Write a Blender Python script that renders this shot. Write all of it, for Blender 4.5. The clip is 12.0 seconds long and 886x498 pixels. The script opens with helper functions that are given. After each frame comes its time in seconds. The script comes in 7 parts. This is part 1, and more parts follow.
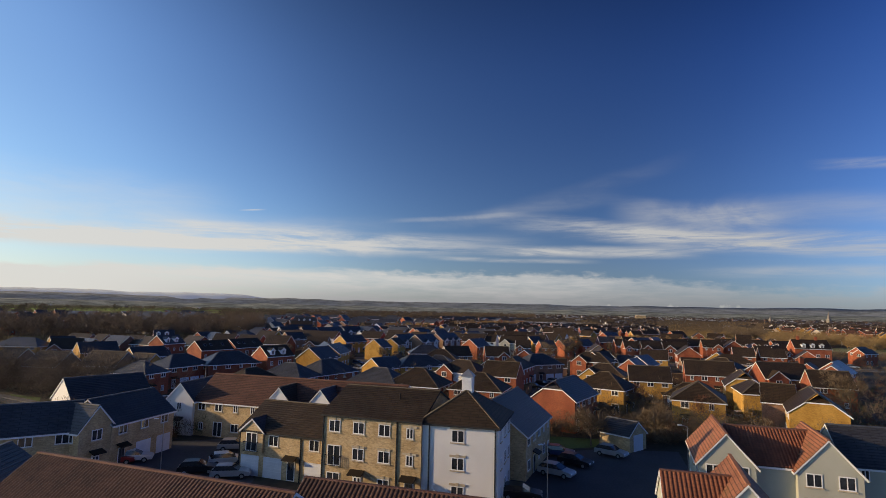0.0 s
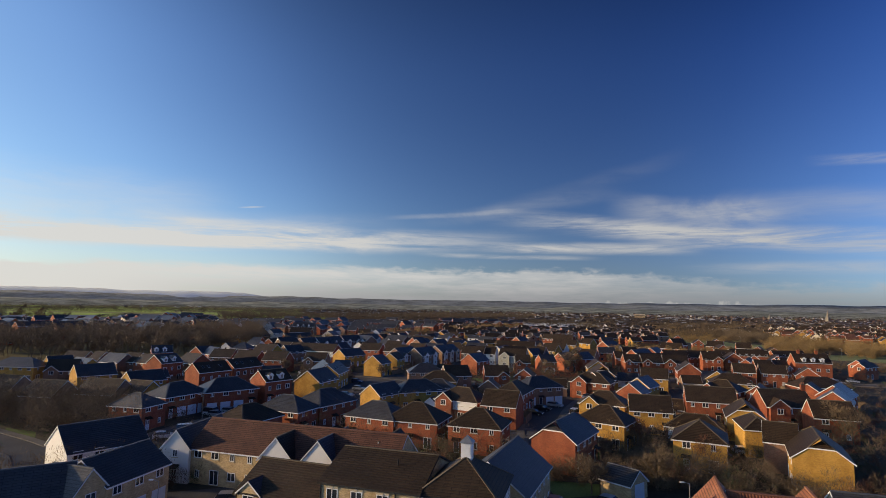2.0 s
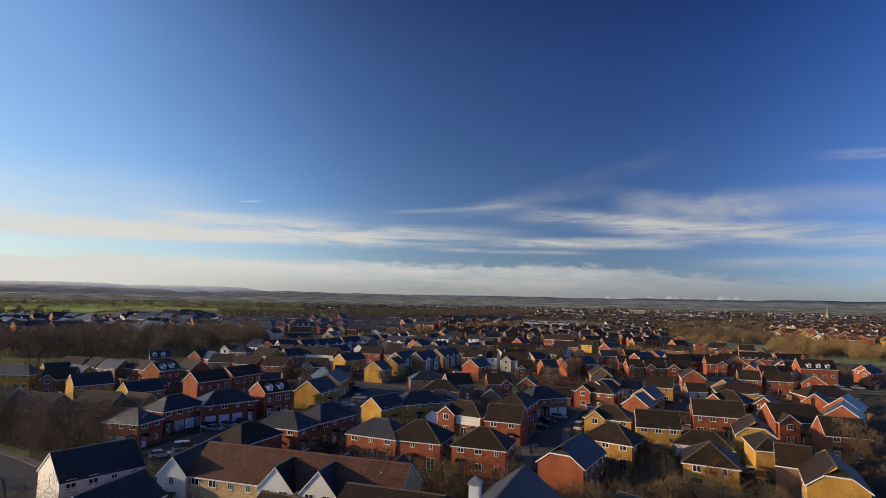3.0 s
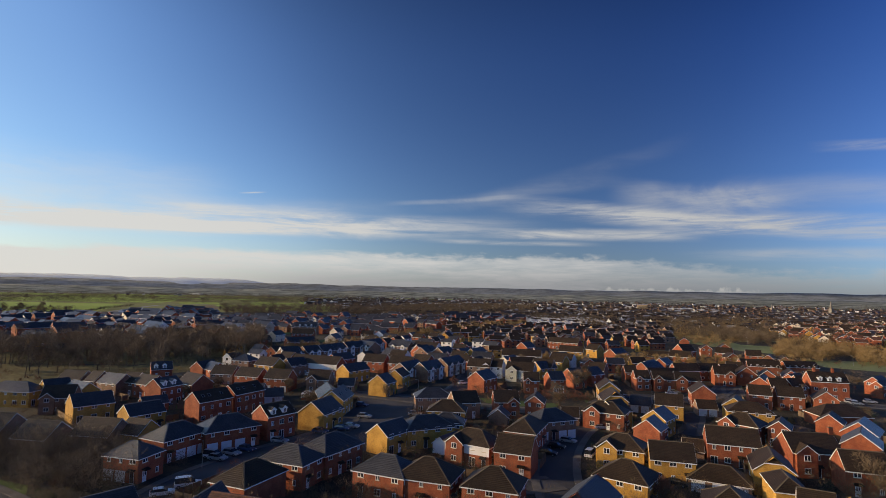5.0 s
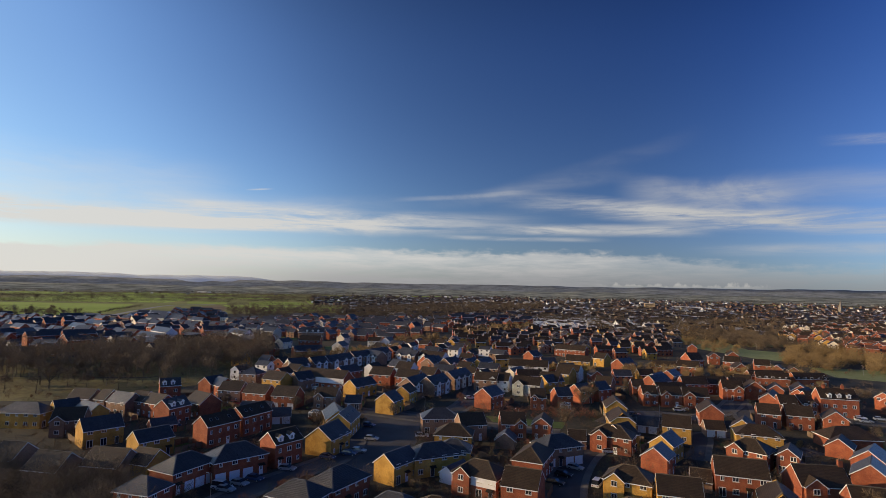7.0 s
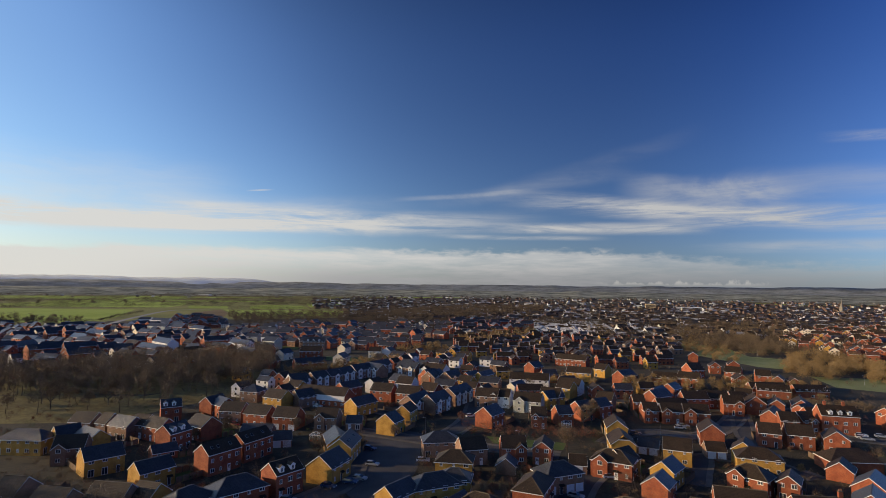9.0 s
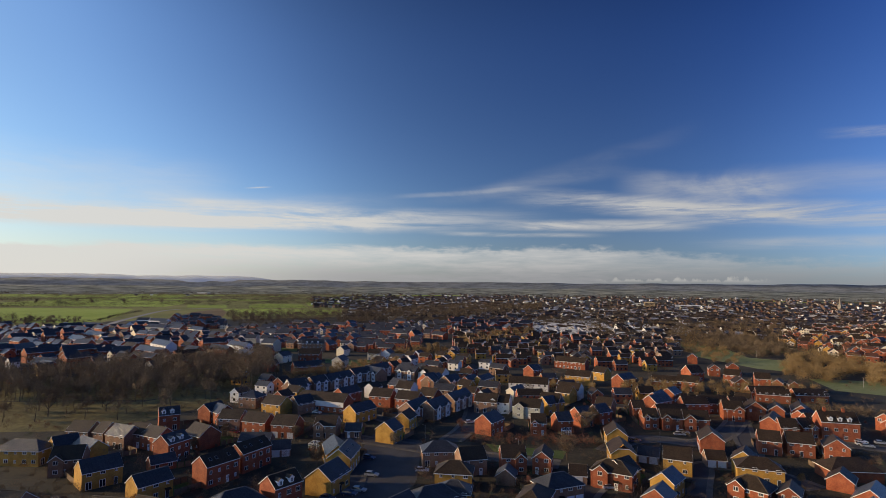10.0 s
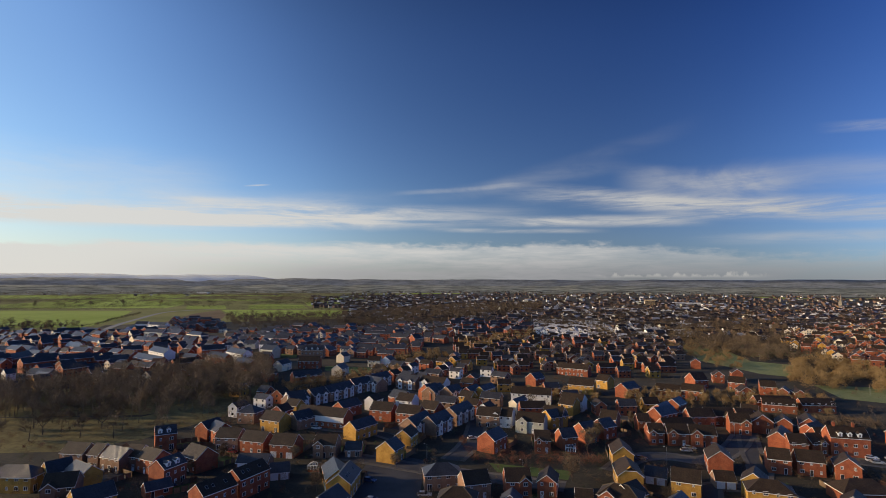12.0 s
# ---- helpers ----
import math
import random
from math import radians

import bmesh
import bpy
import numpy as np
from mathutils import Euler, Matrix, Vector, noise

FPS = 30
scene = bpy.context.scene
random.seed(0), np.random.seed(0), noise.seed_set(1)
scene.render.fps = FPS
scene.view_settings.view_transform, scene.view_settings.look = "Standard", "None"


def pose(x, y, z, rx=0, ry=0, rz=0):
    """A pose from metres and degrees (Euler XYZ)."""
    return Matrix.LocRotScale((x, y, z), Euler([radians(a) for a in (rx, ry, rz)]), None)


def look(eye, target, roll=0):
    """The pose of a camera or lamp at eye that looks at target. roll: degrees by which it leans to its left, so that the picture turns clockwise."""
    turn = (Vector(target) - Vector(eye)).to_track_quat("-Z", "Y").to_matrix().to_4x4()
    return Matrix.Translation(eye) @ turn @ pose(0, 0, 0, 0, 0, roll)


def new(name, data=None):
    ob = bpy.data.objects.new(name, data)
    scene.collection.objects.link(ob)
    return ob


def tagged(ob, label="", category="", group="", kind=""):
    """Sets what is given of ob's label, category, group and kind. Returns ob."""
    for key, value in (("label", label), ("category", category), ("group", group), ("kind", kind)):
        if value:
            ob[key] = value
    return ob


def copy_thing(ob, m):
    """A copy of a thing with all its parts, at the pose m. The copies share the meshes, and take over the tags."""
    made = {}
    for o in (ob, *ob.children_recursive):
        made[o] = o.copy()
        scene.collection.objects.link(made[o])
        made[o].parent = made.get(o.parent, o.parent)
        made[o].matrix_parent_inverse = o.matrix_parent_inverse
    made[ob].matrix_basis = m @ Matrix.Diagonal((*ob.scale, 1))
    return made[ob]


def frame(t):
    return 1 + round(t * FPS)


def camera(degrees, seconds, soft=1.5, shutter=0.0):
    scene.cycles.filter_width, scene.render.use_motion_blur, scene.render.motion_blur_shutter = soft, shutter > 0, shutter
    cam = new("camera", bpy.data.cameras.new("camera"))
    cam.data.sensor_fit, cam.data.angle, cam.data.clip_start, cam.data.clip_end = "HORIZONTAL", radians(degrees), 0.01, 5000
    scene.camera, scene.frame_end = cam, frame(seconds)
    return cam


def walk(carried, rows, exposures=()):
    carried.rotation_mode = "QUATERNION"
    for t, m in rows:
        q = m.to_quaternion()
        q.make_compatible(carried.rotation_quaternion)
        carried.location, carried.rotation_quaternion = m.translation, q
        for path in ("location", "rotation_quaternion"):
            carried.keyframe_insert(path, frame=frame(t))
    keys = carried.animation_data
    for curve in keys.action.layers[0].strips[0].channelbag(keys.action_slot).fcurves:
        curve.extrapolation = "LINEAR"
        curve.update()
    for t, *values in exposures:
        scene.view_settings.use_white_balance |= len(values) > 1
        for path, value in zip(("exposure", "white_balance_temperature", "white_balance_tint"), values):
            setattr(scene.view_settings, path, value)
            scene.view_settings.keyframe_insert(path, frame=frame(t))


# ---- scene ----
# ---- camera and its walk ----
cam = camera(78.0, 12.0, soft=0.5)
# seconds, x, y, z, yaw, pitch, roll
PATH = [
    (0.0, 0.00, 0.00, 19.00, 0.00, 6.35, 1.20),
    (0.5, -0.01, -0.13, 20.20, -0.01, 6.24, 1.09),
    (1.0, -0.08, -0.33, 21.97, -0.02, 6.05, 1.08),
    (1.5, -0.03, -0.32, 24.03, -0.05, 6.18, 1.03),
    (2.0, -0.04, 0.30, 26.07, -0.08, 6.02, 1.05),
    (2.5, -0.35, 1.40, 28.09, -0.08, 5.65, 1.14),
    (3.0, -0.84, 2.63, 30.09, -0.12, 5.45, 1.12),
    (5.0, -2.38, 5.66, 37.76, 0.02, 4.54, 1.17),
    (5.5, -2.46, 5.76, 39.70, 0.23, 4.28, 1.23),
    (6.0, -2.47, 5.63, 41.72, 0.52, 4.19, 1.21),
    (6.5, -2.49, 5.48, 43.69, 0.63, 4.08, 1.16),
    (7.0, -2.50, 5.27, 45.70, 0.68, 4.11, 1.05),
    (9.0, -2.20, 4.69, 53.36, 0.75, 4.05, 0.63),
    (9.5, -2.32, 4.81, 55.22, 0.68, 3.94, 0.59),
    (10.0, -2.35, 5.38, 57.10, 0.62, 3.75, 0.52),
    (10.5, -2.31, 6.36, 58.81, 0.57, 3.38, 0.42),
    (11.0, -2.36, 7.57, 60.54, 0.62, 3.26, 0.47),
    (11.5, -2.63, 8.61, 62.28, 0.65, 3.26, 0.33),
    (12.0, -2.93, 9.45, 64.00, 0.57, 3.40, 0.15),
]


def facing(x, y, z, yaw, pitch, roll):
    a, b = radians(yaw), radians(pitch)
    way = Vector((-math.sin(a) * math.cos(b), math.cos(a) * math.cos(b), math.sin(b)))
    eye = Vector((x, y, z))
    return look(eye, eye + way * 100, roll)


walk(cam, [(r[0], facing(*r[1:])) for r in PATH], exposures=[(0.0, 0.0), (12.0, 0.0)])

# ---- world, sun ----
SUN_AZ, SUN_EL = 179.5, 12.0   # azimuth counted from +x towards +y
sun_way = Vector((math.cos(radians(SUN_AZ)) * math.cos(radians(SUN_EL)), math.sin(radians(SUN_AZ)) * math.cos(radians(SUN_EL)), math.sin(radians(SUN_EL))))
sun = new("sun", bpy.data.lights.new("sun", "SUN"))
sun.data.energy, sun.data.angle, sun.data.color = 4.9, radians(0.6), (1.0, 0.72, 0.41)
sun.matrix_world = look(sun_way * 200, (0, 0, 0))

world = bpy.data.worlds.new("sky")
scene.world = world
world.use_nodes = True
WN, WL = world.node_tree.nodes, world.node_tree.links
WN.clear()


def wnode(kind, **values):
    n = WN.new(kind)
    for key, value in values.items():
        if key.startswith("i"):
            n.inputs[int(key[1:])].default_value = value
    return n


def wmath(op, a, b=None, clamp=False):
    n = WN.new("ShaderNodeMath")
    n.operation, n.use_clamp = op, clamp
    for k, v in enumerate((a, b)):
        if v is None:
            continue
        if isinstance(v, (int, float)):
            n.inputs[k].default_value = v
        else:
            WL.new(v, n.inputs[k])
    return n.outputs[0]


def wrange(value, a, b, lo=0.0, hi=1.0, kind="SMOOTHSTEP"):
    n = WN.new("ShaderNodeMapRange")
    n.interpolation_type = kind
    WL.new(value, n.inputs[0])
    for k, v in enumerate((a, b, lo, hi)):
        n.inputs[k + 1].default_value = v
    return n.outputs[0]


def wnoise(vec, scale, sx, sy, detail=5.0, rough=0.55, warp=0.0, shift=0.0):
    m = WN.new("ShaderNodeMapping")
    WL.new(vec, m.inputs[0])
    m.inputs["Scale"].default_value = (sx, sy, 1)
    m.inputs["Location"].default_value = (shift, shift * 0.7, shift)
    n = WN.new("ShaderNodeTexNoise")
    WL.new(m.outputs[0], n.inputs["Vector"])
    n.inputs["Scale"].default_value, n.inputs["Detail"].default_value = scale, detail
    n.inputs["Roughness"].default_value, n.inputs["Distortion"].default_value = rough, warp
    return n.outputs[0]


sky = WN.new("ShaderNodeTexSky")
sky.sky_type, sky.sun_disc = "NISHITA", False
sky.sun_elevation, sky.sun_rotation = radians(SUN_EL), radians(90.0 - SUN_AZ)
sky.altitude, sky.air_density, sky.dust_density, sky.ozone_density = 100, 1.0, 0.6, 3.0
place = WN.new("ShaderNodeTexCoord")
split = WN.new("ShaderNodeSeparateXYZ")
WL.new(place.outputs["Generated"], split.inputs[0])
az = wmath("MULTIPLY", wmath("ARCTAN2", split.outputs[0], split.outputs[1]), 57.296)
el = wmath("MULTIPLY", wmath("ARCSINE", split.outputs[2]), 57.296)
join = WN.new("ShaderNodeCombineXYZ")
WL.new(az, join.inputs[0]), WL.new(el, join.inputs[1])
ang = join.outputs[0]
# low bank of cloud over the horizon, its top ragged
puff = wnoise(ang, 0.55, 0.24, 1.2, 8.0, 0.62, 0.3)
ragged = wmath("MULTIPLY", wmath("SUBTRACT", puff, 0.5), 2.2)
lumps = wnoise(ang, 1.0, 0.55, 1.1, 6.0, 0.6, 0.2, 9.0)
ragged = wmath("ADD", ragged, wmath("MULTIPLY", wmath("SUBTRACT", lumps, 0.5), wrange(az, -12, 2, 0.3, 1.5)))
top = wmath("ADD", wmath("ADD", wrange(az, -42, -24, 3.3, 4.0), wrange(az, 14, 32, 0.0, -1.4)), ragged)
bank = wmath("MULTIPLY", wrange(wmath("SUBTRACT", el, top), 0.15, -0.75), wrange(wnoise(ang, 0.5, 0.22, 1.5, 5.0, 0.6, 0.0, 5.0), 0.3, 0.62, 0.62, 1.0))
fine = wnoise(ang, 0.55, 0.16, 1.7, 8.0, 0.66, 0.5, 2.0)
broad = wnoise(ang, 0.22, 0.35, 1.2, 6.0, 0.6, 1.0, 12.0)
warp = wmath("MULTIPLY", wmath("SUBTRACT", wnoise(ang, 0.14, 0.6, 0.6, 4.0, 0.55, 0.0, 17.0), 0.5), 1.9)


def streak(az0, el0, az1, el1, thick, amount, soft=0.0, crisp=1.0):
    """One long streak of cirrus between two bearings, its edges frayed."""
    mid = wmath("ADD", wmath("MULTIPLY", wmath("SUBTRACT", az, az0), (el1 - el0) / (az1 - az0)), el0)
    off = wmath("ABSOLUTE", wmath("SUBTRACT", wmath("SUBTRACT", el, mid), wmath("MULTIPLY", warp, crisp * min(1.0, thick))))
    body = wrange(off, thick * 1.25, thick * 0.1)
    run = (az1 - az0) * 0.22 + 0.6
    ends = wmath("MULTIPLY", wrange(az, az0 - run * 0.4, az0 + run), wrange(az, az1 + run * 0.4, az1 - run))
    fray = wrange(broad if soft else fine, 0.30, 0.62, 0.15 if not soft else 0.3, 1.0)
    return wmath("MULTIPLY", wmath("MULTIPLY", body, ends), wmath("MULTIPLY", fray, amount))


STREAKS = (
    (-72.00, 5.10, 5.71, 6.85, 1.20, 1.25, 0, 0.6),
    (-28.67, 7.45, -8.00, 7.60, 0.75, 0.55, 0, 0.9),
    (-36.00, 5.30, -12.00, 5.75, 0.30, 0.40, 0, 0.6),
    (8.00, 9.05, 62.00, 3.40, 1.15, 1.20, 0, 0.6),
    (5.00, 6.15, 25.14, 5.96, 0.65, 0.95, 0, 0.5),
    (-1.40, 5.39, 15.46, 5.11, 0.28, 0.55, 0, 0.5),
    (2.00, 9.30, 24.00, 14.80, 1.00, 0.06, 1, 1.0),
    (-2.00, 8.90, 18.00, 11.60, 0.90, 0.13, 1, 0.8),
    (25.49, 9.60, 46.87, 8.40, 1.60, 0.30, 1, 0.8),
    (17.72, 10.00, 31.91, 8.35, 1.70, 0.55, 1, 1.0),
    (34.87, 13.10, 47.10, 12.10, 0.50, 0.55, 0, 0.4),
    (-5.65, 9.11, 8.63, 10.14, 0.30, 0.28, 1, 0.8),
    (-48.80, 9.20, -22.00, 9.40, 2.80, 0.26, 1, 0.6),
    (-48.60, 6.60, -5.03, 8.25, 1.30, 0.22, 1, 0.6),
    (24.84, 4.14, 49.21, 3.63, 0.65, 0.42, 0, 0.4),
    (-20.59, 9.35, -18.36, 9.58, 0.10, 0.75, 1, 0.0),
)
cover = wmath("MULTIPLY", bank, wrange(az, 8, 30, 0.92, 0.6))
for q in STREAKS:
    cover = wmath("ADD", cover, streak(*q))
fibre = wnoise(ang, 0.8, 0.22, 1.9, 7.0, 0.62, 0.6, 23.0)
cover = wmath("MULTIPLY", cover, wrange(fibre, 0.32, 0.66, 0.74, 1.04))
# thin veil of haze low down towards the sun
cover = wmath("ADD", cover, wmath("MULTIPLY", wrange(el, 11.0, 2.5), wrange(az, 0, -46, 0.05, 0.34)))
cover = wmath("MINIMUM", cover, 0.95)
tone = WN.new("ShaderNodeMixRGB")
tone.inputs[1].default_value, tone.inputs[2].default_value = (6.7, 6.55, 6.2, 1), (4.8, 4.8, 4.8, 1)
WL.new(wrange(az, -40, 40), tone.inputs[0])
# clear sky deepens away from the sun
def wdot(x, y, z):
    n = WN.new("ShaderNodeVectorMath")
    n.operation = "DOT_PRODUCT"
    WL.new(place.outputs["Generated"], n.inputs[0])
    n.inputs[1].default_value = Vector((x, y, z)).normalized()
    return n.outputs["Value"]


lobe = wrange(wdot(math.cos(radians(SUN_AZ)), math.sin(radians(SUN_AZ)), 0.0), -0.44, 0.66, 0.0, 1.0, "LINEAR")
dip = wrange(wdot(0.23, 0.83, 0.51), 0.66, 1.0, 0.0, 1.10)
right = wrange(wdot(0.82, 0.55, 0.12), 0.74, 1.0, 0.0, 0.55)
glare = wrange(wdot(-0.76, 0.64, 0.06), 0.80, 1.0, 0.0, 0.50)
high = wrange(el, 22, 50, 0.0, 1.5)
gain = wmath("POWER", 2.0, wmath("SUBTRACT", wmath("ADD", wmath("MULTIPLY", lobe, 1.28), right), wmath("ADD", glare, wmath("ADD", dip, high))))
deep = WN.new("ShaderNodeMixRGB")
deep.blend_type = "MULTIPLY"
deep.inputs[0].default_value = 1.0
hue = WN.new("ShaderNodeMixRGB")
far_hue = WN.new("ShaderNodeMixRGB")
far_hue.inputs[1].default_value, far_hue.inputs[2].default_value = (0.36, 0.63, 1.45, 1), (0.74, 0.92, 1.50, 1)
WL.new(wrange(el, 34, 3), far_hue.inputs[0])
hue.inputs[2].default_value = (0.93, 0.96, 1.04, 1)
WL.new(lobe, hue.inputs[0]), WL.new(far_hue.outputs[0], hue.inputs[1])
grade = WN.new("ShaderNodeVectorMath")
grade.operation = "SCALE"
WL.new(hue.outputs[0], grade.inputs[0]), WL.new(gain, grade.inputs["Scale"])
WL.new(sky.outputs[0], deep.inputs[1]), WL.new(grade.outputs[0], deep.inputs[2])
base = WN.new("ShaderNodeMixRGB")
base.blend_type = "MULTIPLY"
base.inputs[2].default_value = (0.58, 0.585, 0.62, 1)
WL.new(wmath("MULTIPLY", wrange(el, 3.2, 0.6), wrange(az, -36, -8)), base.inputs[0])
WL.new(tone.outputs[0], base.inputs[1])
blend = WN.new("ShaderNodeMixRGB")
WL.new(cover, blend.inputs[0]), WL.new(deep.outputs[0], blend.inputs[1]), WL.new(base.outputs[0], blend.inputs[2])
# small bright heaps of cloud low over the horizon, away from the sun
heap = wnoise(ang, 1.0, 0.9, 0.5, 5.0, 0.6, 0.0, 31.0)
rise = wmath("ADD", wmath("MULTIPLY", wmath("SUBTRACT", heap, 0.44), 2.0), 0.60)
heaps = wmath("MULTIPLY", wrange(wmath("SUBTRACT", el, rise), 0.08, -0.22), wrange(el, 0.30, 0.75))
heaps = wmath("MULTIPLY", wmath("MULTIPLY", heaps, wrange(az, 14.5, 17.0)), wmath("MULTIPLY", wrange(az, 31.0, 28.0), 0.55))
lit = WN.new("ShaderNodeMixRGB")
lit.inputs[2].default_value = (5.3, 5.1, 4.8, 1)
WL.new(heaps, lit.inputs[0]), WL.new(blend.outputs[0], lit.inputs[1])
back = WN.new("ShaderNodeBackground")
back.inputs[1].default_value = 0.105
WL.new(lit.outputs[0], back.inputs[0])
WL.new(back.outputs[0], WN.new("ShaderNodeOutputWorld").inputs[0])


# ---- materials ----
def material(name, a, b, scale=1.0, rough=0.8, metal=0.0, bump=0.0, fine=12.0, spread=0.12, spec=0.4, coords="Object"):
    """Two colours mixed by coarse and fine noise, a touch of difference from thing to thing, fine relief."""
    m = bpy.data.materials.new(name)
    m.use_nodes = True
    n, l = m.node_tree.nodes, m.node_tree.links
    p = n["Principled BSDF"]
    p.inputs["Roughness"].default_value, p.inputs["Metallic"].default_value = rough, metal
    p.inputs["Specular IOR Level"].default_value = spec
    tc = n.new("ShaderNodeTexCoord")
    big, small = n.new("ShaderNodeTexNoise"), n.new("ShaderNodeTexNoise")
    for t, s in ((big, scale), (small, fine)):
        t.inputs["Scale"].default_value, t.inputs["Detail"].default_value = s, 4.0
        l.new(tc.outputs[coords], t.inputs["Vector"])
    mixf = n.new("ShaderNodeMath")
    mixf.operation = "MULTIPLY_ADD"
    l.new(big.outputs[0], mixf.inputs[0])
    mixf.inputs[1].default_value = 0.6
    half = n.new("ShaderNodeMath")
    half.operation = "MULTIPLY"
    half.inputs[1].default_value = 0.4
    l.new(small.outputs[0], half.inputs[0]), l.new(half.outputs[0], mixf.inputs[2])
    ramp = n.new("ShaderNodeMapRange")
    ramp.inputs[1].default_value, ramp.inputs[2].default_value = 0.40, 0.60
    l.new(mixf.outputs[0], ramp.inputs[0])
    mix = n.new("ShaderNodeMixRGB")
    mix.inputs[1].default_value, mix.inputs[2].default_value = (*a, 1), (*b, 1)
    l.new(ramp.outputs[0], mix.inputs[0])
    info = n.new("ShaderNodeObjectInfo")
    var = n.new("ShaderNodeMapRange")
    var.inputs[3].default_value, var.inputs[4].default_value = 1 - spread, 1 + spread
    l.new(info.outputs["Random"], var.inputs[0])
    hsv = n.new("ShaderNodeHueSaturation")
    l.new(mix.outputs[0], hsv.inputs["Color"]), l.new(var.outputs[0], hsv.inputs["Value"])
    l.new(hsv.outputs[0], p.inputs["Base Color"])
    if bump:
        bp = n.new("ShaderNodeBump")
        bp.inputs["Strength"].default_value, bp.inputs["Distance"].default_value = bump, 0.02
        l.new(small.outputs[0], bp.inputs["Height"]), l.new(bp.outputs[0], p.inputs["Normal"])
    return m


def tile_material(name, a, b, course=0.3, rough=0.6, moss=(0.10, 0.09, 0.04), spec=0.4):
    """Roof covering: courses along the slope, broken into tiles, with weathering."""
    m = material(name, a, b, 0.35, rough, 0, 0, 6.0, 0.15, spec, "UV")
    n, l = m.node_tree.nodes, m.node_tree.links
    p = n["Principled BSDF"]
    tc = n.new("ShaderNodeTexCoord")
    br = n.new("ShaderNodeTexBrick")
    br.inputs["Scale"].default_value = 1.0
    br.inputs["Brick Width"].default_value, br.inputs["Row Height"].default_value = 1.7, course
    br.inputs["Mortar Size"].default_value = 0.04
    br.inputs["Color1"].default_value, br.inputs["Color2"].default_value = (0.9, 0.9, 0.9, 1), (1.1, 1.1, 1.1, 1)
    br.inputs["Mortar"].default_value = (0.34, 0.34, 0.34, 1)
    l.new(tc.outputs["UV"], br.inputs["Vector"])
    hsv = [x for x in n if x.bl_idname == "ShaderNodeHueSaturation"][0]
    mul = n.new("ShaderNodeMixRGB")
    mul.blend_type = "MULTIPLY"
    mul.inputs[0].default_value = 1.0
    l.new(hsv.outputs[0], mul.inputs[1]), l.new(br.outputs[0], mul.inputs[2])
    grow = n.new("ShaderNodeTexNoise")
    grow.inputs["Scale"].default_value, grow.inputs["Detail"].default_value = 0.8, 6
    l.new(tc.outputs["UV"], grow.inputs["Vector"])
    gr = n.new("ShaderNodeMapRange")
    gr.inputs[1].default_value, gr.inputs[2].default_value, gr.inputs[4].default_value = 0.55, 0.75, 0.6
    l.new(grow.outputs[0], gr.inputs[0])
    mm = n.new("ShaderNodeMixRGB")
    mm.inputs[2].default_value = (*moss, 1)
    l.new(gr.outputs[0], mm.inputs[0]), l.new(mul.outputs[0], mm.inputs[1])
    l.new(mm.outputs[0], p.inputs["Base Color"])
    bp = n.new("ShaderNodeBump")
    bp.inputs["Strength"].default_value, bp.inputs["Distance"].default_value = 0.6, 0.03
    l.new(br.outputs["Fac"], bp.inputs["Height"])
    bp.invert = True
    l.new(bp.outputs[0], p.inputs["Normal"])
    return m


def masonry(m, width, row, mortar):
    """Courses of brick or stone over a wall's colour: each piece a little lighter or darker, pale joints set back."""
    n, l = m.node_tree.nodes, m.node_tree.links
    p = n["Principled BSDF"]
    tc, sp, jn = n.new("ShaderNodeTexCoord"), n.new("ShaderNodeSeparateXYZ"), n.new("ShaderNodeCombineXYZ")
    l.new(tc.outputs["Object"], sp.inputs[0])
    along = n.new("ShaderNodeMath")
    l.new(sp.outputs[0], along.inputs[0]), l.new(sp.outputs[1], along.inputs[1])
    l.new(along.outputs[0], jn.inputs[0]), l.new(sp.outputs[2], jn.inputs[1])
    br = n.new("ShaderNodeTexBrick")
    br.inputs["Scale"].default_value = 1.0
    br.inputs["Brick Width"].default_value, br.inputs["Row Height"].default_value = width, row
    br.inputs["Mortar Size"].default_value = 0.008
    br.inputs["Color1"].default_value, br.inputs["Color2"].default_value = (0.80, 0.78, 0.76, 1), (1.18, 1.17, 1.15, 1)
    br.inputs["Mortar"].default_value = (*mortar, 1)
    l.new(jn.outputs[0], br.inputs["Vector"])
    hsv = [x for x in n if x.bl_idname == "ShaderNodeHueSaturation"][0]
    mul = n.new("ShaderNodeMixRGB")
    mul.blend_type = "MULTIPLY"
    mul.inputs[0].default_value = 1.0
    l.new(hsv.outputs[0], mul.inputs[1]), l.new(br.outputs["Color"], mul.inputs[2])
    l.new(mul.outputs[0], p.inputs["Base Color"])
    return m


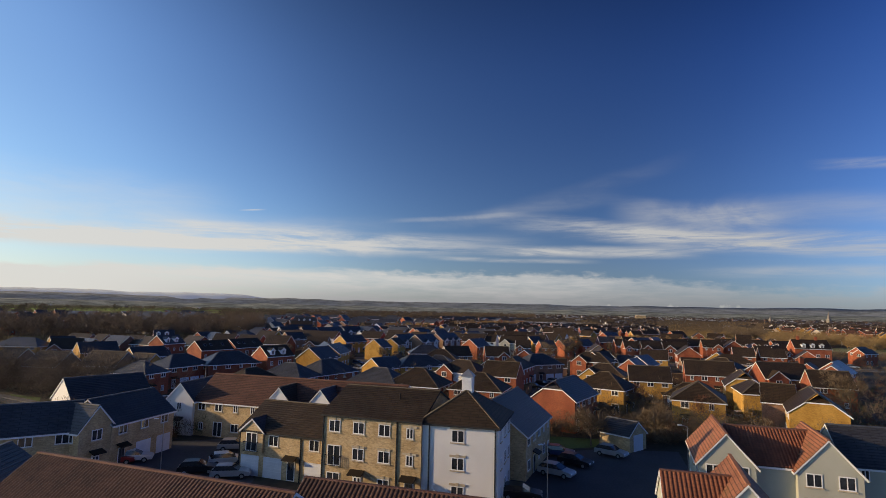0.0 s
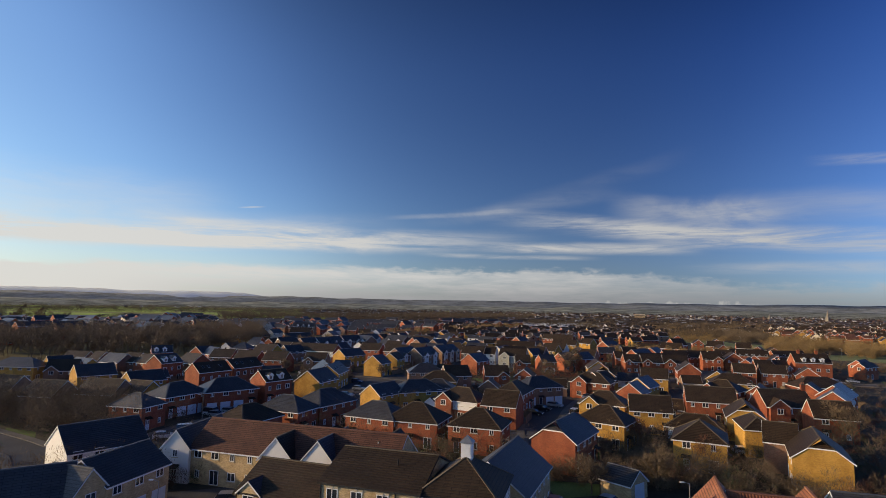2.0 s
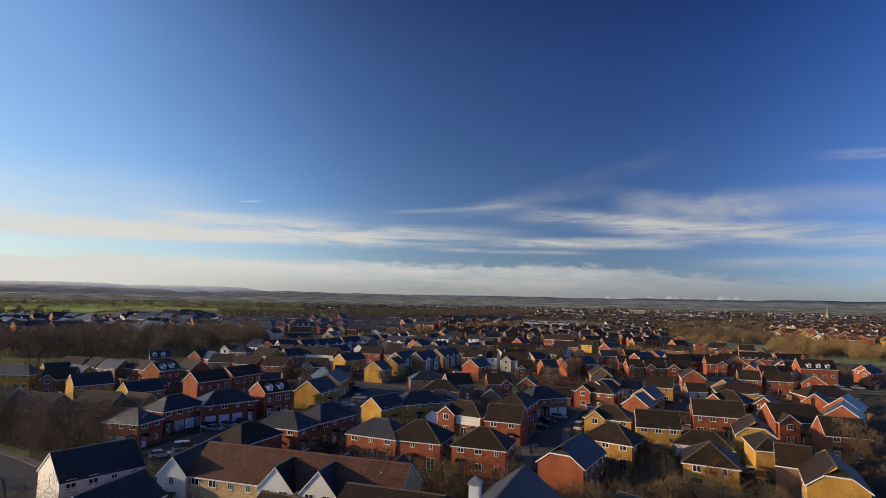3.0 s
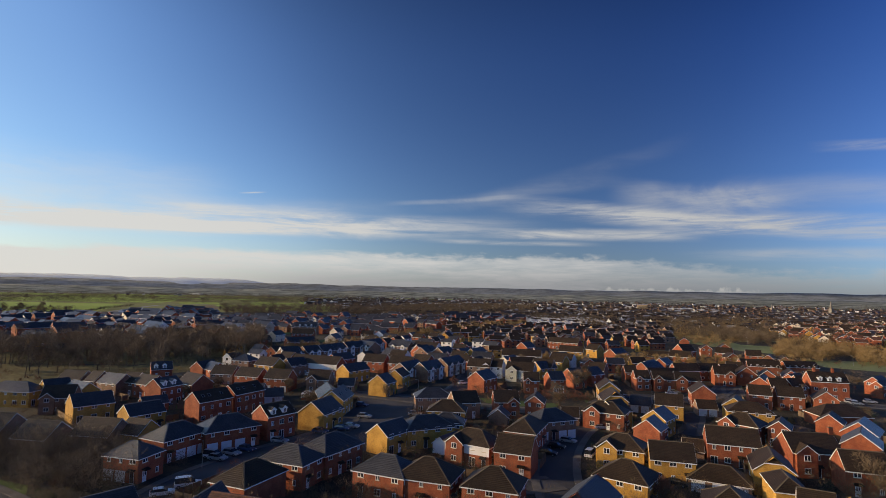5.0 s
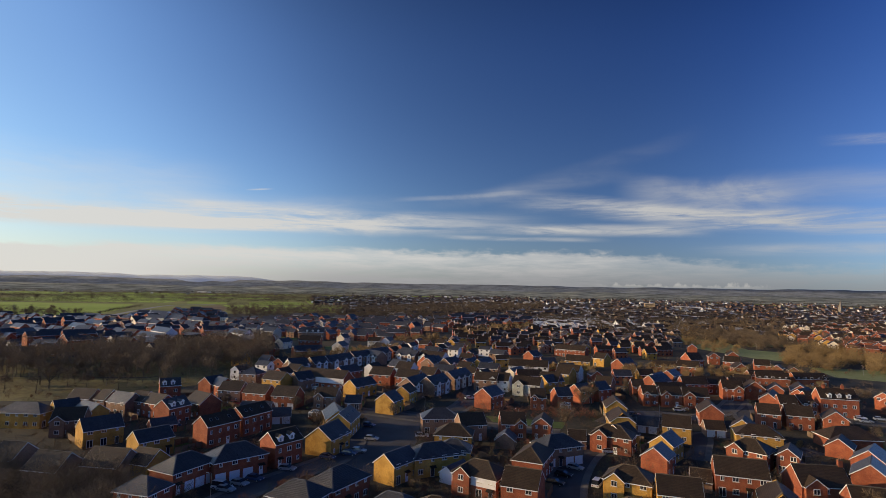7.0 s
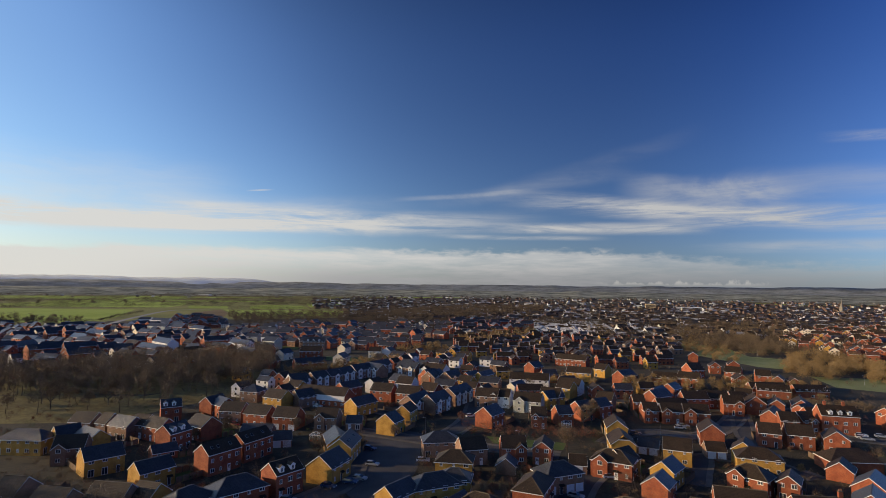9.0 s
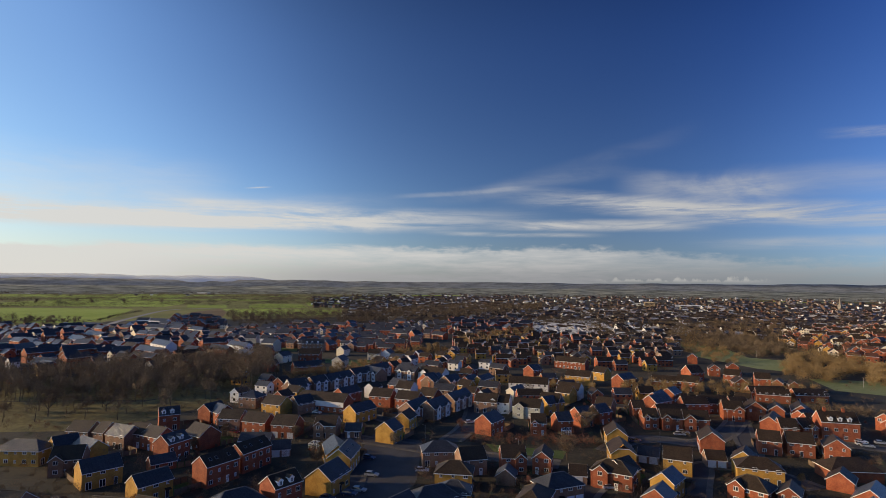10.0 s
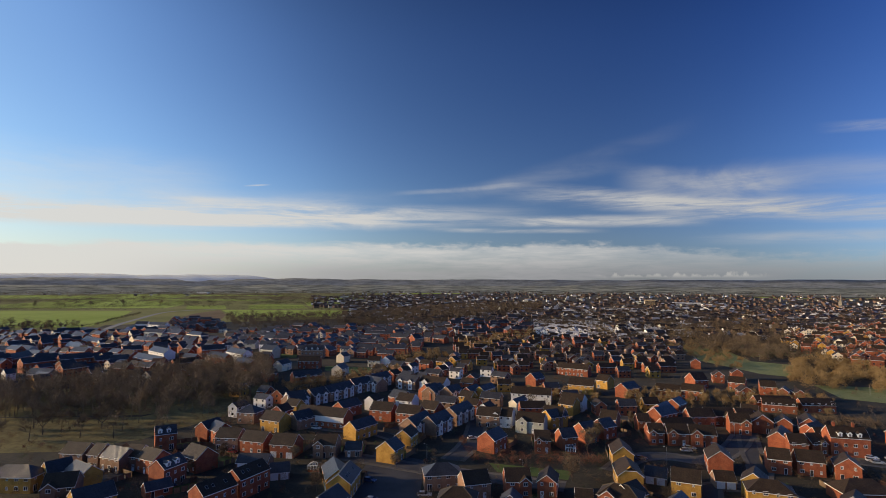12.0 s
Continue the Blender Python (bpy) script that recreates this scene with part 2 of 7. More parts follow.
WALLS = {
    "r": material("red_brick", (0.215, 0.052, 0.023), (0.325, 0.093, 0.039), 0.5, 0.85, 0, 0.4, 9, 0.18),
    "y": material("buff_brick", (0.36, 0.19, 0.032), (0.50, 0.285, 0.058), 0.5, 0.85, 0, 0.4, 9, 0.12),
    "d": material("brown_brick", (0.20, 0.11, 0.07), (0.28, 0.16, 0.10), 0.5, 0.85, 0, 0.4, 9, 0.15),
    "s": material("buff_stone", (0.40, 0.285, 0.14), (0.54, 0.405, 0.225), 0.6, 0.85, 0, 0.5, 5, 0.06),
    "w": material("white_render", (0.66, 0.65, 0.62), (0.75, 0.74, 0.71), 0.3, 0.8, 0, 0.1, 14, 0.04),
    "c": material("cream_render", (0.70, 0.60, 0.42), (0.78, 0.69, 0.50), 0.3, 0.8, 0, 0.1, 14, 0.05),
    "n": material("grey_render", (0.37, 0.37, 0.30), (0.44, 0.44, 0.36), 0.3, 0.8, 0, 0.1, 14, 0.05),
}
masonry(WALLS["r"], 0.225, 0.075, (1.1, 1.4, 1.6))
masonry(WALLS["y"], 0.225, 0.075, (1.0, 1.05, 1.2))
masonry(WALLS["d"], 0.225, 0.075, (1.1, 1.3, 1.4))
masonry(WALLS["s"], 0.30, 0.11, (1.1, 1.15, 1.25))
TILES = {
    "d": tile_material("brown_roof_tiles", (0.034, 0.022, 0.013), (0.056, 0.037, 0.022), 0.36, 0.56, (0.048, 0.041, 0.022), 0.32),
    "b": tile_material("slate_grey_roof_tiles", (0.038, 0.039, 0.046), (0.064, 0.065, 0.073), 0.36, 0.38, (0.075, 0.073, 0.066), 0.5),
    "m": tile_material("maroon_roof_tiles", (0.085, 0.036, 0.024), (0.13, 0.058, 0.038), 0.32, 0.7, (0.07, 0.035, 0.025)),
    "t": tile_material("terracotta_roof_tiles", (0.26, 0.10, 0.05), (0.36, 0.15, 0.08), 0.32, 0.7),
}
CAPS = {
    "d": material("brown_ridge_tile", (0.09, 0.07, 0.045), (0.14, 0.11, 0.07), 0.8, 0.7),
    "b": material("grey_ridge_tile", (0.07, 0.075, 0.085), (0.11, 0.115, 0.125), 0.8, 0.6),
    "m": material("maroon_ridge_tile", (0.11, 0.05, 0.035), (0.16, 0.075, 0.05), 0.8, 0.7),
    "t": material("terracotta_ridge_tile", (0.28, 0.12, 0.06), (0.38, 0.17, 0.09), 0.8, 0.7),
}
WALL_WORDS = {"r": "red brick", "y": "buff yellow brick", "d": "brown brick", "s": "buff stone", "w": "white rendered", "c": "cream rendered", "n": "pale grey rendered"}
TILE_WORDS = {"d": "brown tiled", "m": "maroon tiled", "b": "slate grey tiled", "t": "terracotta tiled"}
WHITE = material("white_plastic", (0.74, 0.74, 0.73), (0.82, 0.82, 0.80), 1.0, 0.4, 0, 0, 10, 0.03)
GLASS = material("window_glass", (0.02, 0.024, 0.03), (0.035, 0.04, 0.05), 0.7, 0.06, 0, 0, 3, 0.3, 0.8)
DARK_DOOR = material("dark_door_paint", (0.02, 0.025, 0.04), (0.03, 0.035, 0.05), 1.0, 0.4)
GARAGE = material("garage_door_white", (0.62, 0.64, 0.66), (0.70, 0.72, 0.74), 1.0, 0.45)
STONE_TRIM = material("stone_trim", (0.45, 0.38, 0.26), (0.55, 0.47, 0.33), 2.0, 0.8)
METAL = material("grey_metal", (0.30, 0.31, 0.32), (0.38, 0.39, 0.40), 2.0, 0.45, 0.7)
BLACK = material("black_rubber", (0.015, 0.015, 0.016), (0.025, 0.025, 0.026), 3.0, 0.8)
ASPHALT = material("asphalt", (0.046, 0.047, 0.052), (0.074, 0.076, 0.083), 0.12, 0.85, 0, 0.3, 4.0)
WORN = material("worn_asphalt", (0.20, 0.20, 0.19), (0.28, 0.28, 0.26), 0.1, 0.9, 0, 0.2, 3.0)
PAVING = material("paving", (0.095, 0.09, 0.083), (0.14, 0.132, 0.12), 0.3, 0.85, 0, 0.3, 5.0)
LAWN = material("lawn", (0.055, 0.095, 0.018), (0.10, 0.15, 0.034), 0.15, 0.95, 0, 0.5, 3.0)
GROUND = material("garden_ground", (0.022, 0.021, 0.014), (0.055, 0.048, 0.030), 0.06, 0.95, 0, 0.4, 0.8)
BARK = material("bark", (0.07, 0.055, 0.04), (0.12, 0.095, 0.07), 2.0, 0.9, 0, 0.5, 12)
TWIGS = material("bare_twigs", (0.115, 0.082, 0.048), (0.185, 0.134, 0.079), 0.5, 0.9, 0, 0, 4, 0.25)
RUST_TWIGS = material("russet_twigs", (0.12, 0.05, 0.03), (0.18, 0.08, 0.045), 0.5, 0.9, 0, 0, 4, 0.2)
GOLD_TWIGS = material("golden_twigs", (0.19, 0.125, 0.052), (0.29, 0.195, 0.085), 0.5, 0.9, 0, 0, 4, 0.2)
EVERGREEN = material("evergreen_leaves", (0.025, 0.045, 0.015), (0.06, 0.09, 0.03), 0.7, 0.8, 0, 0, 4, 0.25)
HEDGE = material("winter_hedge", (0.045, 0.040, 0.022), (0.085, 0.070, 0.04), 0.5, 0.9, 0, 0, 4, 0.2)
FENCE = material("weathered_fence", (0.13, 0.085, 0.05), (0.20, 0.14, 0.09), 0.8, 0.85, 0, 0.3, 8)


# ---- building helpers ----
def part(name, bm, mat, parent=None, label=""):
    """One bmesh as one mesh object, under a thing or a part."""
    me = bpy.data.meshes.new(name)
    bm.to_mesh(me)
    bm.free()
    for m in (mat if isinstance(mat, (list, tuple)) else [mat]):
        me.materials.append(m)
    ob = new(name, me)
    if parent is not None:
        ob.parent = parent
    if label:
        ob["label"] = label
    return ob


def box(bm, x0, y0, z0, x1, y1, z1, slot=0):
    vs = [bm.verts.new((x, y, z)) for z in (z0, z1) for y in (y0, y1) for x in (x0, x1)]
    for q in ((0, 2, 3, 1), (4, 5, 7, 6), (0, 1, 5, 4), (2, 6, 7, 3), (0, 4, 6, 2), (1, 3, 7, 5)):
        f = bm.faces.new([vs[k] for k in q])
        f.material_index = slot
    return vs


def beam(bm, p, q, width, height, slot=0):
    """A board from p to q, its height hanging down from the line."""
    p, q = Vector(p), Vector(q)
    side = (q - p).cross(Vector((0, 0, 1)))
    side = side.normalized() * width / 2 if side.length > 1e-6 else Vector((width / 2, 0, 0))
    down = Vector((0, 0, -height))
    vs = [bm.verts.new(c + s * side + d * down) for c in (p, q) for d in (0, 1) for s in (-1, 1)]
    for k in ((0, 1, 3, 2), (4, 6, 7, 5), (0, 4, 5, 1), (2, 3, 7, 6), (0, 2, 6, 4), (1, 5, 7, 3)):
        f = bm.faces.new([vs[i] for i in k])
        f.material_index = slot


def cut(pts, v, lo, hi):
    """The part of a convex outline whose measure v lies between lo and hi."""
    for bound, sign in ((lo, 1), (hi, -1)):
        out = []
        for k in range(len(pts)):
            p, q = pts[k], pts[(k + 1) % len(pts)]
            a, b = sign * (v(p) - bound), sign * (v(q) - bound)
            if a >= 0:
                out.append(p)
            if (a > 0 and b < 0) or (a < 0 and b > 0):
                out.append(p.lerp(q, a / (a - b)))
        pts = out
        if len(pts) < 3:
            return []
    return pts


def slope(bm, uv, pts, thick, along, course=0.0):
    """One roof slope as a slab: pts counter-clockwise from above, uv in metres along the eave and up the slope.
    course: the height of one course of tiles, each laid over the one below."""
    pts = [Vector(p) for p in pts]
    nrm = (pts[1] - pts[0]).cross(pts[-1] - pts[0]).normalized()
    along = Vector(along).normalized()
    up = nrm.cross(along)
    faces = []
    top = [bm.verts.new(p) for p in pts]
    low = [bm.verts.new(p - Vector((0, 0, thick))) for p in pts]
    if not course:
        faces.append(bm.faces.new(top))
    else:
        v0 = min(p.dot(up) for p in pts)
        v1 = max(p.dot(up) for p in pts)
        n = max(1, round((v1 - v0) / course))
        for k in range(n):
            lo, hi = v0 + (v1 - v0) * k / n, v0 + (v1 - v0) * (k + 1) / n
            piece = cut(pts, lambda p: p.dot(up), lo, hi)
            if len(piece) < 3:
                continue
            lift = [nrm * (0.045 * max(0.0, hi - p.dot(up)) / (hi - lo)) for p in piece]
            vs = [bm.verts.new(p + q) for p, q in zip(piece, lift)]
            faces.append(bm.faces.new(vs))
            for i in range(len(vs)):
                j = (i + 1) % len(vs)
                if abs(piece[i].dot(up) - lo) < 1e-4 and abs(piece[j].dot(up) - lo) < 1e-4:
                    a, b = bm.verts.new(piece[i]), bm.verts.new(piece[j])
                    faces.append(bm.faces.new((vs[i], a, b, vs[j])))
    faces.append(bm.faces.new(low[::-1]))
    for k in range(len(pts)):
        j = (k + 1) % len(pts)
        faces.append(bm.faces.new((top[k], low[k], low[j], top[j])))
    for f in faces:
        for lp in f.loops:
            lp[uv].uv = (lp.vert.co.dot(along) + 50, lp.vert.co.dot(up) + 50)


# ---- windows and doors, built once and shared ----
def window_mesh(w, h, lights, sill=True):
    """Frame, pane and, for houses far off, both in one sheet with the panes set back."""
    t, y = 0.09, -0.05
    xs = [-w / 2]
    for k in range(lights):
        xs += [-w / 2 + t * 0.5 + (w - t) * k / lights + t / 2, -w / 2 + t * 0.5 + (w - t) * (k + 1) / lights - t / 2]
    xs.append(w / 2)
    zs = [0, t, h - t, h]

    def sheet(back):
        bm = bmesh.new()
        vs = [[bm.verts.new((x, y, z)) for z in zs] for x in xs]
        for i in range(len(xs) - 1):
            for j in range(3):
                q = (vs[i][j], vs[i + 1][j], vs[i + 1][j + 1], vs[i][j + 1])
                if i % 2 == 1 and j == 1:
                    b = [bm.verts.new((v.co.x, back, v.co.z)) for v in q]
                    for k in range(4):
                        bm.faces.new((q[k], q[(k + 1) % 4], b[(k + 1) % 4], b[k]))
                    if back < 0:
                        bm.faces.new(b).material_index = 1
                else:
                    bm.faces.new(q)
        rim = [vs[i][0] for i in range(len(xs))] + [vs[-1][j] for j in (1, 2, 3)] + [vs[i][3] for i in range(len(xs) - 2, -1, -1)] + [vs[0][j] for j in (2, 1)]
        drop = [bm.verts.new((v.co.x, 0.02, v.co.z)) for v in rim]
        for k in range(len(rim)):
            j = (k + 1) % len(rim)
            bm.faces.new((rim[k], drop[k], drop[j], rim[j]))
        me = bpy.data.meshes.new("window")
        bm.to_mesh(me), bm.free()
        me.materials.append(WHITE), me.materials.append(GLASS)
        return me

    bm = bmesh.new()
    box(bm, -w / 2 + t, -0.02, t, w / 2 - t, 0.012, h - t)
    pa = bpy.data.meshes.new("pane")
    bm.to_mesh(pa), bm.free()
    pa.materials.append(GLASS)
    bm = bmesh.new()
    box(bm, -w / 2 - 0.1, -0.13, -0.1, w / 2 + 0.1, 0.02, -0.004)
    si = bpy.data.meshes.new("window_sill")
    bm.to_mesh(si), bm.free()
    si.materials.append(STONE_TRIM)
    return sheet(0.02), pa, sheet(-0.015), si if sill else None


WIN = {"wide": window_mesh(1.3, 1.2, 2), "small": window_mesh(0.75, 1.05, 2), "french": window_mesh(1.5, 2.05, 2, False), "triple": window_mesh(1.9, 1.25, 3)}


def door_mesh(mat):
    bm = bmesh.new()
    box(bm, -0.5, -0.05, 0, 0.5, 0.02, 2.1)
    box(bm, -0.42, -0.07, 0.08, 0.42, -0.045, 2.02, 1)
    for k in (-0.2, 0.2):
        box(bm, k - 0.1, -0.085, 1.2, k + 0.1, -0.068, 1.85, 2)
    me = bpy.data.meshes.new("door")
    bm.to_mesh(me), bm.free()
    for m in (WHITE, mat, GLASS):
        me.materials.append(m)
    return me


DOORS = [door_mesh(DARK_DOOR), door_mesh(WHITE)]


def garage_mesh(w=2.3):
    """A panelled door in a frame, one sheet folded at each rail."""
    bm = bmesh.new()
    line = [(0.0, -0.07), (0.05, -0.07)]
    for k in range(6):
        z = 0.05 + k * 0.345
        line += [(z + 0.02, -0.045), (z + 0.325, -0.045), (z + 0.345, -0.065)]
    line += [(2.2, -0.07), (2.2, 0.02)]
    cols = [(-w / 2 - 0.08, 0), (w / 2 + 0.08, 0)]
    rows = [[bm.verts.new((x, y, z)) for x, _ in cols] for z, y in line]
    for a, b in zip(rows, rows[1:]):
        bm.faces.new((a[0], a[1], b[1], b[0]))
    me = bpy.data.meshes.new("garage_door")
    bm.to_mesh(me), bm.free()
    me.materials.append(GARAGE)
    return me


GARAGE_DOOR = garage_mesh()


def porch_mesh():
    bm = bmesh.new()
    a = [bm.verts.new(p) for p in ((-0.8, 0, 0.35), (0.8, 0, 0.35), (0.8, -0.8, 0), (-0.8, -0.8, 0), (-0.8, 0, 0.22), (0.8, 0, 0.22), (0.8, -0.8, -0.1), (-0.8, -0.8, -0.1))]
    for q in ((0, 3, 2, 1), (4, 5, 6, 7), (3, 7, 6, 2), (0, 4, 7, 3), (1, 2, 6, 5), (0, 1, 5, 4)):
        bm.faces.new([a[k] for k in q])
    me = bpy.data.meshes.new("porch_canopy")
    bm.to_mesh(me), bm.free()
    me.materials.append(TILES["d"])
    return me


PORCH = porch_mesh()


def put(name, me, parent, m, label=""):
    ob = new(name, me)
    ob.parent = parent
    ob.matrix_basis = m
    if label:
        ob["label"] = label
    return ob


def put_window(kind, parent, m, near, deep=False):
    me, pa, far, si = WIN[kind]
    if near:
        w = put("window", me, parent, m)
        if not deep:
            put("pane", pa, w, Matrix.Identity(4))
            if si:
                put("window_sill", si, w, Matrix.Identity(4))
        else:
            w.data = far
    else:
        put("window", far, parent, m)


def roof_parts(root, w, d, eave, kind, tiles, rise_k=0.72, near=True, over=0.3, verge=0.12, wall_mat=None, z0=-0.3, fascia=True, prefix="", trim=None, course=0.0):
    """Walls with gables, roof slopes and white eaves boards for one block with its middle at the origin, front towards -y."""
    swap = kind in "GK"
    W, D = (d, w) if swap else (w, d)          # W along the ridge
    turn = Matrix.Rotation(radians(90), 4, "Z") if swap else Matrix.Identity(4)
    rise = D / 2 * rise_k
    hipped = kind == "H"
    if hipped and D > W:
        W, D, turn = D, W, Matrix.Rotation(radians(90), 4, "Z")
        rise = D / 2 * rise_k
    r = eave + rise
    bm = bmesh.new()
    x, y = W / 2, D / 2
    low = [bm.verts.new(c) for c in ((-x, -y, z0), (x, -y, z0), (x, y, z0), (-x, y, z0))]
    upp = [bm.verts.new(c) for c in ((-x, -y, eave), (x, -y, eave), (x, y, eave), (-x, y, eave))]
    bm.faces.new((low[0], low[1], upp[1], upp[0])), bm.faces.new((low[2], low[3], upp[3], upp[2]))
    if hipped:
        bm.faces.new((low[1], low[2], upp[2], upp[1])), bm.faces.new((low[3], low[0], upp[0], upp[3]))
        bm.faces.new(upp)
    else:
        cut = 0.45 if kind == "K" else 0.0
        hi, yy = eave + rise * (1 - cut) - 0.05, y * cut
        for s, q in ((1, (low[1], low[2], upp[2])), (-1, (low[3], low[0], upp[0]))):
            a, b = bm.verts.new((s * x, s * yy, hi)), bm.verts.new((s * x, -s * yy, hi))
            last = upp[1] if s == 1 else upp[3]
            bm.faces.new((*q, a, b, last) if cut else (*q, a, last))
            if not cut:
                bm.verts.remove(b)
        inner = [bm.verts.new((-x, 0, r - 0.06)), bm.verts.new((x, 0, r - 0.06))]
        bm.faces.new((upp[0], upp[1], inner[1], inner[0])), bm.faces.new((upp[2], upp[3], inner[0], inner[1]))
    bm.transform(turn)
    part(prefix + "wall", bm, wall_mat, root)
    # roof
    bm = bmesh.new()
    uv = bm.loops.layers.uv.new("UVMap")
    k = rise / y
    ez, ey = eave - over * k + 0.1, y + over
    r += 0.1
    th = 0.12
    if hipped:
        ex = x + over
        hx = max(x - y, 0.25)
        slope(bm, uv, ((-ex, -ey, ez), (ex, -ey, ez), (hx, 0, r), (-hx, 0, r)), th, (1, 0, 0), course)
        slope(bm, uv, ((ex, ey, ez), (-ex, ey, ez), (-hx, 0, r), (hx, 0, r)), th, (-1, 0, 0), course)
        slope(bm, uv, ((ex, -ey, ez), (ex, ey, ez), (hx, 0, r)), th, (0, 1, 0), course)
        slope(bm, uv, ((-ex, ey, ez), (-ex, -ey, ez), (-hx, 0, r)), th, (0, -1, 0), course)
    elif kind == "K":
        ex, c = x + verge, 0.45
        hz, hy = r - rise * c, y * c
        hx = ex - hy * 0.95
        slope(bm, uv, ((-ex, -ey, ez), (ex, -ey, ez), (ex, -hy, hz), (hx, 0, r), (-hx, 0, r), (-ex, -hy, hz)), th, (1, 0, 0), course)
        slope(bm, uv, ((ex, ey, ez), (-ex, ey, ez), (-ex, hy, hz), (-hx, 0, r), (hx, 0, r), (ex, hy, hz)), th, (-1, 0, 0), course)
        slope(bm, uv, ((ex, -hy, hz), (ex, hy, hz), (hx, 0, r)), th, (0, 1, 0), course)
        slope(bm, uv, ((-ex, hy, hz), (-ex, -hy, hz), (-hx, 0, r)), th, (0, -1, 0), course)
    else:
        ex = x + verge
        slope(bm, uv, ((-ex, -ey, ez), (ex, -ey, ez), (ex, 0, r), (-ex, 0, r)), th, (1, 0, 0), course)
        slope(bm, uv, ((ex, ey, ez), (-ex, ey, ez), (-ex, 0, r), (ex, 0, r)), th, (-1, 0, 0), course)
        hx = ex
    bmesh.ops.remove_doubles(bm, verts=bm.verts[:], dist=0.0005)
    bm.transform(turn)
    part(prefix + "roof", bm, TILES[tiles], root)
    # ridge and hip capping
    if near:
        caps = [((-hx, 0, r + 0.05), (hx, 0, r + 0.05))]
        if hipped or kind == "K":
            ends = (((ex, ey, ez), 1), ((ex, -ey, ez), 1), ((-ex, ey, ez), -1), ((-ex, -ey, ez), -1)) if hipped else (((ex, hy, hz), 1), ((ex, -hy, hz), 1), ((-ex, hy, hz), -1), ((-ex, -hy, hz), -1))
            caps += [((a, b, c + 0.05), (s * hx, 0, r + 0.05)) for (a, b, c), s in ends]
        for p, q in caps:
            bm = bmesh.new()
            beam(bm, p, q, 0.26, 0.14)
            bm.transform(turn)
            part(prefix + "ridge_cap", bm, CAPS[tiles], root)
    if fascia:
        # white boards right round: along the eaves and up the verges
        o = 0.03
        if hipped:
            line = [(-ex - o, -ey - o, ez), (ex + o, -ey - o, ez), (ex + o, ey + o, ez), (-ex - o, ey + o, ez)]
        elif kind == "K":
            tz, ty = hz, hy
            line = [(-ex - o, -ey - o, ez), (ex + o, -ey - o, ez), (ex + o, -ty, tz), (ex + o, ty, tz), (ex + o, ey + o, ez), (-ex - o, ey + o, ez), (-ex - o, ty, tz), (-ex - o, -ty, tz)]
        else:
            line = [(-ex - o, -ey - o, ez), (ex + o, -ey - o, ez), (ex + o, 0, r), (ex + o, ey + o, ez), (-ex - o, ey + o, ez), (-ex - o, 0, r)]
        bm = bmesh.new()
        rings = []
        for p in line:
            px, py, pz = p
            ix = px - math.copysign(0.08, px)
            iy = py - math.copysign(0.08, py) if abs(py) > ey else py
            rings.append([bm.verts.new(c) for c in ((px, py, pz - 0.02), (px, py, pz - 0.20), (ix, iy, pz - 0.20), (ix, iy, pz - 0.02))])
        for k in range(len(rings)):
            a, b = rings[k], rings[(k + 1) % len(rings)]
            for j in range(4):
                bm.faces.new((a[j], a[(j + 1) % 4], b[(j + 1) % 4], b[j]))
        bm.transform(turn)
        part(prefix + "eaves_board", bm, trim or WHITE, root)
    return r


def limb(bm, p, q, r0, r1, n=5):
    p, q = Vector(p), Vector(q)
    m = (q - p).to_track_quat("Z", "Y").to_matrix()
    rings = [[bm.verts.new(c + m @ Vector((r * math.cos(6.2832 * k / n), r * math.sin(6.2832 * k / n), 0))) for k in range(n)] for c, r in ((p, r0), (q, r1))]
    for k in range(n):
        bm.faces.new((rings[0][k], rings[0][(k + 1) % n], rings[1][(k + 1) % n], rings[1][k]))


HOUSES = []
RNG = random.Random(7)


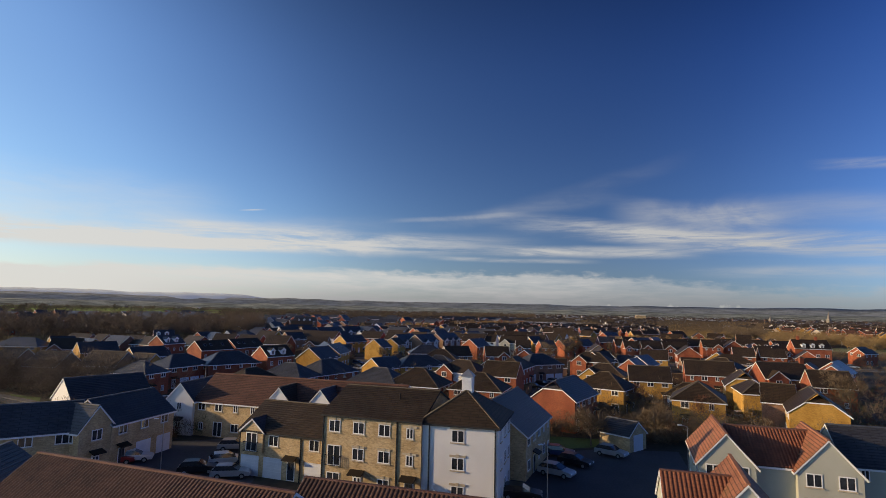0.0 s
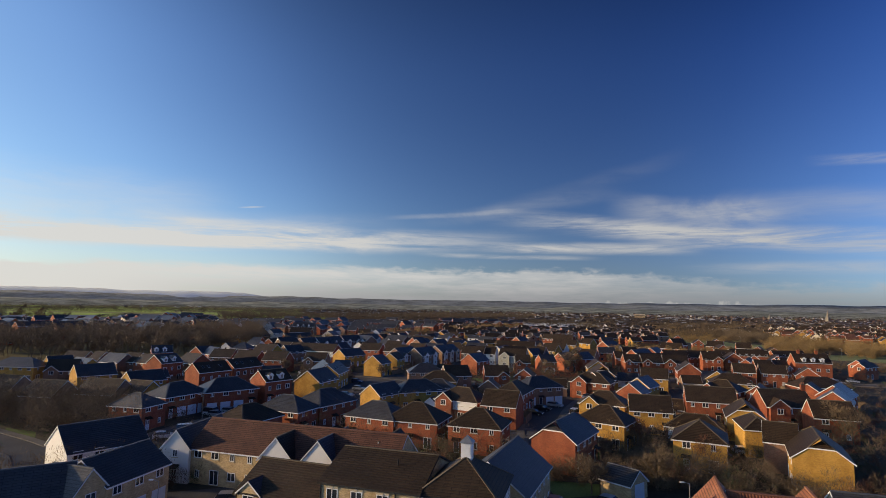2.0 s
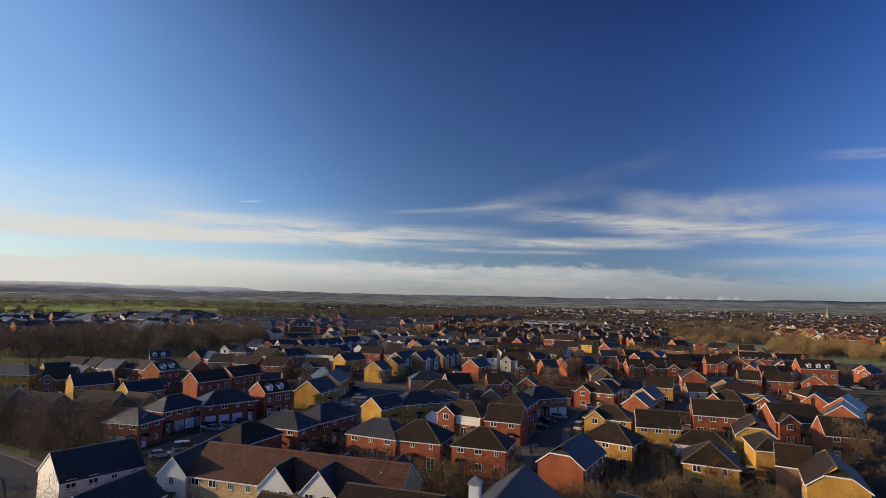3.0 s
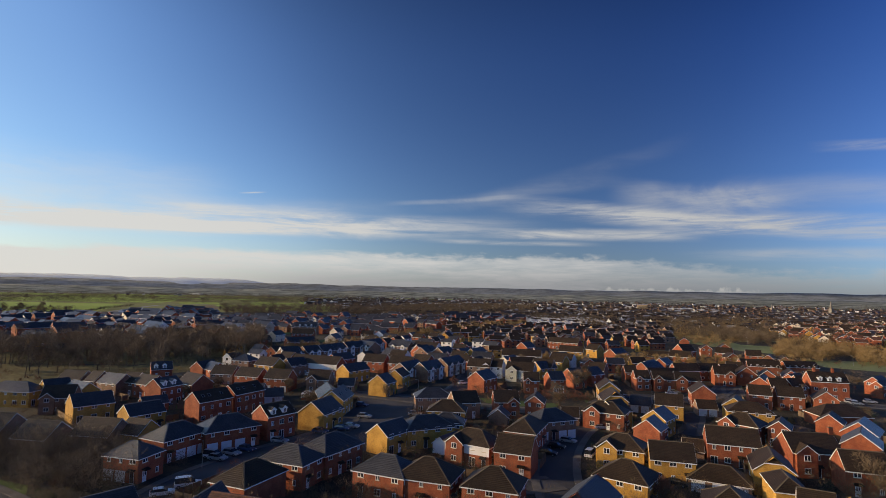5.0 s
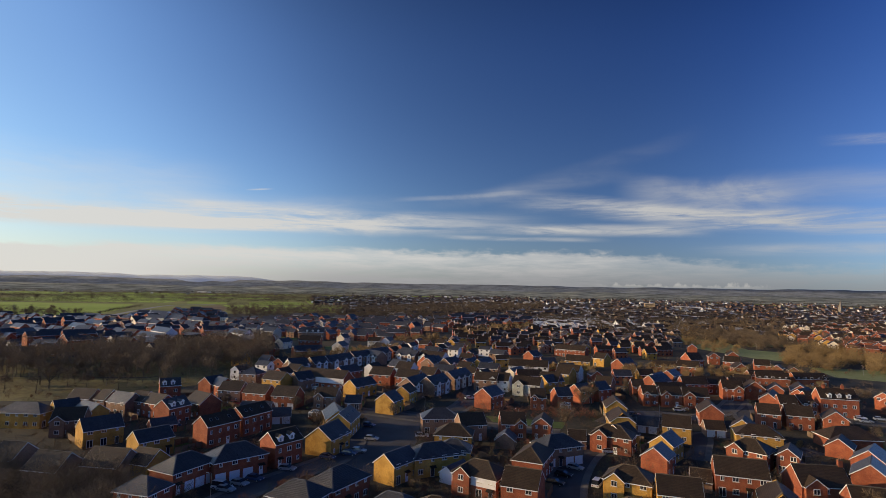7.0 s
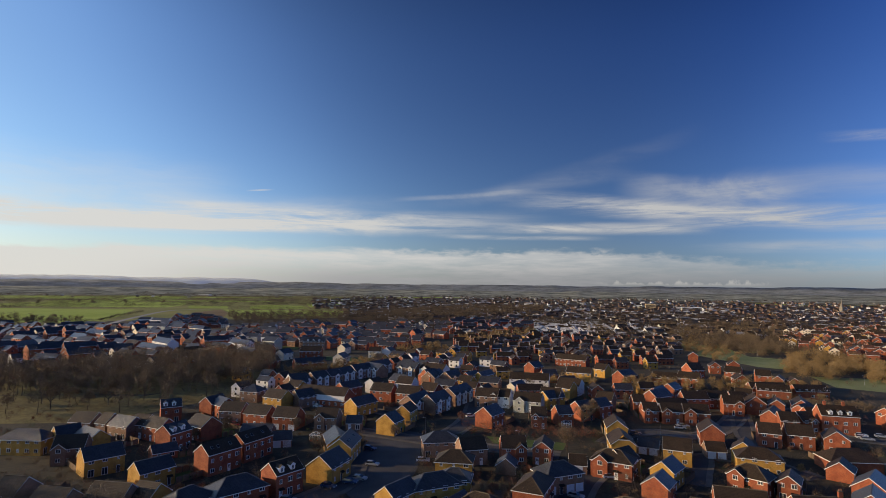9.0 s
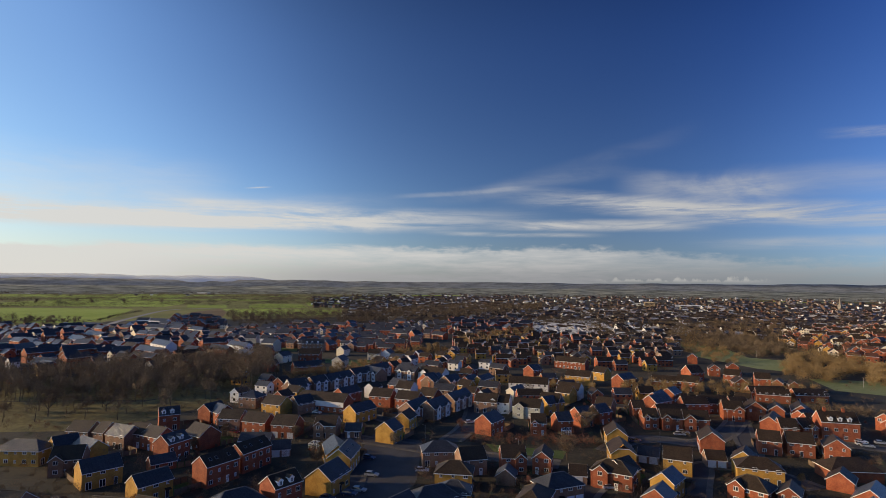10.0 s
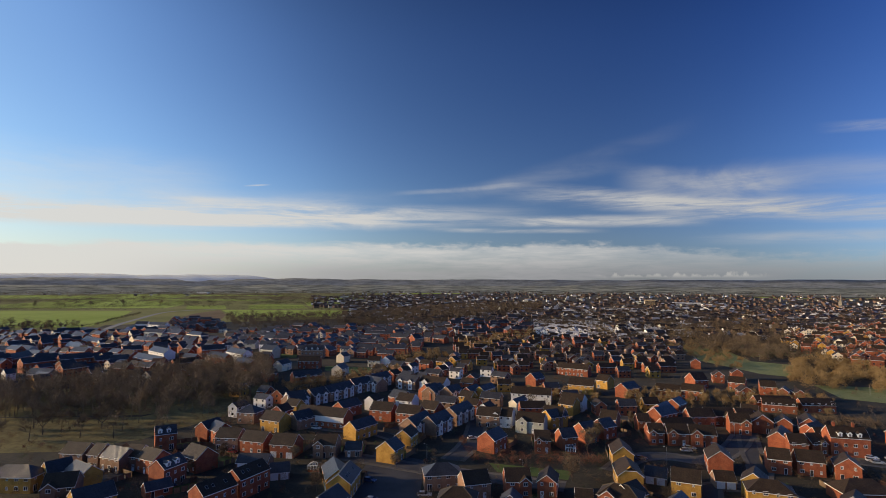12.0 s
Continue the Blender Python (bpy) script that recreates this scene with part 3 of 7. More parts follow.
def house(x, y, rot, w, d, eave, kind, wall, tiles, opts=""):
    """A house with its middle at x, y; the front, w wide, turned by rot; d deep. kind: E ridge along the front, G gable to the front, H hipped, K half-hipped gable.
    opts: w windows in the gable, g garage doors in front, G a garage, c chimneys, D dormers, x small front gable, p steep roof, X the small gable rendered white, s skylights, W white upper front, b blank front, 3 three storeys."""
    dist = math.hypot(x, y)
    near = dist < 175
    words = ("detached garage" if "G" in opts else "house")
    label = f"{WALL_WORDS[wall]} {words} with {'hipped' if kind == 'H' else 'pitched'} {TILE_WORDS[tiles]} roof"
    root = tagged(new("garage" if "G" in opts else "house"), label, "garage" if "G" in opts else "house", "houses of the estate")
    root.matrix_basis = pose(x, y, 0, 0, 0, rot)
    HOUSES.append((x, y, max(w, d) / 2 + 1))
    roof_parts(root, w, d, eave, kind, tiles, 1.12 if "p" in opts else (0.75 if kind != "H" else 0.66), near, wall_mat=WALLS[wall], course=0.36 if dist < 130 else 0.0)
    storeys = 3 if eave > 7 else (2 if eave > 3.5 else 1)
    floors = [0.9 + 2.65 * k for k in range(storeys)]
    frames = [("front", Matrix.Translation((0, -d / 2, 0)), w, kind in "EH" or "w" in opts),
              ("right", pose(w / 2, 0, 0, 0, 0, 90), d, kind in "GKH"),
              ("left", pose(-w / 2, 0, 0, 0, 0, -90), d, kind in "GK"),
              ("back", pose(0, d / 2, 0, 0, 0, 180), w, kind in "EH" and dist < 120)]
    if "G" in opts:
        for k in range(max(1, int(w / 2.8))):
            n = max(1, int(w / 2.8))
            put("garage_door", GARAGE_DOOR, root, pose(-w / 2 + w * (k + 0.5) / n, -d / 2, 0))
        return root
    for side, m, length, open_wall in frames:
        if not open_wall or ("b" in opts and side == "front"):
            continue
        n = max(1, int(length / (2.7 if length > 6 else 2.3)))
        spots = [-length / 2 + length * (k + 0.5) / n for k in range(n)]
        door_at = RNG.randrange(n) if side in ("front", "right") else -1
        for level, z in enumerate(floors):
            for k, sx in enumerate(spots):
                if level == 0 and k == door_at:
                    if near or dist < 260:
                        put("door", RNG.choice(DOORS), root, m @ pose(sx, 0, 0))
                        if near:
                            put("porch_canopy", PORCH, root, m @ pose(sx, 0, 2.3))
                    continue
                if level == 0 and "g" in opts and side == "front":
                    put("garage_door", GARAGE_DOOR, root, m @ pose(sx, 0, 0))
                    continue
                kindw = "wide" if RNG.random() < 0.62 else "small"
                if level == 0 and RNG.random() < 0.3:
                    put_window("french", root, m @ pose(sx, 0, 0.12), near)
                else:
                    put_window(kindw, root, m @ pose(sx, 0, z + (0.0 if level == 0 else 0.1)), near)
    if "W" in opts:
        bm = bmesh.new()
        box(bm, -w / 2 + 0.05, -d / 2 - 0.03, 2.7, w / 2 - 0.05, -d / 2 - 0.005, eave - 0.25)
        part("white_cladding", bm, WALLS["w"], root)
    if "x" in opts:
        count = max(1, int(w / 5.0)) if "X" in opts else 1
        gw = 2.7 if "X" in opts else min(4.2, w * 0.45)
        first = RNG.random() < 0.5
        for k in range(count):
            gx = -w / 2 + w * (k + 0.5) / count if "X" in opts else (-w / 4 if first else w / 4)
            sub = new("front_gable")
            sub.parent = root
            sub.matrix_basis = pose(gx, -d / 2 + (1.55 if "X" in opts else 1.2), 0)
            roof_parts(sub, gw, 4.0, eave - 0.05, "G", tiles, 0.8, False, 0.25, 0.15, WALLS["w" if "X" in opts else wall])
            for z in floors:
                put_window("wide", sub, pose(0, -2.0, z + 0.05), near)
    if "D" in opts:
        for k in (-0.28, 0.12) if d > w else (-0.25, 0.0, 0.25):
            sub = new("dormer")
            sub.parent = root
            sub.matrix_basis = (pose(w / 2 - 1.5, k * d, eave + 0.1, 0, 0, 90) if kind == "G" else pose(k * w, -d / 2 + 1.5, eave + 0.1))
            roof_parts(sub, 1.4, 2.4, 1.35, "G", tiles, 0.8, False, 0.12, 0.1, WHITE, 0.0)
            put_window("small", sub, pose(0, -1.2, 0.25), near)
    if "c" in opts:
        top = eave + d / 2 * 0.75
        for k in ((-0.3, 0.2) if eave > 6 else (0.47,)):
            bm = bmesh.new()
            box(bm, k * w - 0.45, -0.35, eave + 0.5, k * w + 0.45, 0.35, top + 1.3)
            stack = part("chimney", bm, WALLS[wall], root)
            bm = bmesh.new()
            box(bm, k * w - 0.52, -0.42, top + 1.304, k * w + 0.52, 0.42, top + 1.42)
            part("chimney_cap", bm, CAPS["d"], stack)
            for q in (-0.22, 0.22):
                bm = bmesh.new()
                limb(bm, (k * w + q, 0, top + 1.42), (k * w + q, 0, top + 1.8), 0.12, 0.1, 8)
                part("chimney_pot", bm, CAPS["t"], stack)
    if "s" in opts:
        for k in (-0.3, -0.12, 0.25):
            bm = bmesh.new()
            box(bm, -0.4, -0.55, 0, 0.4, 0.55, 0.06)
            box(bm, -0.32, -0.47, 0.062, 0.32, 0.47, 0.075, 1)
            sl = math.degrees(math.atan(0.72))
            ob = part("skylight", bm, [METAL, GLASS], root)
            ob.matrix_basis = pose(w / 4, k * d, eave + w / 4 * 0.72 + 0.12, 0, 0, 90) @ pose(0, 0, 0, sl, 0, 0)
    return root


# ---- ground ----
def disc_ground():
    bm = bmesh.new()
    rings = [0, 60, 120, 200, 320, 500, 800, 1300, 2000, 3200, 4900]
    prev = [bm.verts.new((0, 60, 0))]
    n = 48
    for r in rings[1:]:
        cur = [bm.verts.new((r * math.cos(2 * math.pi * k / n), 60 + r * math.sin(2 * math.pi * k / n), 0)) for k in range(n)]
        for k in range(n):
            if len(prev) == 1:
                bm.faces.new((prev[0], cur[k], cur[(k + 1) % n]))
            else:
                bm.faces.new((prev[k], cur[k], cur[(k + 1) % n], prev[(k + 1) % n]))
        prev = cur
    return tagged(part("ground", bm, GROUND), "dark winter ground of gardens and verges", "ground", kind="structure")


disc_ground()

# ---- houses ----
house(-45.6, 62.7, 33, 9.7, 7, 5.0, 'E', 's', 'b', '')
house(-41.3, 64.5, 71, 4.3, 6, 5.0, 'G', 's', 'b', 'wp')
house(-40.1, 71.0, 77, 10.3, 7, 5.0, 'E', 's', 'b', 'g')
house(-37.5, 88.6, -8, 4.3, 12, 5.0, 'G', 'w', 'b', 'wp')
house(-19.7, 82.6, -17, 32.0, 9, 5.0, 'E', 's', 'm', '')
house(-21.2, 81.9, -14, 5.0, 9, 5.0, 'G', 'w', 'd', 'wp')
house(-15.0, 80.4, -16, 5.0, 9, 5.0, 'G', 'w', 'b', 'wp')
house(-7.1, 82.0, -15, 4.3, 9, 5.0, 'G', 'w', 'd', 'wp')
house(8.3, 72.1, 68, 14.0, 9, 5.0, 'E', 's', 'b', '')
house(29.1, 58.7, -19, 4.9, 10, 5.0, 'G', 'n', 't', 'wp')
house(37.0, 55.6, -20, 5.1, 9, 5.0, 'G', 'n', 't', 'wp')
house(43.3, 57.4, -16, 6.6, 8, 5.0, 'E', 'n', 'b', '')
house(26.3, 80.8, 40, 4.2, 4.8, 2.3, 'G', 's', 'b', 'G')
house(-131.7, 203.3, -8, 8.8, 7.5, 4.8, 'E', 'd', 'd', '')
house(-123.1, 202.1, -15, 4.6, 7.5, 4.8, 'E', 'd', 'd', '')
house(-115.1, 199.2, -22, 9.3, 7.5, 4.6, 'E', 'd', 'b', '')
house(-109.9, 200.9, -11, 5.9, 7.5, 4.8, 'E', 'd', 'd', '')
house(-102.4, 197.5, -26, 8.7, 7.0, 4.8, 'E', 'r', 'd', '')
house(-111.3, 222.2, -59, 6.6, 7.3, 6.2, 'G', 'r', 'b', 'D')
house(-99.9, 235.2, -23, 6.6, 8.9, 5.2, 'G', 'r', 'b', '')
house(-94.5, 232.2, -41, 7.7, 7.0, 5.0, 'E', 'r', 'b', '')
house(-88.2, 200.1, -34, 9.4, 8.0, 4.8, 'E', 'r', 'd', '')
house(-91.5, 185.4, -22, 6.6, 8.5, 6.2, 'G', 'r', 'b', 'D')
house(-90.2, 176.7, -47, 5.0, 7.3, 2.5, 'G', 'r', 'b', '')
house(-135.7, 180.6, -2, 14.8, 7.5, 4.8, 'H', 'y', 'b', '')
house(-116.0, 172.7, 18, 8.5, 8.0, 4.8, 'E', 'd', 'd', 'x')
house(-101.2, 163.4, 48, 10.1, 7.5, 4.8, 'E', 'y', 'b', '')
house(-126.2, 184.9, 51, 7.2, 7.5, 4.8, 'E', 'y', 'b', '')
house(-116.8, 183.1, -32, 10.2, 6.5, 4.8, 'E', 'y', 'b', '')
house(-81.1, 153.3, -35, 6.4, 9.3, 4.8, 'G', 'y', 'b', '')
house(-105.1, 137.6, -6, 6.2, 8.0, 4.4, 'E', 'd', 'd', 'b')
house(-90.8, 131.0, -10, 8.6, 8.0, 4.4, 'E', 'd', 'd', 'b')
house(-80.0, 134.6, -8, 9.5, 8.0, 4.4, 'E', 'd', 'd', 'b')
house(-72.6, 136.8, -16, 6.2, 7.0, 4.2, 'E', 'y', 'd', 'b')
house(-63.1, 117.7, -14, 8.2, 6.6, 4.8, 'H', 'r', 'b', 'g')
house(-62.1, 132.3, 65, 11.4, 7.5, 4.8, 'H', 'r', 'b', 'g')
house(-53.6, 140.5, 44, 13.0, 8.0, 4.8, 'H', 'r', 'b', 'g')
house(-45.2, 150.0, -37, 6.6, 8.3, 6.0, 'G', 'r', 'd', 'D')
house(-35.9, 105.7, 67, 10.7, 7.5, 4.8, 'H', 'r', 'd', 'b')
house(-31.4, 116.7, -21, 10.2, 7.5, 4.8, 'H', 'r', 'b', '')
house(-25.5, 125.0, 60, 11.8, 8.0, 4.8, 'H', 'r', 'b', '')
house(-69.0, 166.5, -31, 6.6, 10.9, 6.0, 'G', 'r', 'd', 's')
house(-63.9, 179.1, -26, 6.6, 11.8, 6.0, 'G', 'r', 'd', 's')
house(-58.1, 192.2, 16, 6.3, 6.0, 2.5, 'E', 'd', 'b', 'G')
house(-69.4, 201.2, -2, 10.9, 6.0, 2.5, 'E', 'd', 'b', 'G')
house(-86.4, 223.3, -7, 9.2, 7.5, 4.8, 'E', 'd', 'd', '')
house(-74.7, 218.9, -16, 10.1, 7.5, 4.8, 'E', 'r', 'd', '')
house(-62.6, 215.0, -11, 9.3, 8.0, 4.8, 'E', 'r', 'd', 'g')
house(-47.5, 214.9, -5, 8.3, 7.5, 4.8, 'E', 'd', 'd', 'x')
house(-38.0, 183.7, 18, 7.0, 12.8, 4.8, 'G', 'y', 'b', '')
house(-34.5, 179.6, -5, 7.0, 12.6, 4.8, 'G', 'y', 'b', 's')
house(-35.4, 160.9, -19, 8.0, 10.3, 4.6, 'G', 'y', 'b', '')
house(-14.3, 139.8, -35, 6.3, 9.1, 4.5, 'G', 'y', 'b', '')
house(-5.9, 145.9, 26, 12.7, 7.5, 4.6, 'H', 'y', 'b', '')
house(5.5, 132.0, -30, 11.0, 7.5, 4.8, 'H', 'r', 'd', 'Wx')
house(14.1, 125.5, -21, 7.8, 7.5, 4.9, 'E', 'r', 'd', '')
house(-11.9, 111.1, -24, 10.6, 7.5, 4.8, 'H', 'r', 'b', '')
house(-4.1, 108.8, -18, 10.4, 8.5, 4.8, 'H', 'r', 'd', '')
house(7.5, 104.7, -19, 9.7, 8.0, 4.8, 'H', 'r', 'd', '')
house(19.3, 145.4, 67, 12.3, 7.5, 4.8, 'H', 'r', 'd', '')
house(27.2, 155.7, 24, 11.5, 7.5, 4.8, 'H', 'd', 'b', 'g')
house(18.0, 179.6, 2, 7.6, 7.5, 4.8, 'E', 'r', 'd', 'x')
house(27.4, 179.5, -15, 5.6, 8.7, 4.8, 'G', 'r', 'd', 'w')
house(4.9, 177.5, 16, 8.0, 7.5, 4.8, 'E', 'd', 'd', '')
house(-4.8, 184.8, 8, 11.4, 7.5, 4.8, 'H', 'd', 'b', '')
house(-0.2, 164.9, -7, 10.4, 7.5, 4.8, 'H', 'y', 'd', '')
house(-0.4, 150.6, -8, 8.6, 6.5, 4.6, 'H', 'y', 'b', '')
house(-0.2, 140.1, -35, 4.0, 7.3, 2.4, 'G', 'w', 'b', 'G')
house(-23.6, 209.6, -24, 7.4, 7.3, 4.8, 'G', 'y', 'b', '')
house(-39.1, 239.2, -34, 7.0, 12.8, 4.8, 'G', 'y', 'b', '')
house(-19.1, 226.8, -16, 6.5, 9.0, 4.8, 'G', 'y', 'd', '')
house(-58.0, 256.9, -20, 24.1, 8.0, 5.2, 'E', 'r', 'd', 'W')
house(-51.2, 275.2, -34, 7.0, 12.4, 4.8, 'G', 'r', 'b', '')
house(14.0, 222.8, -35, 7.4, 9.9, 5.0, 'G', 'r', 'b', '')
house(52.7, 235.0, -59, 7.2, 7.3, 5.0, 'G', 'r', 'b', '')
house(61.5, 240.6, -58, 7.2, 7.3, 5.0, 'G', 'r', 'b', '')
house(32.9, 222.2, -6, 5.8, 7.5, 4.8, 'E', 'r', 'd', 'x')
house(42.9, 226.2, 14, 6.2, 7.0, 4.8, 'E', 'r', 'b', '')
house(58.3, 207.4, -10, 7.0, 10.7, 4.8, 'G', 'y', 'd', 'b')
house(53.8, 186.6, -9, 7.5, 11.7, 4.8, 'K', 'y', 'd', 'b')
house(48.4, 168.9, -52, 7.5, 7.3, 4.6, 'G', 'y', 'd', '')
house(80.9, 250.7, -4, 5.1, 7.0, 4.8, 'E', 'r', 'd', '')
house(98.1, 272.8, -43, 6.5, 11.2, 4.8, 'G', 'r', 'b', '')
house(109.3, 284.0, -45, 6.5, 9.0, 4.8, 'G', 'r', 'b', '')
house(79.8, 233.7, -5, 5.9, 7.5, 4.8, 'E', 'r', 'd', 'x')
house(87.9, 232.6, -7, 8.1, 7.5, 4.8, 'E', 'r', 'd', 'x')
house(97.4, 231.0, -13, 9.6, 7.5, 4.8, 'E', 'r', 'd', 'x')
house(109.5, 259.9, 0, 11.4, 7.5, 4.8, 'E', 'r', 'd', '')
house(118.6, 261.5, -3, 12.6, 7.5, 4.8, 'E', 'r', 'd', 'x')
house(129.1, 259.7, -2, 7.6, 7.5, 4.8, 'E', 'r', 'd', 'x')
house(126.3, 228.0, -37, 6.5, 12.8, 4.8, 'G', 'r', 'd', '')
house(127.4, 220.1, -13, 6.2, 7.5, 4.6, 'E', 'r', 'd', '')
house(134.1, 220.9, 7, 5.7, 7.5, 4.6, 'E', 'r', 'd', 'x')
house(151.0, 249.2, -28, 6.5, 12.3, 4.8, 'G', 'r', 'd', '')
house(145.9, 219.7, -14, 12.6, 8.5, 7.0, 'E', 'r', 'd', 'Dc')
house(89.6, 201.6, -18, 7.5, 10.6, 5.0, 'G', 'r', 'd', 'b')
house(109.5, 201.1, -22, 6.9, 7.5, 4.8, 'E', 'r', 'd', '')
house(118.5, 199.0, -19, 8.2, 7.5, 4.8, 'E', 'r', 'd', '')
house(127.8, 194.1, -27, 7.0, 7.7, 4.8, 'G', 'r', 'd', 'w')
house(69.1, 179.6, -23, 8.1, 7.5, 4.8, 'E', 'y', 'd', '')
house(83.8, 186.7, -11, 6.0, 6.0, 2.5, 'E', 'd', 'd', 'G')
house(90.1, 180.3, -33, 6.5, 7.8, 4.8, 'G', 'y', 'd', '')
house(89.9, 172.3, -20, 12.1, 7.5, 4.6, 'H', 'y', 'd', '')
house(118.9, 175.9, -4, 14.8, 8.5, 3.4, 'H', 'r', 'd', 'b')
house(58.1, 159.9, -41, 6.4, 8.2, 4.8, 'G', 'y', 'b', '')
house(51.2, 147.8, -36, 6.4, 7.3, 4.8, 'G', 'r', 'b', 'b')
house(38.4, 130.4, -28, 10.1, 7.5, 4.8, 'H', 'y', 'd', 'x')
house(46.0, 122.9, -16, 8.6, 7.5, 4.8, 'E', 'y', 'd', '')
house(32.6, 110.4, -36, 9.8, 8.0, 4.8, 'H', 'y', 'd', '')
house(65.1, 135.2, -19, 10.9, 8.0, 5.0, 'E', 'r', 'd', '')
house(57.4, 137.9, -21, 4.5, 5.5, 2.5, 'E', 'd', 'd', '')
house(78.8, 155.5, -47, 9.9, 7.5, 4.8, 'H', 'r', 'd', 'x')
house(86.3, 151.3, -36, 5.0, 7.3, 4.8, 'G', 'r', 'd', 'w')
house(79.1, 129.8, -6, 10.3, 8.5, 5.2, 'E', 'r', 'd', 'xc')
house(64.1, 118.2, -24, 7.0, 10.3, 4.8, 'K', 'y', 'd', 'b')
house(96.7, 137.1, -39, 7.4, 9.4, 4.8, 'G', 'r', 'b', 'b')
house(105.5, 148.5, -45, 7.4, 9.8, 4.8, 'G', 'r', 'b', 'b')
house(81.8, 117.8, -18, 7.8, 8.0, 4.9, 'E', 'r', 'd', '')
house(110.5, 167.0, -41, 6.5, 7.3, 3.0, 'G', 'r', 'd', 'b')
house(53.2, 117.0, -28, 11.0, 7.0, 2.5, 'H', 'd', 'd', 'G')
house(177.3, 234.0, -55, 6.0, 10.1, 4.8, 'G', 'r', 'd', 'w')
house(45.7, 167.3, -29, 11.5, 7.5, 4.8, 'H', 'r', 'd', 'x')
house(64.0, 190.0, -26, 6.6, 6.0, 2.5, 'E', 'd', 'b', 'G')
house(142.1, 229.1, -4, 4.5, 7.0, 4.8, 'E', 'r', 'd', '')
house(91.9, 242.2, 5, 13.2, 7.5, 4.8, 'E', 'r', 'd', '')
house(21.5, 96.1, -32, 7.4, 12, 5.0, 'K', 'r', 'b', 'b')
house(59.6, 106.4, -18, 5.2, 10, 5.0, 'H', 'y', 'd', 'b')
house(58.3, 87.3, -28, 7.4, 12, 5.0, 'K', 'y', 'd', 'b')
house(57.6, 95.3, -30, 5.0, 7, 5.0, 'E', 'd', 'd', 'b')
house(44.5, 96.3, -26, 8.0, 9, 5.0, 'H', 'y', 'd', '')
house(121.4, 248.9, -15, 8.2, 8, 5.0, 'E', 'r', 'd', 'x')
house(131.6, 250.3, -17, 7.9, 8, 5.0, 'G', 'r', 'd', 'w')
house(140.2, 248.3, -27, 5.7, 9, 5.0, 'G', 'r', 'd', '')
house(44.9, 259.7, -28, 9.2, 9, 5.0, 'E', 'd', 'd', '')
house(172.3, 225.1, -62, 4.3, 10, 5.0, 'G', 'r', 'd', 'w')
house(-80.1, 288.3, -55, 10.0, 9, 5.0, 'G', 'w', 'b', '')
house(-79.9, 289.8, 60, 12.4, 8, 5.0, 'E', 'd', 'b', 'xX')
house(-72.5, 301.2, 57, 10.4, 8, 5.0, 'E', 'd', 'b', 'xX')
house(-66.5, 309.5, 56, 9.3, 8, 5.0, 'E', 'd', 'b', 'xX')
house(-61.5, 317.9, 62, 11.0, 8, 5.0, 'E', 'd', 'b', 'xX')
house(-54.7, 332.2, 51, 13.9, 8, 5.0, 'E', 'd', 'b', 'xX')
house(-45.9, 348.6, 60, 18.3, 8, 5.0, 'E', 'd', 'b', 'xX')
house(-40.3, 288.2, -26, 5.7, 8, 5.0, 'G', 'w', 'd', '')
house(-32.7, 267.7, -17, 10.4, 8, 5.0, 'E', 'r', 'd', '')
house(-20.0, 262.0, -21, 11.2, 8, 5.0, 'E', 'r', 'd', '')
house(-10.7, 270.6, -30, 8.7, 8, 5.0, 'E', 'r', 'd', '')
house(-26.5, 342.7, -30, 14.3, 8, 5.0, 'E', 'd', 'b', 'xX')
house(-23.4, 288.0, -24, 8.9, 8, 5.0, 'E', 'w', 'd', '')
house(-12.8, 310.4, -46, 10.0, 8, 5.0, 'G', 'r', 'b', '')
house(-10.5, 311.2, 64, 13.8, 8, 5.0, 'E', 'd', 'b', 'xX')
house(-10.9, 336.7, -31, 16.6, 8, 5.0, 'E', 'w', 'd', 'x')
house(-1.1, 310.3, 56, 11.2, 8, 5.0, 'E', 'd', 'b', 'xX')
house(9.9, 313.3, -30, 5.9, 12, 5.0, 'G', 'r', 'b', '')
house(17.7, 317.3, -32, 5.6, 14, 5.0, 'G', 'y', 'b', '')
house(41.5, 305.4, -15, 20.9, 8, 5.0, 'E', 'w', 'd', '')
house(31.9, 286.0, -34, 4.3, 12, 5.0, 'G', 'c', 'b', '')
house(15.1, 270.6, -29, 6.7, 8, 5.0, 'G', 'w', 'd', '')
house(21.5, 258.2, -18, 9.4, 8, 5.0, 'E', 'w', 'd', 'x')
house(32.9, 248.7, -22, 12.1, 8, 5.0, 'E', 'n', 'd', 'x')
house(44.2, 257.1, -57, 7.1, 10, 5.0, 'G', 'y', 'b', '')
house(56.2, 281.1, -38, 7.7, 8, 5.0, 'E', 'y', 'd', '')
house(60.1, 289.6, -32, 11.6, 8, 5.0, 'E', 'w', 'd', '')
house(67.8, 253.4, -31, 7.2, 8, 5.0, 'E', 'd', 'd', '')
house(97.7, 321.6, -52, 8.0, 12, 5.0, 'G', 'r', 'b', '')
house(94.4, 262.8, -57, 7.4, 12, 5.0, 'G', 'r', 'b', '')
house(149.1, 350.2, -78, 10.0, 9, 5.0, 'G', 'r', 'd', '')
house(131.9, 315.9, -32, 11.3, 8, 5.0, 'E', 'r', 'd', '')
house(169.1, 340.8, -36, 8.9, 8, 5.0, 'E', 'r', 'd', '')
house(159.6, 315.3, -12, 6.7, 9, 5.0, 'G', 'r', 'd', 'w')
house(179.7, 328.5, -23, 8.0, 8, 5.0, 'E', 'r', 'd', '')
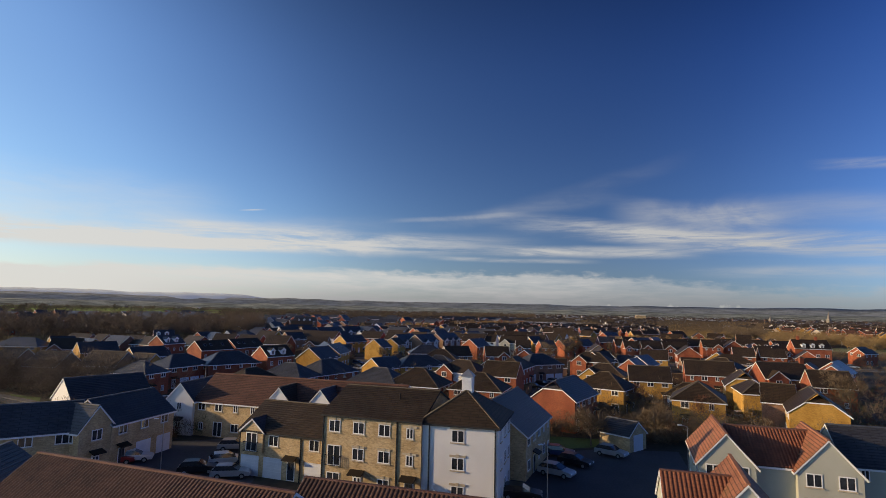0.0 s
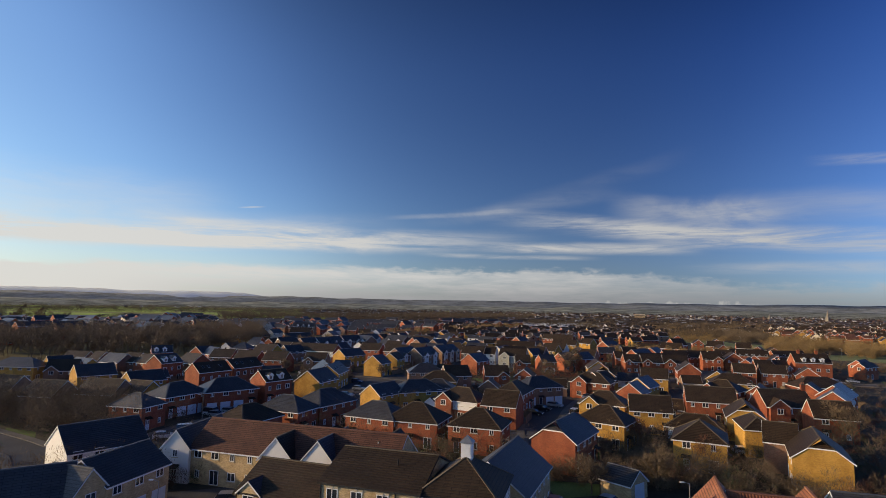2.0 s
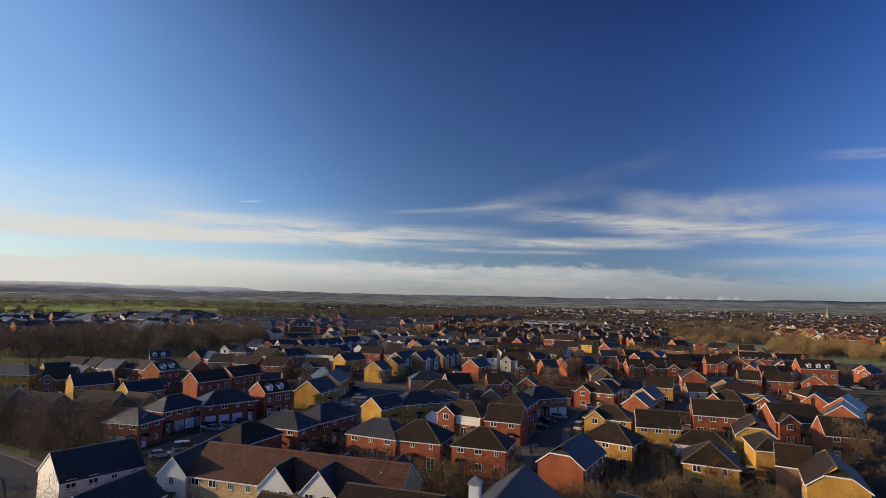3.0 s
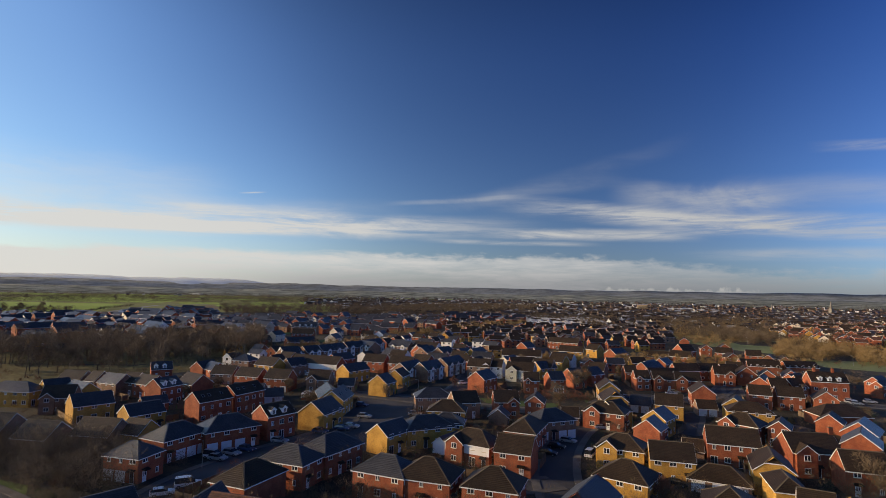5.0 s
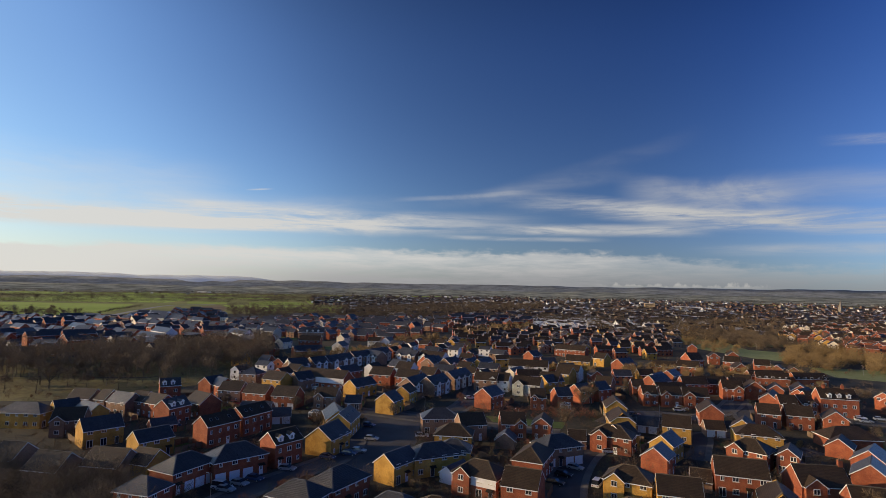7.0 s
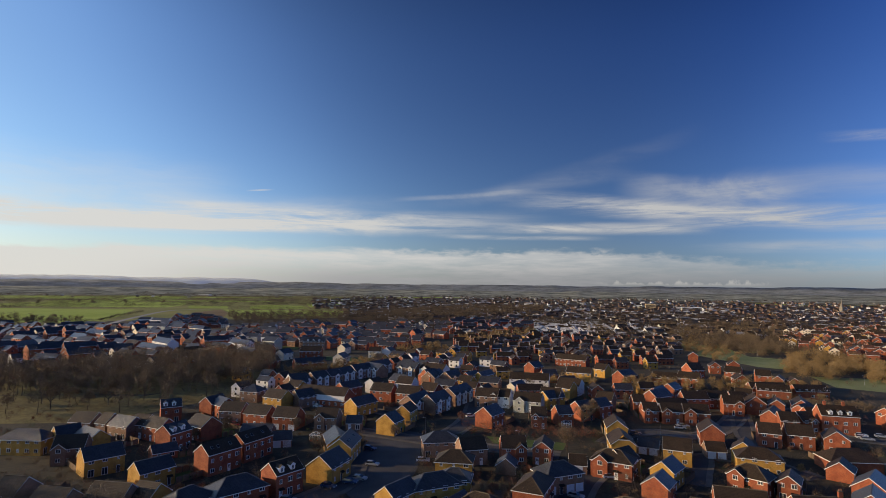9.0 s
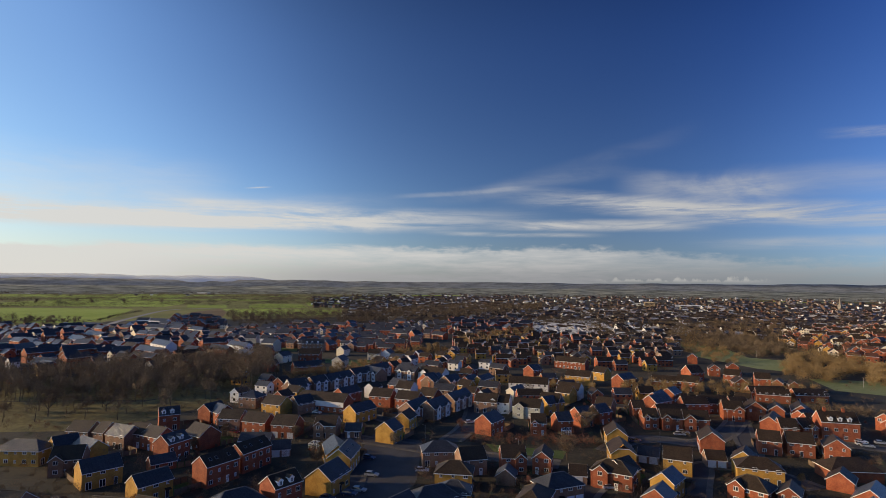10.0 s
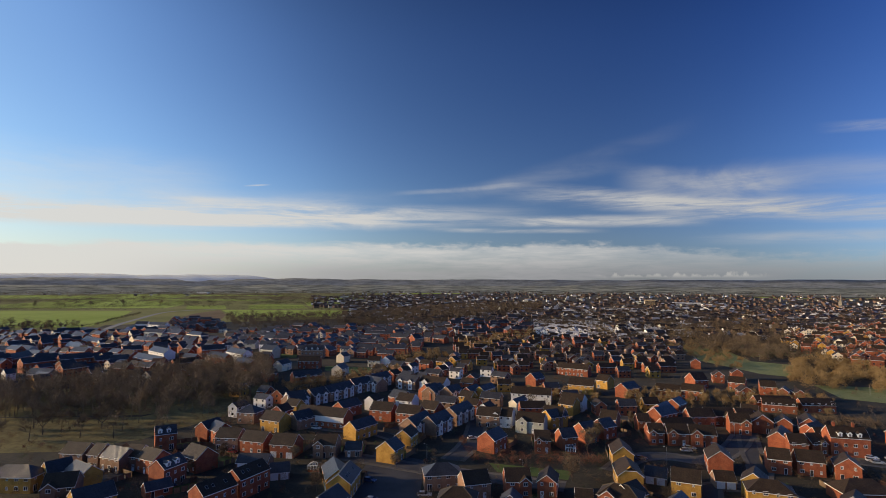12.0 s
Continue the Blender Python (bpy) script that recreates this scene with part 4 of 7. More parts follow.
house(181.0, 315.3, -37, 5.0, 8, 5.0, 'G', 'r', 'd', '')
house(186.1, 310.8, -18, 4.4, 8, 5.0, 'G', 'r', 'd', '')
house(161.2, 292.7, -3, 17.8, 7, 4.0, 'E', 'r', 'd', '')
house(179.1, 286.8, -3, 15.9, 7, 4.0, 'E', 'r', 'd', '')
house(170.2, 366.8, -17, 6.5, 8, 5.0, 'G', 'r', 'd', 'w')
house(186.8, 375.8, -18, 6.6, 8, 5.0, 'G', 'r', 'd', '')
house(181.2, 423.0, -23, 6.8, 8, 5.0, 'G', 'r', 'd', '')
house(145.8, 238.5, -55, 5.1, 10, 5.0, 'G', 'r', 'd', '')
house(74.6, 331.0, -27, 14.5, 8, 5.0, 'E', 'y', 'd', '')
house(91.9, 345.9, -45, 7.8, 8, 5.0, 'E', 'y', 'd', '')
house(50.9, 352.8, -47, 7.9, 9, 5.0, 'G', 'r', 'b', '')
house(83.6, 391.2, -32, 21.9, 8, 5.0, 'E', 'r', 'd', '')
house(120.5, 320.9, -27, 13.1, 8, 4.0, 'E', 'r', 'd', '')
house(15.0, 168.8, -13, 5.5, 6, 2.6, 'G', 'd', 'b', '')
house(36.1, 170.6, -11, 5.0, 6, 2.6, 'E', 'd', 'd', 'G')
house(-92.9, 262.1, -14, 8.8, 8, 5.0, 'H', 'd', 'b', '')
house(-77.2, 248.7, -24, 10.4, 8, 5.0, 'E', 'y', 'd', '')
house(-37.7, 215.6, 3, 5.9, 6, 2.6, 'E', 'd', 'b', '')
house(-7.8, 247.3, 60, 14.4, 8, 5.0, 'E', 'd', 'b', 'xX')
house(-16.2, 244.9, 63, 15.1, 8, 5.0, 'E', 'd', 'b', 'xX')
house(1.8, 264.8, 59, 16.8, 8, 5.0, 'E', 'd', 'b', 'xX')
house(15.7, 258.3, -18, 10.4, 8, 5.0, 'E', 'd', 'd', '')
house(135.5, 266.1, -31, 6.9, 8, 5.0, 'E', 'r', 'd', 'x')
house(160.8, 286.5, -20, 14.7, 7, 4.0, 'E', 'r', 'd', '')
house(-33.1, 268.3, -20, 10.4, 8, 5.0, 'E', 'r', 'd', '')
house(-27.4, 295.4, -40, 9.9, 8, 5.0, 'E', 'r', 'b', '')
house(-46.7, 336.3, -44, 15.1, 8, 5.0, 'E', 'd', 'b', 'xX')
house(-67.5, 253.0, 49, 8.9, 8, 4.5, 'E', 'd', 'b', '')
house(-293.7, 397.7, 59, 20.4, 8.5, 7.0, 'E', 'r', 'b', '')
house(-279.3, 415.6, 48, 20.5, 8.5, 7.0, 'E', 'r', 'b', '')
house(-264.0, 422.5, 52, 10.3, 8.0, 5.0, 'E', 'r', 'b', '')
house(-252.0, 426.2, 21, 12.2, 8.0, 5.0, 'E', 'r', 'b', '')
house(-276.5, 483.9, 47, 14.8, 8.0, 5.0, 'E', 'r', 'b', '')
house(-265.3, 509.8, 33, 11.5, 8.0, 5.4, 'E', 'n', 'b', '')
house(-388.7, 676.9, -75, 29.6, 7.5, 6.5, 'E', 'w', 'b', '')
house(-417.4, 752.1, 3, 16.4, 8.0, 6.0, 'E', 'w', 'b', '')
house(-387.9, 738.1, -22, 31.2, 8.0, 6.0, 'E', 'w', 'b', '')
house(-328.6, 620.9, -18, 26.3, 9.0, 7.0, 'E', 'n', 'b', '')
house(-271.4, 596.8, -35, 27.6, 9.0, 7.0, 'H', 'c', 'b', '')
house(-200.5, 471.0, 35, 19.1, 9.0, 7.2, 'E', 'r', 'b', '')
house(-426.2, 564.5, 57, 11.8, 8.0, 5.0, 'E', 'r', 'b', '')
house(-414.5, 572.5, 69, 16.2, 8.0, 5.0, 'E', 'r', 'b', '')
house(-450.0, 653.9, 39, 22.4, 8.0, 5.4, 'E', 'r', 'b', '')
house(-427.6, 659.8, -19, 27.4, 8.0, 5.4, 'E', 'r', 'b', '')
house(-352.4, 550.6, -32, 34, 8.0, 5.0, 'E', 'r', 'b', '')
house(-367.7, 483.6, -25, 19.6, 8.0, 5.0, 'E', 'n', 'b', '')
house(-381.4, 478.7, 2, 10.9, 8.0, 5.0, 'E', 'n', 'b', '')
house(-339.1, 505.4, -39, 34, 8.0, 5.0, 'E', 'r', 'b', '')
house(-225.8, 386.2, -13, 13.1, 8.0, 5.0, 'E', 'r', 'd', '')
house(-203.6, 360.7, 57, 9.2, 7.5, 5.0, 'E', 'c', 'b', '')
house(-189.6, 355.2, 69, 6.8, 7.0, 5.0, 'E', 'c', 'b', '')
house(-211.6, 407.2, 2, 9.2, 8.0, 5.0, 'E', 'r', 'm', '')
house(-194.2, 410.3, 45, 18.2, 8.0, 5.0, 'E', 'r', 'd', '')
house(-233.7, 368.0, 56, 7.2, 7.0, 5.0, 'E', 'r', 'b', '')
house(-221.1, 340.1, 47, 8.2, 7.0, 5.0, 'E', 'r', 'b', '')
house(-247.9, 339.9, 54, 8.3, 7.0, 5.0, 'E', 'y', 'b', '')
house(-246.5, 315.2, 42, 6.6, 7.5, 5.0, 'E', 'r', 'b', '')
house(-283.6, 360.2, 59, 5.5, 7.0, 5.0, 'E', 'w', 'b', '')
house(-262.1, 360.3, -9, 16.5, 8.0, 5.0, 'E', 'd', 'b', '')
house(-214.4, 654.6, -10, 15.1, 8.0, 6.0, 'E', 'w', 'b', '')
house(-191.2, 604.4, -37, 22.0, 8.0, 5.4, 'E', 'c', 'b', '')
house(-167.5, 511.0, -16, 13.1, 8.0, 6.6, 'E', 'w', 'b', '')
house(-160.5, 524.6, 81, 12.6, 7.0, 6.0, 'E', 'r', 'b', '')
house(-190.2, 532.6, -8, 12.0, 8.0, 5.0, 'E', 'n', 'b', '')
house(-116.0, 470.2, 2, 18.7, 9.0, 7.2, 'E', 'd', 'b', 'D')
house(-105.5, 418.8, 2, 15.7, 9.0, 5.2, 'E', 'r', 'd', '')
house(-142.1, 430.1, -16, 8.7, 8.0, 5.0, 'E', 'r', 'd', '')
house(-122.1, 406.4, -18, 7.0, 12, 5.0, 'G', 'c', 'b', '')
house(-117.9, 365.1, -38, 7.0, 8.0, 5.0, 'G', 'r', 'b', '')
house(-93.0, 360.8, 32, 18.4, 8.0, 4.5, 'E', 'r', 'b', '')
house(-76.4, 385.2, -11, 7.5, 12, 5.2, 'G', 'c', 'b', '')
house(-86.3, 447.6, -21, 7.0, 9.4, 5.0, 'G', 'c', 'b', '')
house(-48.5, 429.0, -15, 7.0, 11.0, 5.0, 'G', 'w', 'b', '')
house(-58.1, 425.2, -6, 9.4, 7.5, 5.0, 'E', 'c', 'd', '')
house(-54.8, 672.9, -13, 7.0, 12, 5.2, 'G', 'r', 'b', '')
house(-60.8, 652.8, 44, 14.2, 7.5, 5.2, 'E', 'r', 'b', '')
house(-263.4, 384.0, -20, 6.7, 10, 7.5, 'G', 'r', 'b', '')
house(-229.1, 427.2, -36, 39.6, 8, 5.0, 'E', 'r', 'b', '')
house(-241.4, 466.9, -41, 32.0, 9, 5.4, 'E', 'w', 'b', '')
house(-246.5, 477.8, 101, 10.0, 9, 5.4, 'G', 'w', 'b', '')
house(-184.1, 381.7, 33, 13.7, 8, 5.0, 'E', 'r', 'd', '')
house(-319.1, 565.3, -36, 10.0, 9, 5.0, 'G', 'c', 'b', '')
house(-354.7, 623.2, -44, 10.0, 9, 5.0, 'G', 'c', 'b', '')
house(-380.8, 549.7, -36, 10.0, 9, 7.5, 'G', 'r', 'b', '')
house(-370.8, 510.4, -37, 10.0, 9, 7.5, 'G', 'r', 'b', '')
house(-336.2, 433.0, 95, 25.4, 9, 5.0, 'E', 'r', 'b', '')
house(-313.0, 428.2, -28, 10.0, 9, 5.0, 'G', 'n', 'b', '')
house(-257.8, 449.0, -26, 14.2, 9, 5.0, 'E', 'r', 'd', '')
house(-170.0, 449.0, -43, 29.2, 8, 7.0, 'E', 'w', 'b', '')
house(-148.9, 407.7, -40, 20.4, 8, 5.4, 'E', 'r', 'b', '')
house(-152.5, 472.0, -29, 14.7, 9, 7.0, 'E', 'n', 'b', '')
house(-153.5, 480.0, 96, 10.0, 9, 7.0, 'G', 'r', 'b', '')
house(-182.0, 571.7, -30, 20.7, 9, 6.0, 'E', 'w', 'b', '')
house(-51.9, 577.8, -30, 21.3, 9, 7.0, 'E', 'r', 'b', '')
house(-36.0, 566.1, -51, 10.0, 9, 7.0, 'G', 'r', 'b', '')
house(-11.1, 586.6, -42, 16.2, 8, 5.0, 'E', 'r', 'b', '')


# ---- first row, built by hand ----
def wall_spot(root, w, d, fx, z, side="front"):
    """Pose on a wall at a share fx of its length and height z."""
    if side == "front":
        return pose(-w / 2 + w * fx, -d / 2, z)
    return pose(w / 2, -d / 2 + d * fx, z, 0, 0, 90)


def lintel(root, m, w=1.5):
    bm = bmesh.new()
    box(bm, -w / 2, -0.09, 0, w / 2, 0.02, 0.2)
    box(bm, -0.14, -0.13, -0.02, 0.14, 0.02, 0.26)
    ob = part("lintel", bm, STONE_TRIM, root)
    ob.matrix_basis = m


def downpipe(root, m, h, mat=BLACK):
    bm = bmesh.new()
    box(bm, -0.05, -0.12, 0, 0.05, -0.02, h)
    ob = part("downpipe", bm, mat, root)
    ob.matrix_basis = m


def balcony(root, m):
    bm = bmesh.new()
    for k in range(9):
        x = -0.9 + 1.8 * k / 8
        box(bm, x - 0.012, -0.27, 0.05, x + 0.012, -0.246, 1.0)
    box(bm, -0.92, -0.29, 1.0, 0.92, -0.23, 1.05), box(bm, -0.92, -0.29, 0.03, 0.92, -0.23, 0.07)
    for s in (-0.9, 0.9):
        box(bm, s - 0.02, -0.29, 0.03, s + 0.02, 0.0, 0.07), box(bm, s - 0.02, -0.29, 1.0, s + 0.02, 0.0, 1.05)
    ob = part("juliet_balcony", bm, BLACK, root, "black metal railing")
    ob.matrix_basis = m


def tower():
    w, d, eave = 7.8, 8.6, 8.0
    root = tagged(new("house"), "white rendered three-storey corner house with hipped roof and cupola", "house", "houses of the estate")
    root.matrix_basis = pose(2.95, 59.05, 0, 0, 0, -15)
    roof_parts(root, w, d, eave, "H", "d", 0.68, True, wall_mat=WALLS["w"], trim=BLACK, course=0.36)
    for z in (0.95, 3.6, 6.2):
        m = wall_spot(root, w, d, 0.5, z)
        put_window("wide", root, m, True)
        lintel(root, m @ pose(0, 0, 1.24), 1.6)
        for fx in (0.22, 0.55, 0.85):
            put_window("small" if fx < 0.5 else "wide", root, wall_spot(root, w, d, fx, z, "right"), True)
    downpipe(root, wall_spot(root, w, d, 0.13, 0), 8.0)
    downpipe(root, wall_spot(root, w, d, 0.97, 0), 8.0)
    top = eave + min(w, d) / 2 * 0.68
    bm = bmesh.new()
    box(bm, -0.55, -0.55, -0.5, 0.55, 0.55, 1.35)
    for k in range(7):
        box(bm, -0.42, -0.585, 0.2 + k * 0.14, 0.42, -0.555, 0.3 + k * 0.14)
    cu = part("cupola", bm, WHITE, root, "white louvred cupola")
    cu.matrix_basis = pose(0, 0, top + 0.1)
    bm = bmesh.new()
    vs = [bm.verts.new(p) for p in ((-0.72, -0.72, 0), (0.72, -0.72, 0), (0.72, 0.72, 0), (-0.72, 0.72, 0), (0, 0, 0.75))]
    bm.faces.new(vs[3::-1])
    for k in range(4):
        bm.faces.new((vs[k], vs[(k + 1) % 4], vs[4]))
    cap = part("cupola_roof", bm, METAL, cu)
    cap.matrix_basis = pose(0, 0, 1.354)


tower()


def stone_three_storey():
    """Three-storey stone house with balconies, joined to the white corner house."""
    w, d, eave = 11.0, 11.0, 8.0
    root = tagged(new("house"), "buff stone three-storey house with brown tiled roof and balconies", "house", "houses of the estate")
    root.matrix_basis = pose(-5.27, 62.5, 0, 0, 0, -18)
    roof_parts(root, w, d, eave, "E", "d", 0.40, True, wall_mat=WALLS["s"], trim=BLACK, course=0.36)
    cols = (0.13, 0.38, 0.64, 0.89)
    for level, z in enumerate((0.9, 3.6, 6.2)):
        for k, fx in enumerate(cols):
            m = wall_spot(root, w, d, fx, z)
            if k == 0 and level < 2:
                put_window("french", root, wall_spot(root, w, d, fx, 0.15 if level == 0 else 2.85), True)
                if level == 1:
                    balcony(root, wall_spot(root, w, d, fx, 2.85))
            elif level == 0 and k in (1, 3):
                put("door", DOORS[1 if k == 1 else 0], root, wall_spot(root, w, d, fx, 0.05))
                put("porch_canopy", PORCH, root, wall_spot(root, w, d, fx, 2.35))
            else:
                put_window("wide" if k < 3 else "small", root, m, True)
                lintel(root, m @ pose(0, 0, 1.22 if k < 3 else 1.07), 1.45)
    downpipe(root, wall_spot(root, w, d, 0.765, 0), 7.9)
    downpipe(root, wall_spot(root, w, d, 0.01, 0), 7.9)
    bm = bmesh.new()
    bmesh.ops.create_cone(bm, cap_ends=True, segments=10, radius1=0.07, radius2=0.07, depth=0.9)
    ob = part("flue", bm, BLACK, root)
    ob.matrix_basis = pose(1.8, -2.2, eave + 1.6)


stone_three_storey()


def stone_mews():
    """Two-storey stone house over garages, with a small slated gable."""
    w, d, eave = 11.0, 9.0, 5.0
    root = tagged(new("house"), "buff stone mews house over three white garage doors", "house", "houses of the estate")
    root.matrix_basis = pose(-16.1, 67.1, 0, 0, 0, -20)
    roof_parts(root, w, d, eave, "E", "d", 0.56, True, wall_mat=WALLS["s"], trim=BLACK, course=0.36)
    for fx in (0.14, 0.42, 0.91):
        put("garage_door", GARAGE_DOOR, root, wall_spot(root, w, d, fx, 0.03))
    put("door", DOORS[0], root, wall_spot(root, w, d, 0.64, 0.05))
    put("porch_canopy", PORCH, root, wall_spot(root, w, d, 0.64, 2.35))
    for fx in (0.42, 0.9):
        put_window("wide", root, wall_spot(root, w, d, fx, 3.45), True)
    sub = new("front_gable")
    sub.parent = root
    sub.matrix_basis = wall_spot(root, w, d, 0.17, 0) @ pose(0, 1.7, 0)
    roof_parts(sub, 3.0, 4.0, eave - 0.02, "G", "b", 0.85, False, 0.2, 0.12, WALLS["s"], 2.6, trim=WHITE)
    put_window("french", sub, pose(0, -2.0, 2.75), True, True)
    balcony(root, wall_spot(root, w, d, 0.17, 2.75) @ pose(0, -0.3, 0))
    downpipe(root, wall_spot(root, w, d, 0.745, 0), 4.9)
    downpipe(root, wall_spot(root, w, d, 0.005, 0), 4.9)


stone_mews()


# ---- nearest roofs under the camera: rows of real pantiles ----
def tiled_roof(x, y, rot, w, d, eave, rise, label, wall="s", clay=None):
    """A house seen only from above: walls and a roof whose front slope is laid with rolled clay tiles, course by course."""
    root = tagged(new("house"), label, "house", "houses of the estate")
    root.matrix_basis = pose(x, y, 0, 0, 0, rot)
    roof_parts(root, w, d, eave, "E", "m", rise / (d / 2), True, wall_mat=WALLS[wall])
    k = rise / (d / 2)
    length = math.hypot(d / 2 + 0.3, (d / 2 + 0.3) * k)
    for sgn in (-1, 1):
        rows, cols = int(length / 0.32), int((w + 0.24) / 0.3)
        verts, faces = [], []
        for r in range(rows):
            for c in range(cols):
                base = len(verts)
                for j in range(2):
                    f = (r + (0 if j == 0 else 1.08)) * 0.32 / length
                    py, pz = -(d / 2 + 0.3) * (1 - f), eave + 0.1 - 0.3 * k + (rise + 0.3 * k) * f + (0.05 if j == 0 else 0.015)
                    for q, h in ((0, 0.0), (0.08, 0.045), (0.16, 0.045), (0.24, 0.0), (0.3, 0.0)):
                        verts.append((-w / 2 - 0.12 + c * 0.3 + q, py * -sgn, pz + h))
                for q in range(4):
                    faces.append((base + q, base + q + 1, base + q + 6, base + q + 5) if sgn < 0 else (base + q + 1, base + q, base + q + 5, base + q + 6))
        me = bpy.data.meshes.new("pantiles")
        me.from_pydata(verts, [], faces)
        me.materials.append(clay or CLAY)
        ob = tagged(new("pantile_course", me), "weathered clay pantiles", kind="stuff")
        ob.parent = root
    return root


RED_CLAY = material("red_clay_pantile", (0.16, 0.055, 0.028), (0.25, 0.09, 0.045), 0.8, 0.75, 0, 0.3, 4.0)
CLAY = material("clay_pantile", (0.060, 0.030, 0.020), (0.105, 0.050, 0.032), 0.8, 0.75, 0, 0.3, 4.0)

tiled_roof(-19.3, 38.6, -20, 22.5, 8.4, 5.0, 2.7, "house with weathered brown clay pantile roof beside a courtyard")
tiled_roof(-2.6, 36.2, -17, 13.0, 8.0, 5.0, 2.6, "house with weathered brown clay pantile roof beside a courtyard")
tiled_roof(34.0, 57.9, -18, 8.6, 9.4, 5.0, 2.6, "pale rendered house with red clay pantile roof", "n", RED_CLAY)
tiled_roof(18.7, 41.4, -16, 4.6, 6.8, 5.0, 2.5, "pale rendered house with red clay pantile roof", "n", RED_CLAY)
house(21.6, 40.9, -20, 5.4, 8, 5.0, 'G', 'n', 't', 'wp')
house(-51.7, 86.2, 52, 11.0, 8.4, 4.7, 'E', 'w', 'b', '')
# tall house added outside the view, only to cast shade on the stone row
house(-64.0, 57.5, 20, 14.0, 9, 8.1, 'E', 's', 'd', '')
house(-37.5, 46.5, 10, 6.0, 8, 4.2, 'G', 'w', 'b', '')


# ---- roads, pavements, open ground ----
def strip(bm, pts, w0, w1, z, slot=0, lift=0.0):
    """A band along pts between the offsets w0 and w1 (left positive), with sides if lifted."""
    P = [Vector((*p, 0)) for p in pts]
    sides = []
    for k in range(len(P)):
        a, b = P[max(k - 1, 0)], P[min(k + 1, len(P) - 1)]
        n = (b - a).cross(Vector((0, 0, 1))).normalized()
        sides.append(n)
    rows = [[bm.verts.new((P[k] + sides[k] * o).to_tuple()[:2] + (h,)) for o, h in ((w0, z - lift), (w0, z), (w1, z), (w1, z - lift))] for k in range(len(P))]
    for k in range(len(P) - 1):
        for j in range(3):
            f = bm.faces.new((rows[k][j], rows[k][j + 1], rows[k + 1][j + 1], rows[k + 1][j]))
            f.material_index = slot


def smooth_line(pts, n=5):
    out = []
    for k in range(len(pts) - 1):
        p0, p1, p2, p3 = (Vector(pts[max(0, min(len(pts) - 1, k + j))]) for j in (-1, 0, 1, 2))
        for i in range(n):
            t = i / n
            out.append(tuple(0.5 * ((2 * p1) + (p2 - p0) * t + (2 * p0 - 5 * p1 + 4 * p2 - p3) * t * t + (3 * p1 - p0 - 3 * p2 + p3) * t ** 3)))
    out.append(tuple(pts[-1]))
    return out


ROADS = []


def road(pts, width=6.0, walkway=True, mat=None):
    line = smooth_line(pts)
    ROADS.append((line, width))
    bm = bmesh.new()
    strip(bm, line, -width / 2, width / 2, 0.03 + 0.001 * (len(ROADS) % 7), 0, 0.03)
    tagged(part("road", bm, mat or ASPHALT), "pale worn asphalt country road" if mat else "dark grey asphalt estate road", "road", kind="structure")
    if walkway:
        for s in (-1, 1):
            bm = bmesh.new()
            a, b = sorted((s * width / 2, s * (width / 2 + 1.7)))
            strip(bm, line, a, b, 0.13 + 0.001 * (len(ROADS) % 7), 0, 0.13)
            tagged(part("pavement", bm, PAVING), "raised grey kerbed pavement beside the road", "pavement", kind="structure")


def patch(name, pts, mat, label, z=0.02):
    bm = bmesh.new()
    f = bm.faces.new([bm.verts.new((*p, z)) for p in pts])
    if f.normal.z < 0:
        f.normal_flip()
    bmesh.ops.triangulate(bm, faces=bm.faces[:])
    bm.normal_update()
    for f in bm.faces:
        if f.normal.z < 0:
            f.normal_flip()
    return tagged(part(name, bm, mat), label, name.replace("_", " "), kind="structure")


FIELD = material("pasture", (0.28, 0.37, 0.06), (0.35, 0.44, 0.09), 0.006, 0.95, 0, 0, 0.06, 0.10, 0.1)
FIELD_DULL = material("rough_pasture", (0.18, 0.19, 0.06), (0.26, 0.25, 0.09), 0.008, 0.95, 0, 0, 0.08, 0.1, 0.1)
WOOD_FLOOR = material("woodland_floor", (0.12, 0.10, 0.045), (0.22, 0.19, 0.08), 0.03, 0.95, 0, 0.3, 0.4, 0.1, 0.1)
MARSH = material("frosty_grass", (0.17, 0.21, 0.085), (0.25, 0.28, 0.13), 0.03, 0.95, 0, 0, 0.3, 0.1, 0.1)

patch("car_park", [(5.2, 55.4), (10.6, 71.5), (16.1, 77.5), (22.4, 79.3), (33.4, 78.9), (27.2, 56.7)], ASPHALT, "dark asphalt parking court")
patch("courtyard", [(-38.0, 61.3), (-40.7, 77.4), (-28.4, 81.8), (-20.2, 62.5), (-19.9, 54.0), (-30.2, 53.4)], ASPHALT, "dark asphalt courtyard in front of garages")
patch("parking_court", [(-30.1, 152.4), (-33.1, 187.7), (-30.4, 219.2), (-11.5, 209.7), (-11.2, 169.9), (-14.4, 143.0), (-20.6, 137.8)], ASPHALT, "dark asphalt parking court between houses", 0.026)
road([(20.9, 104.9), (21.8, 120.9), (26.7, 141.1), (34.7, 160.5), (41.0, 169.5)], 7)
road([(6.8, 114.3), (14.7, 116.6), (21.4, 119.2)], 5)
road([(-54.1, 104.2), (-51.5, 118.1), (-46.0, 130.8), (-38.2, 143.7), (-31.1, 157.0), (-31.0, 175.5)], 6)
road([(-52.4, 218.7), (-34.2, 211.1), (-9.2, 199.7), (-1.6, 197.6), (16.6, 190.6), (33.7, 185.0)], 6)
road([(-1.5, 209.8), (4.8, 226.8), (9.0, 249.6), (9.0, 271.1), (-3.8, 291.6), (-13.1, 312.9), (-34.1, 337.4)], 6)
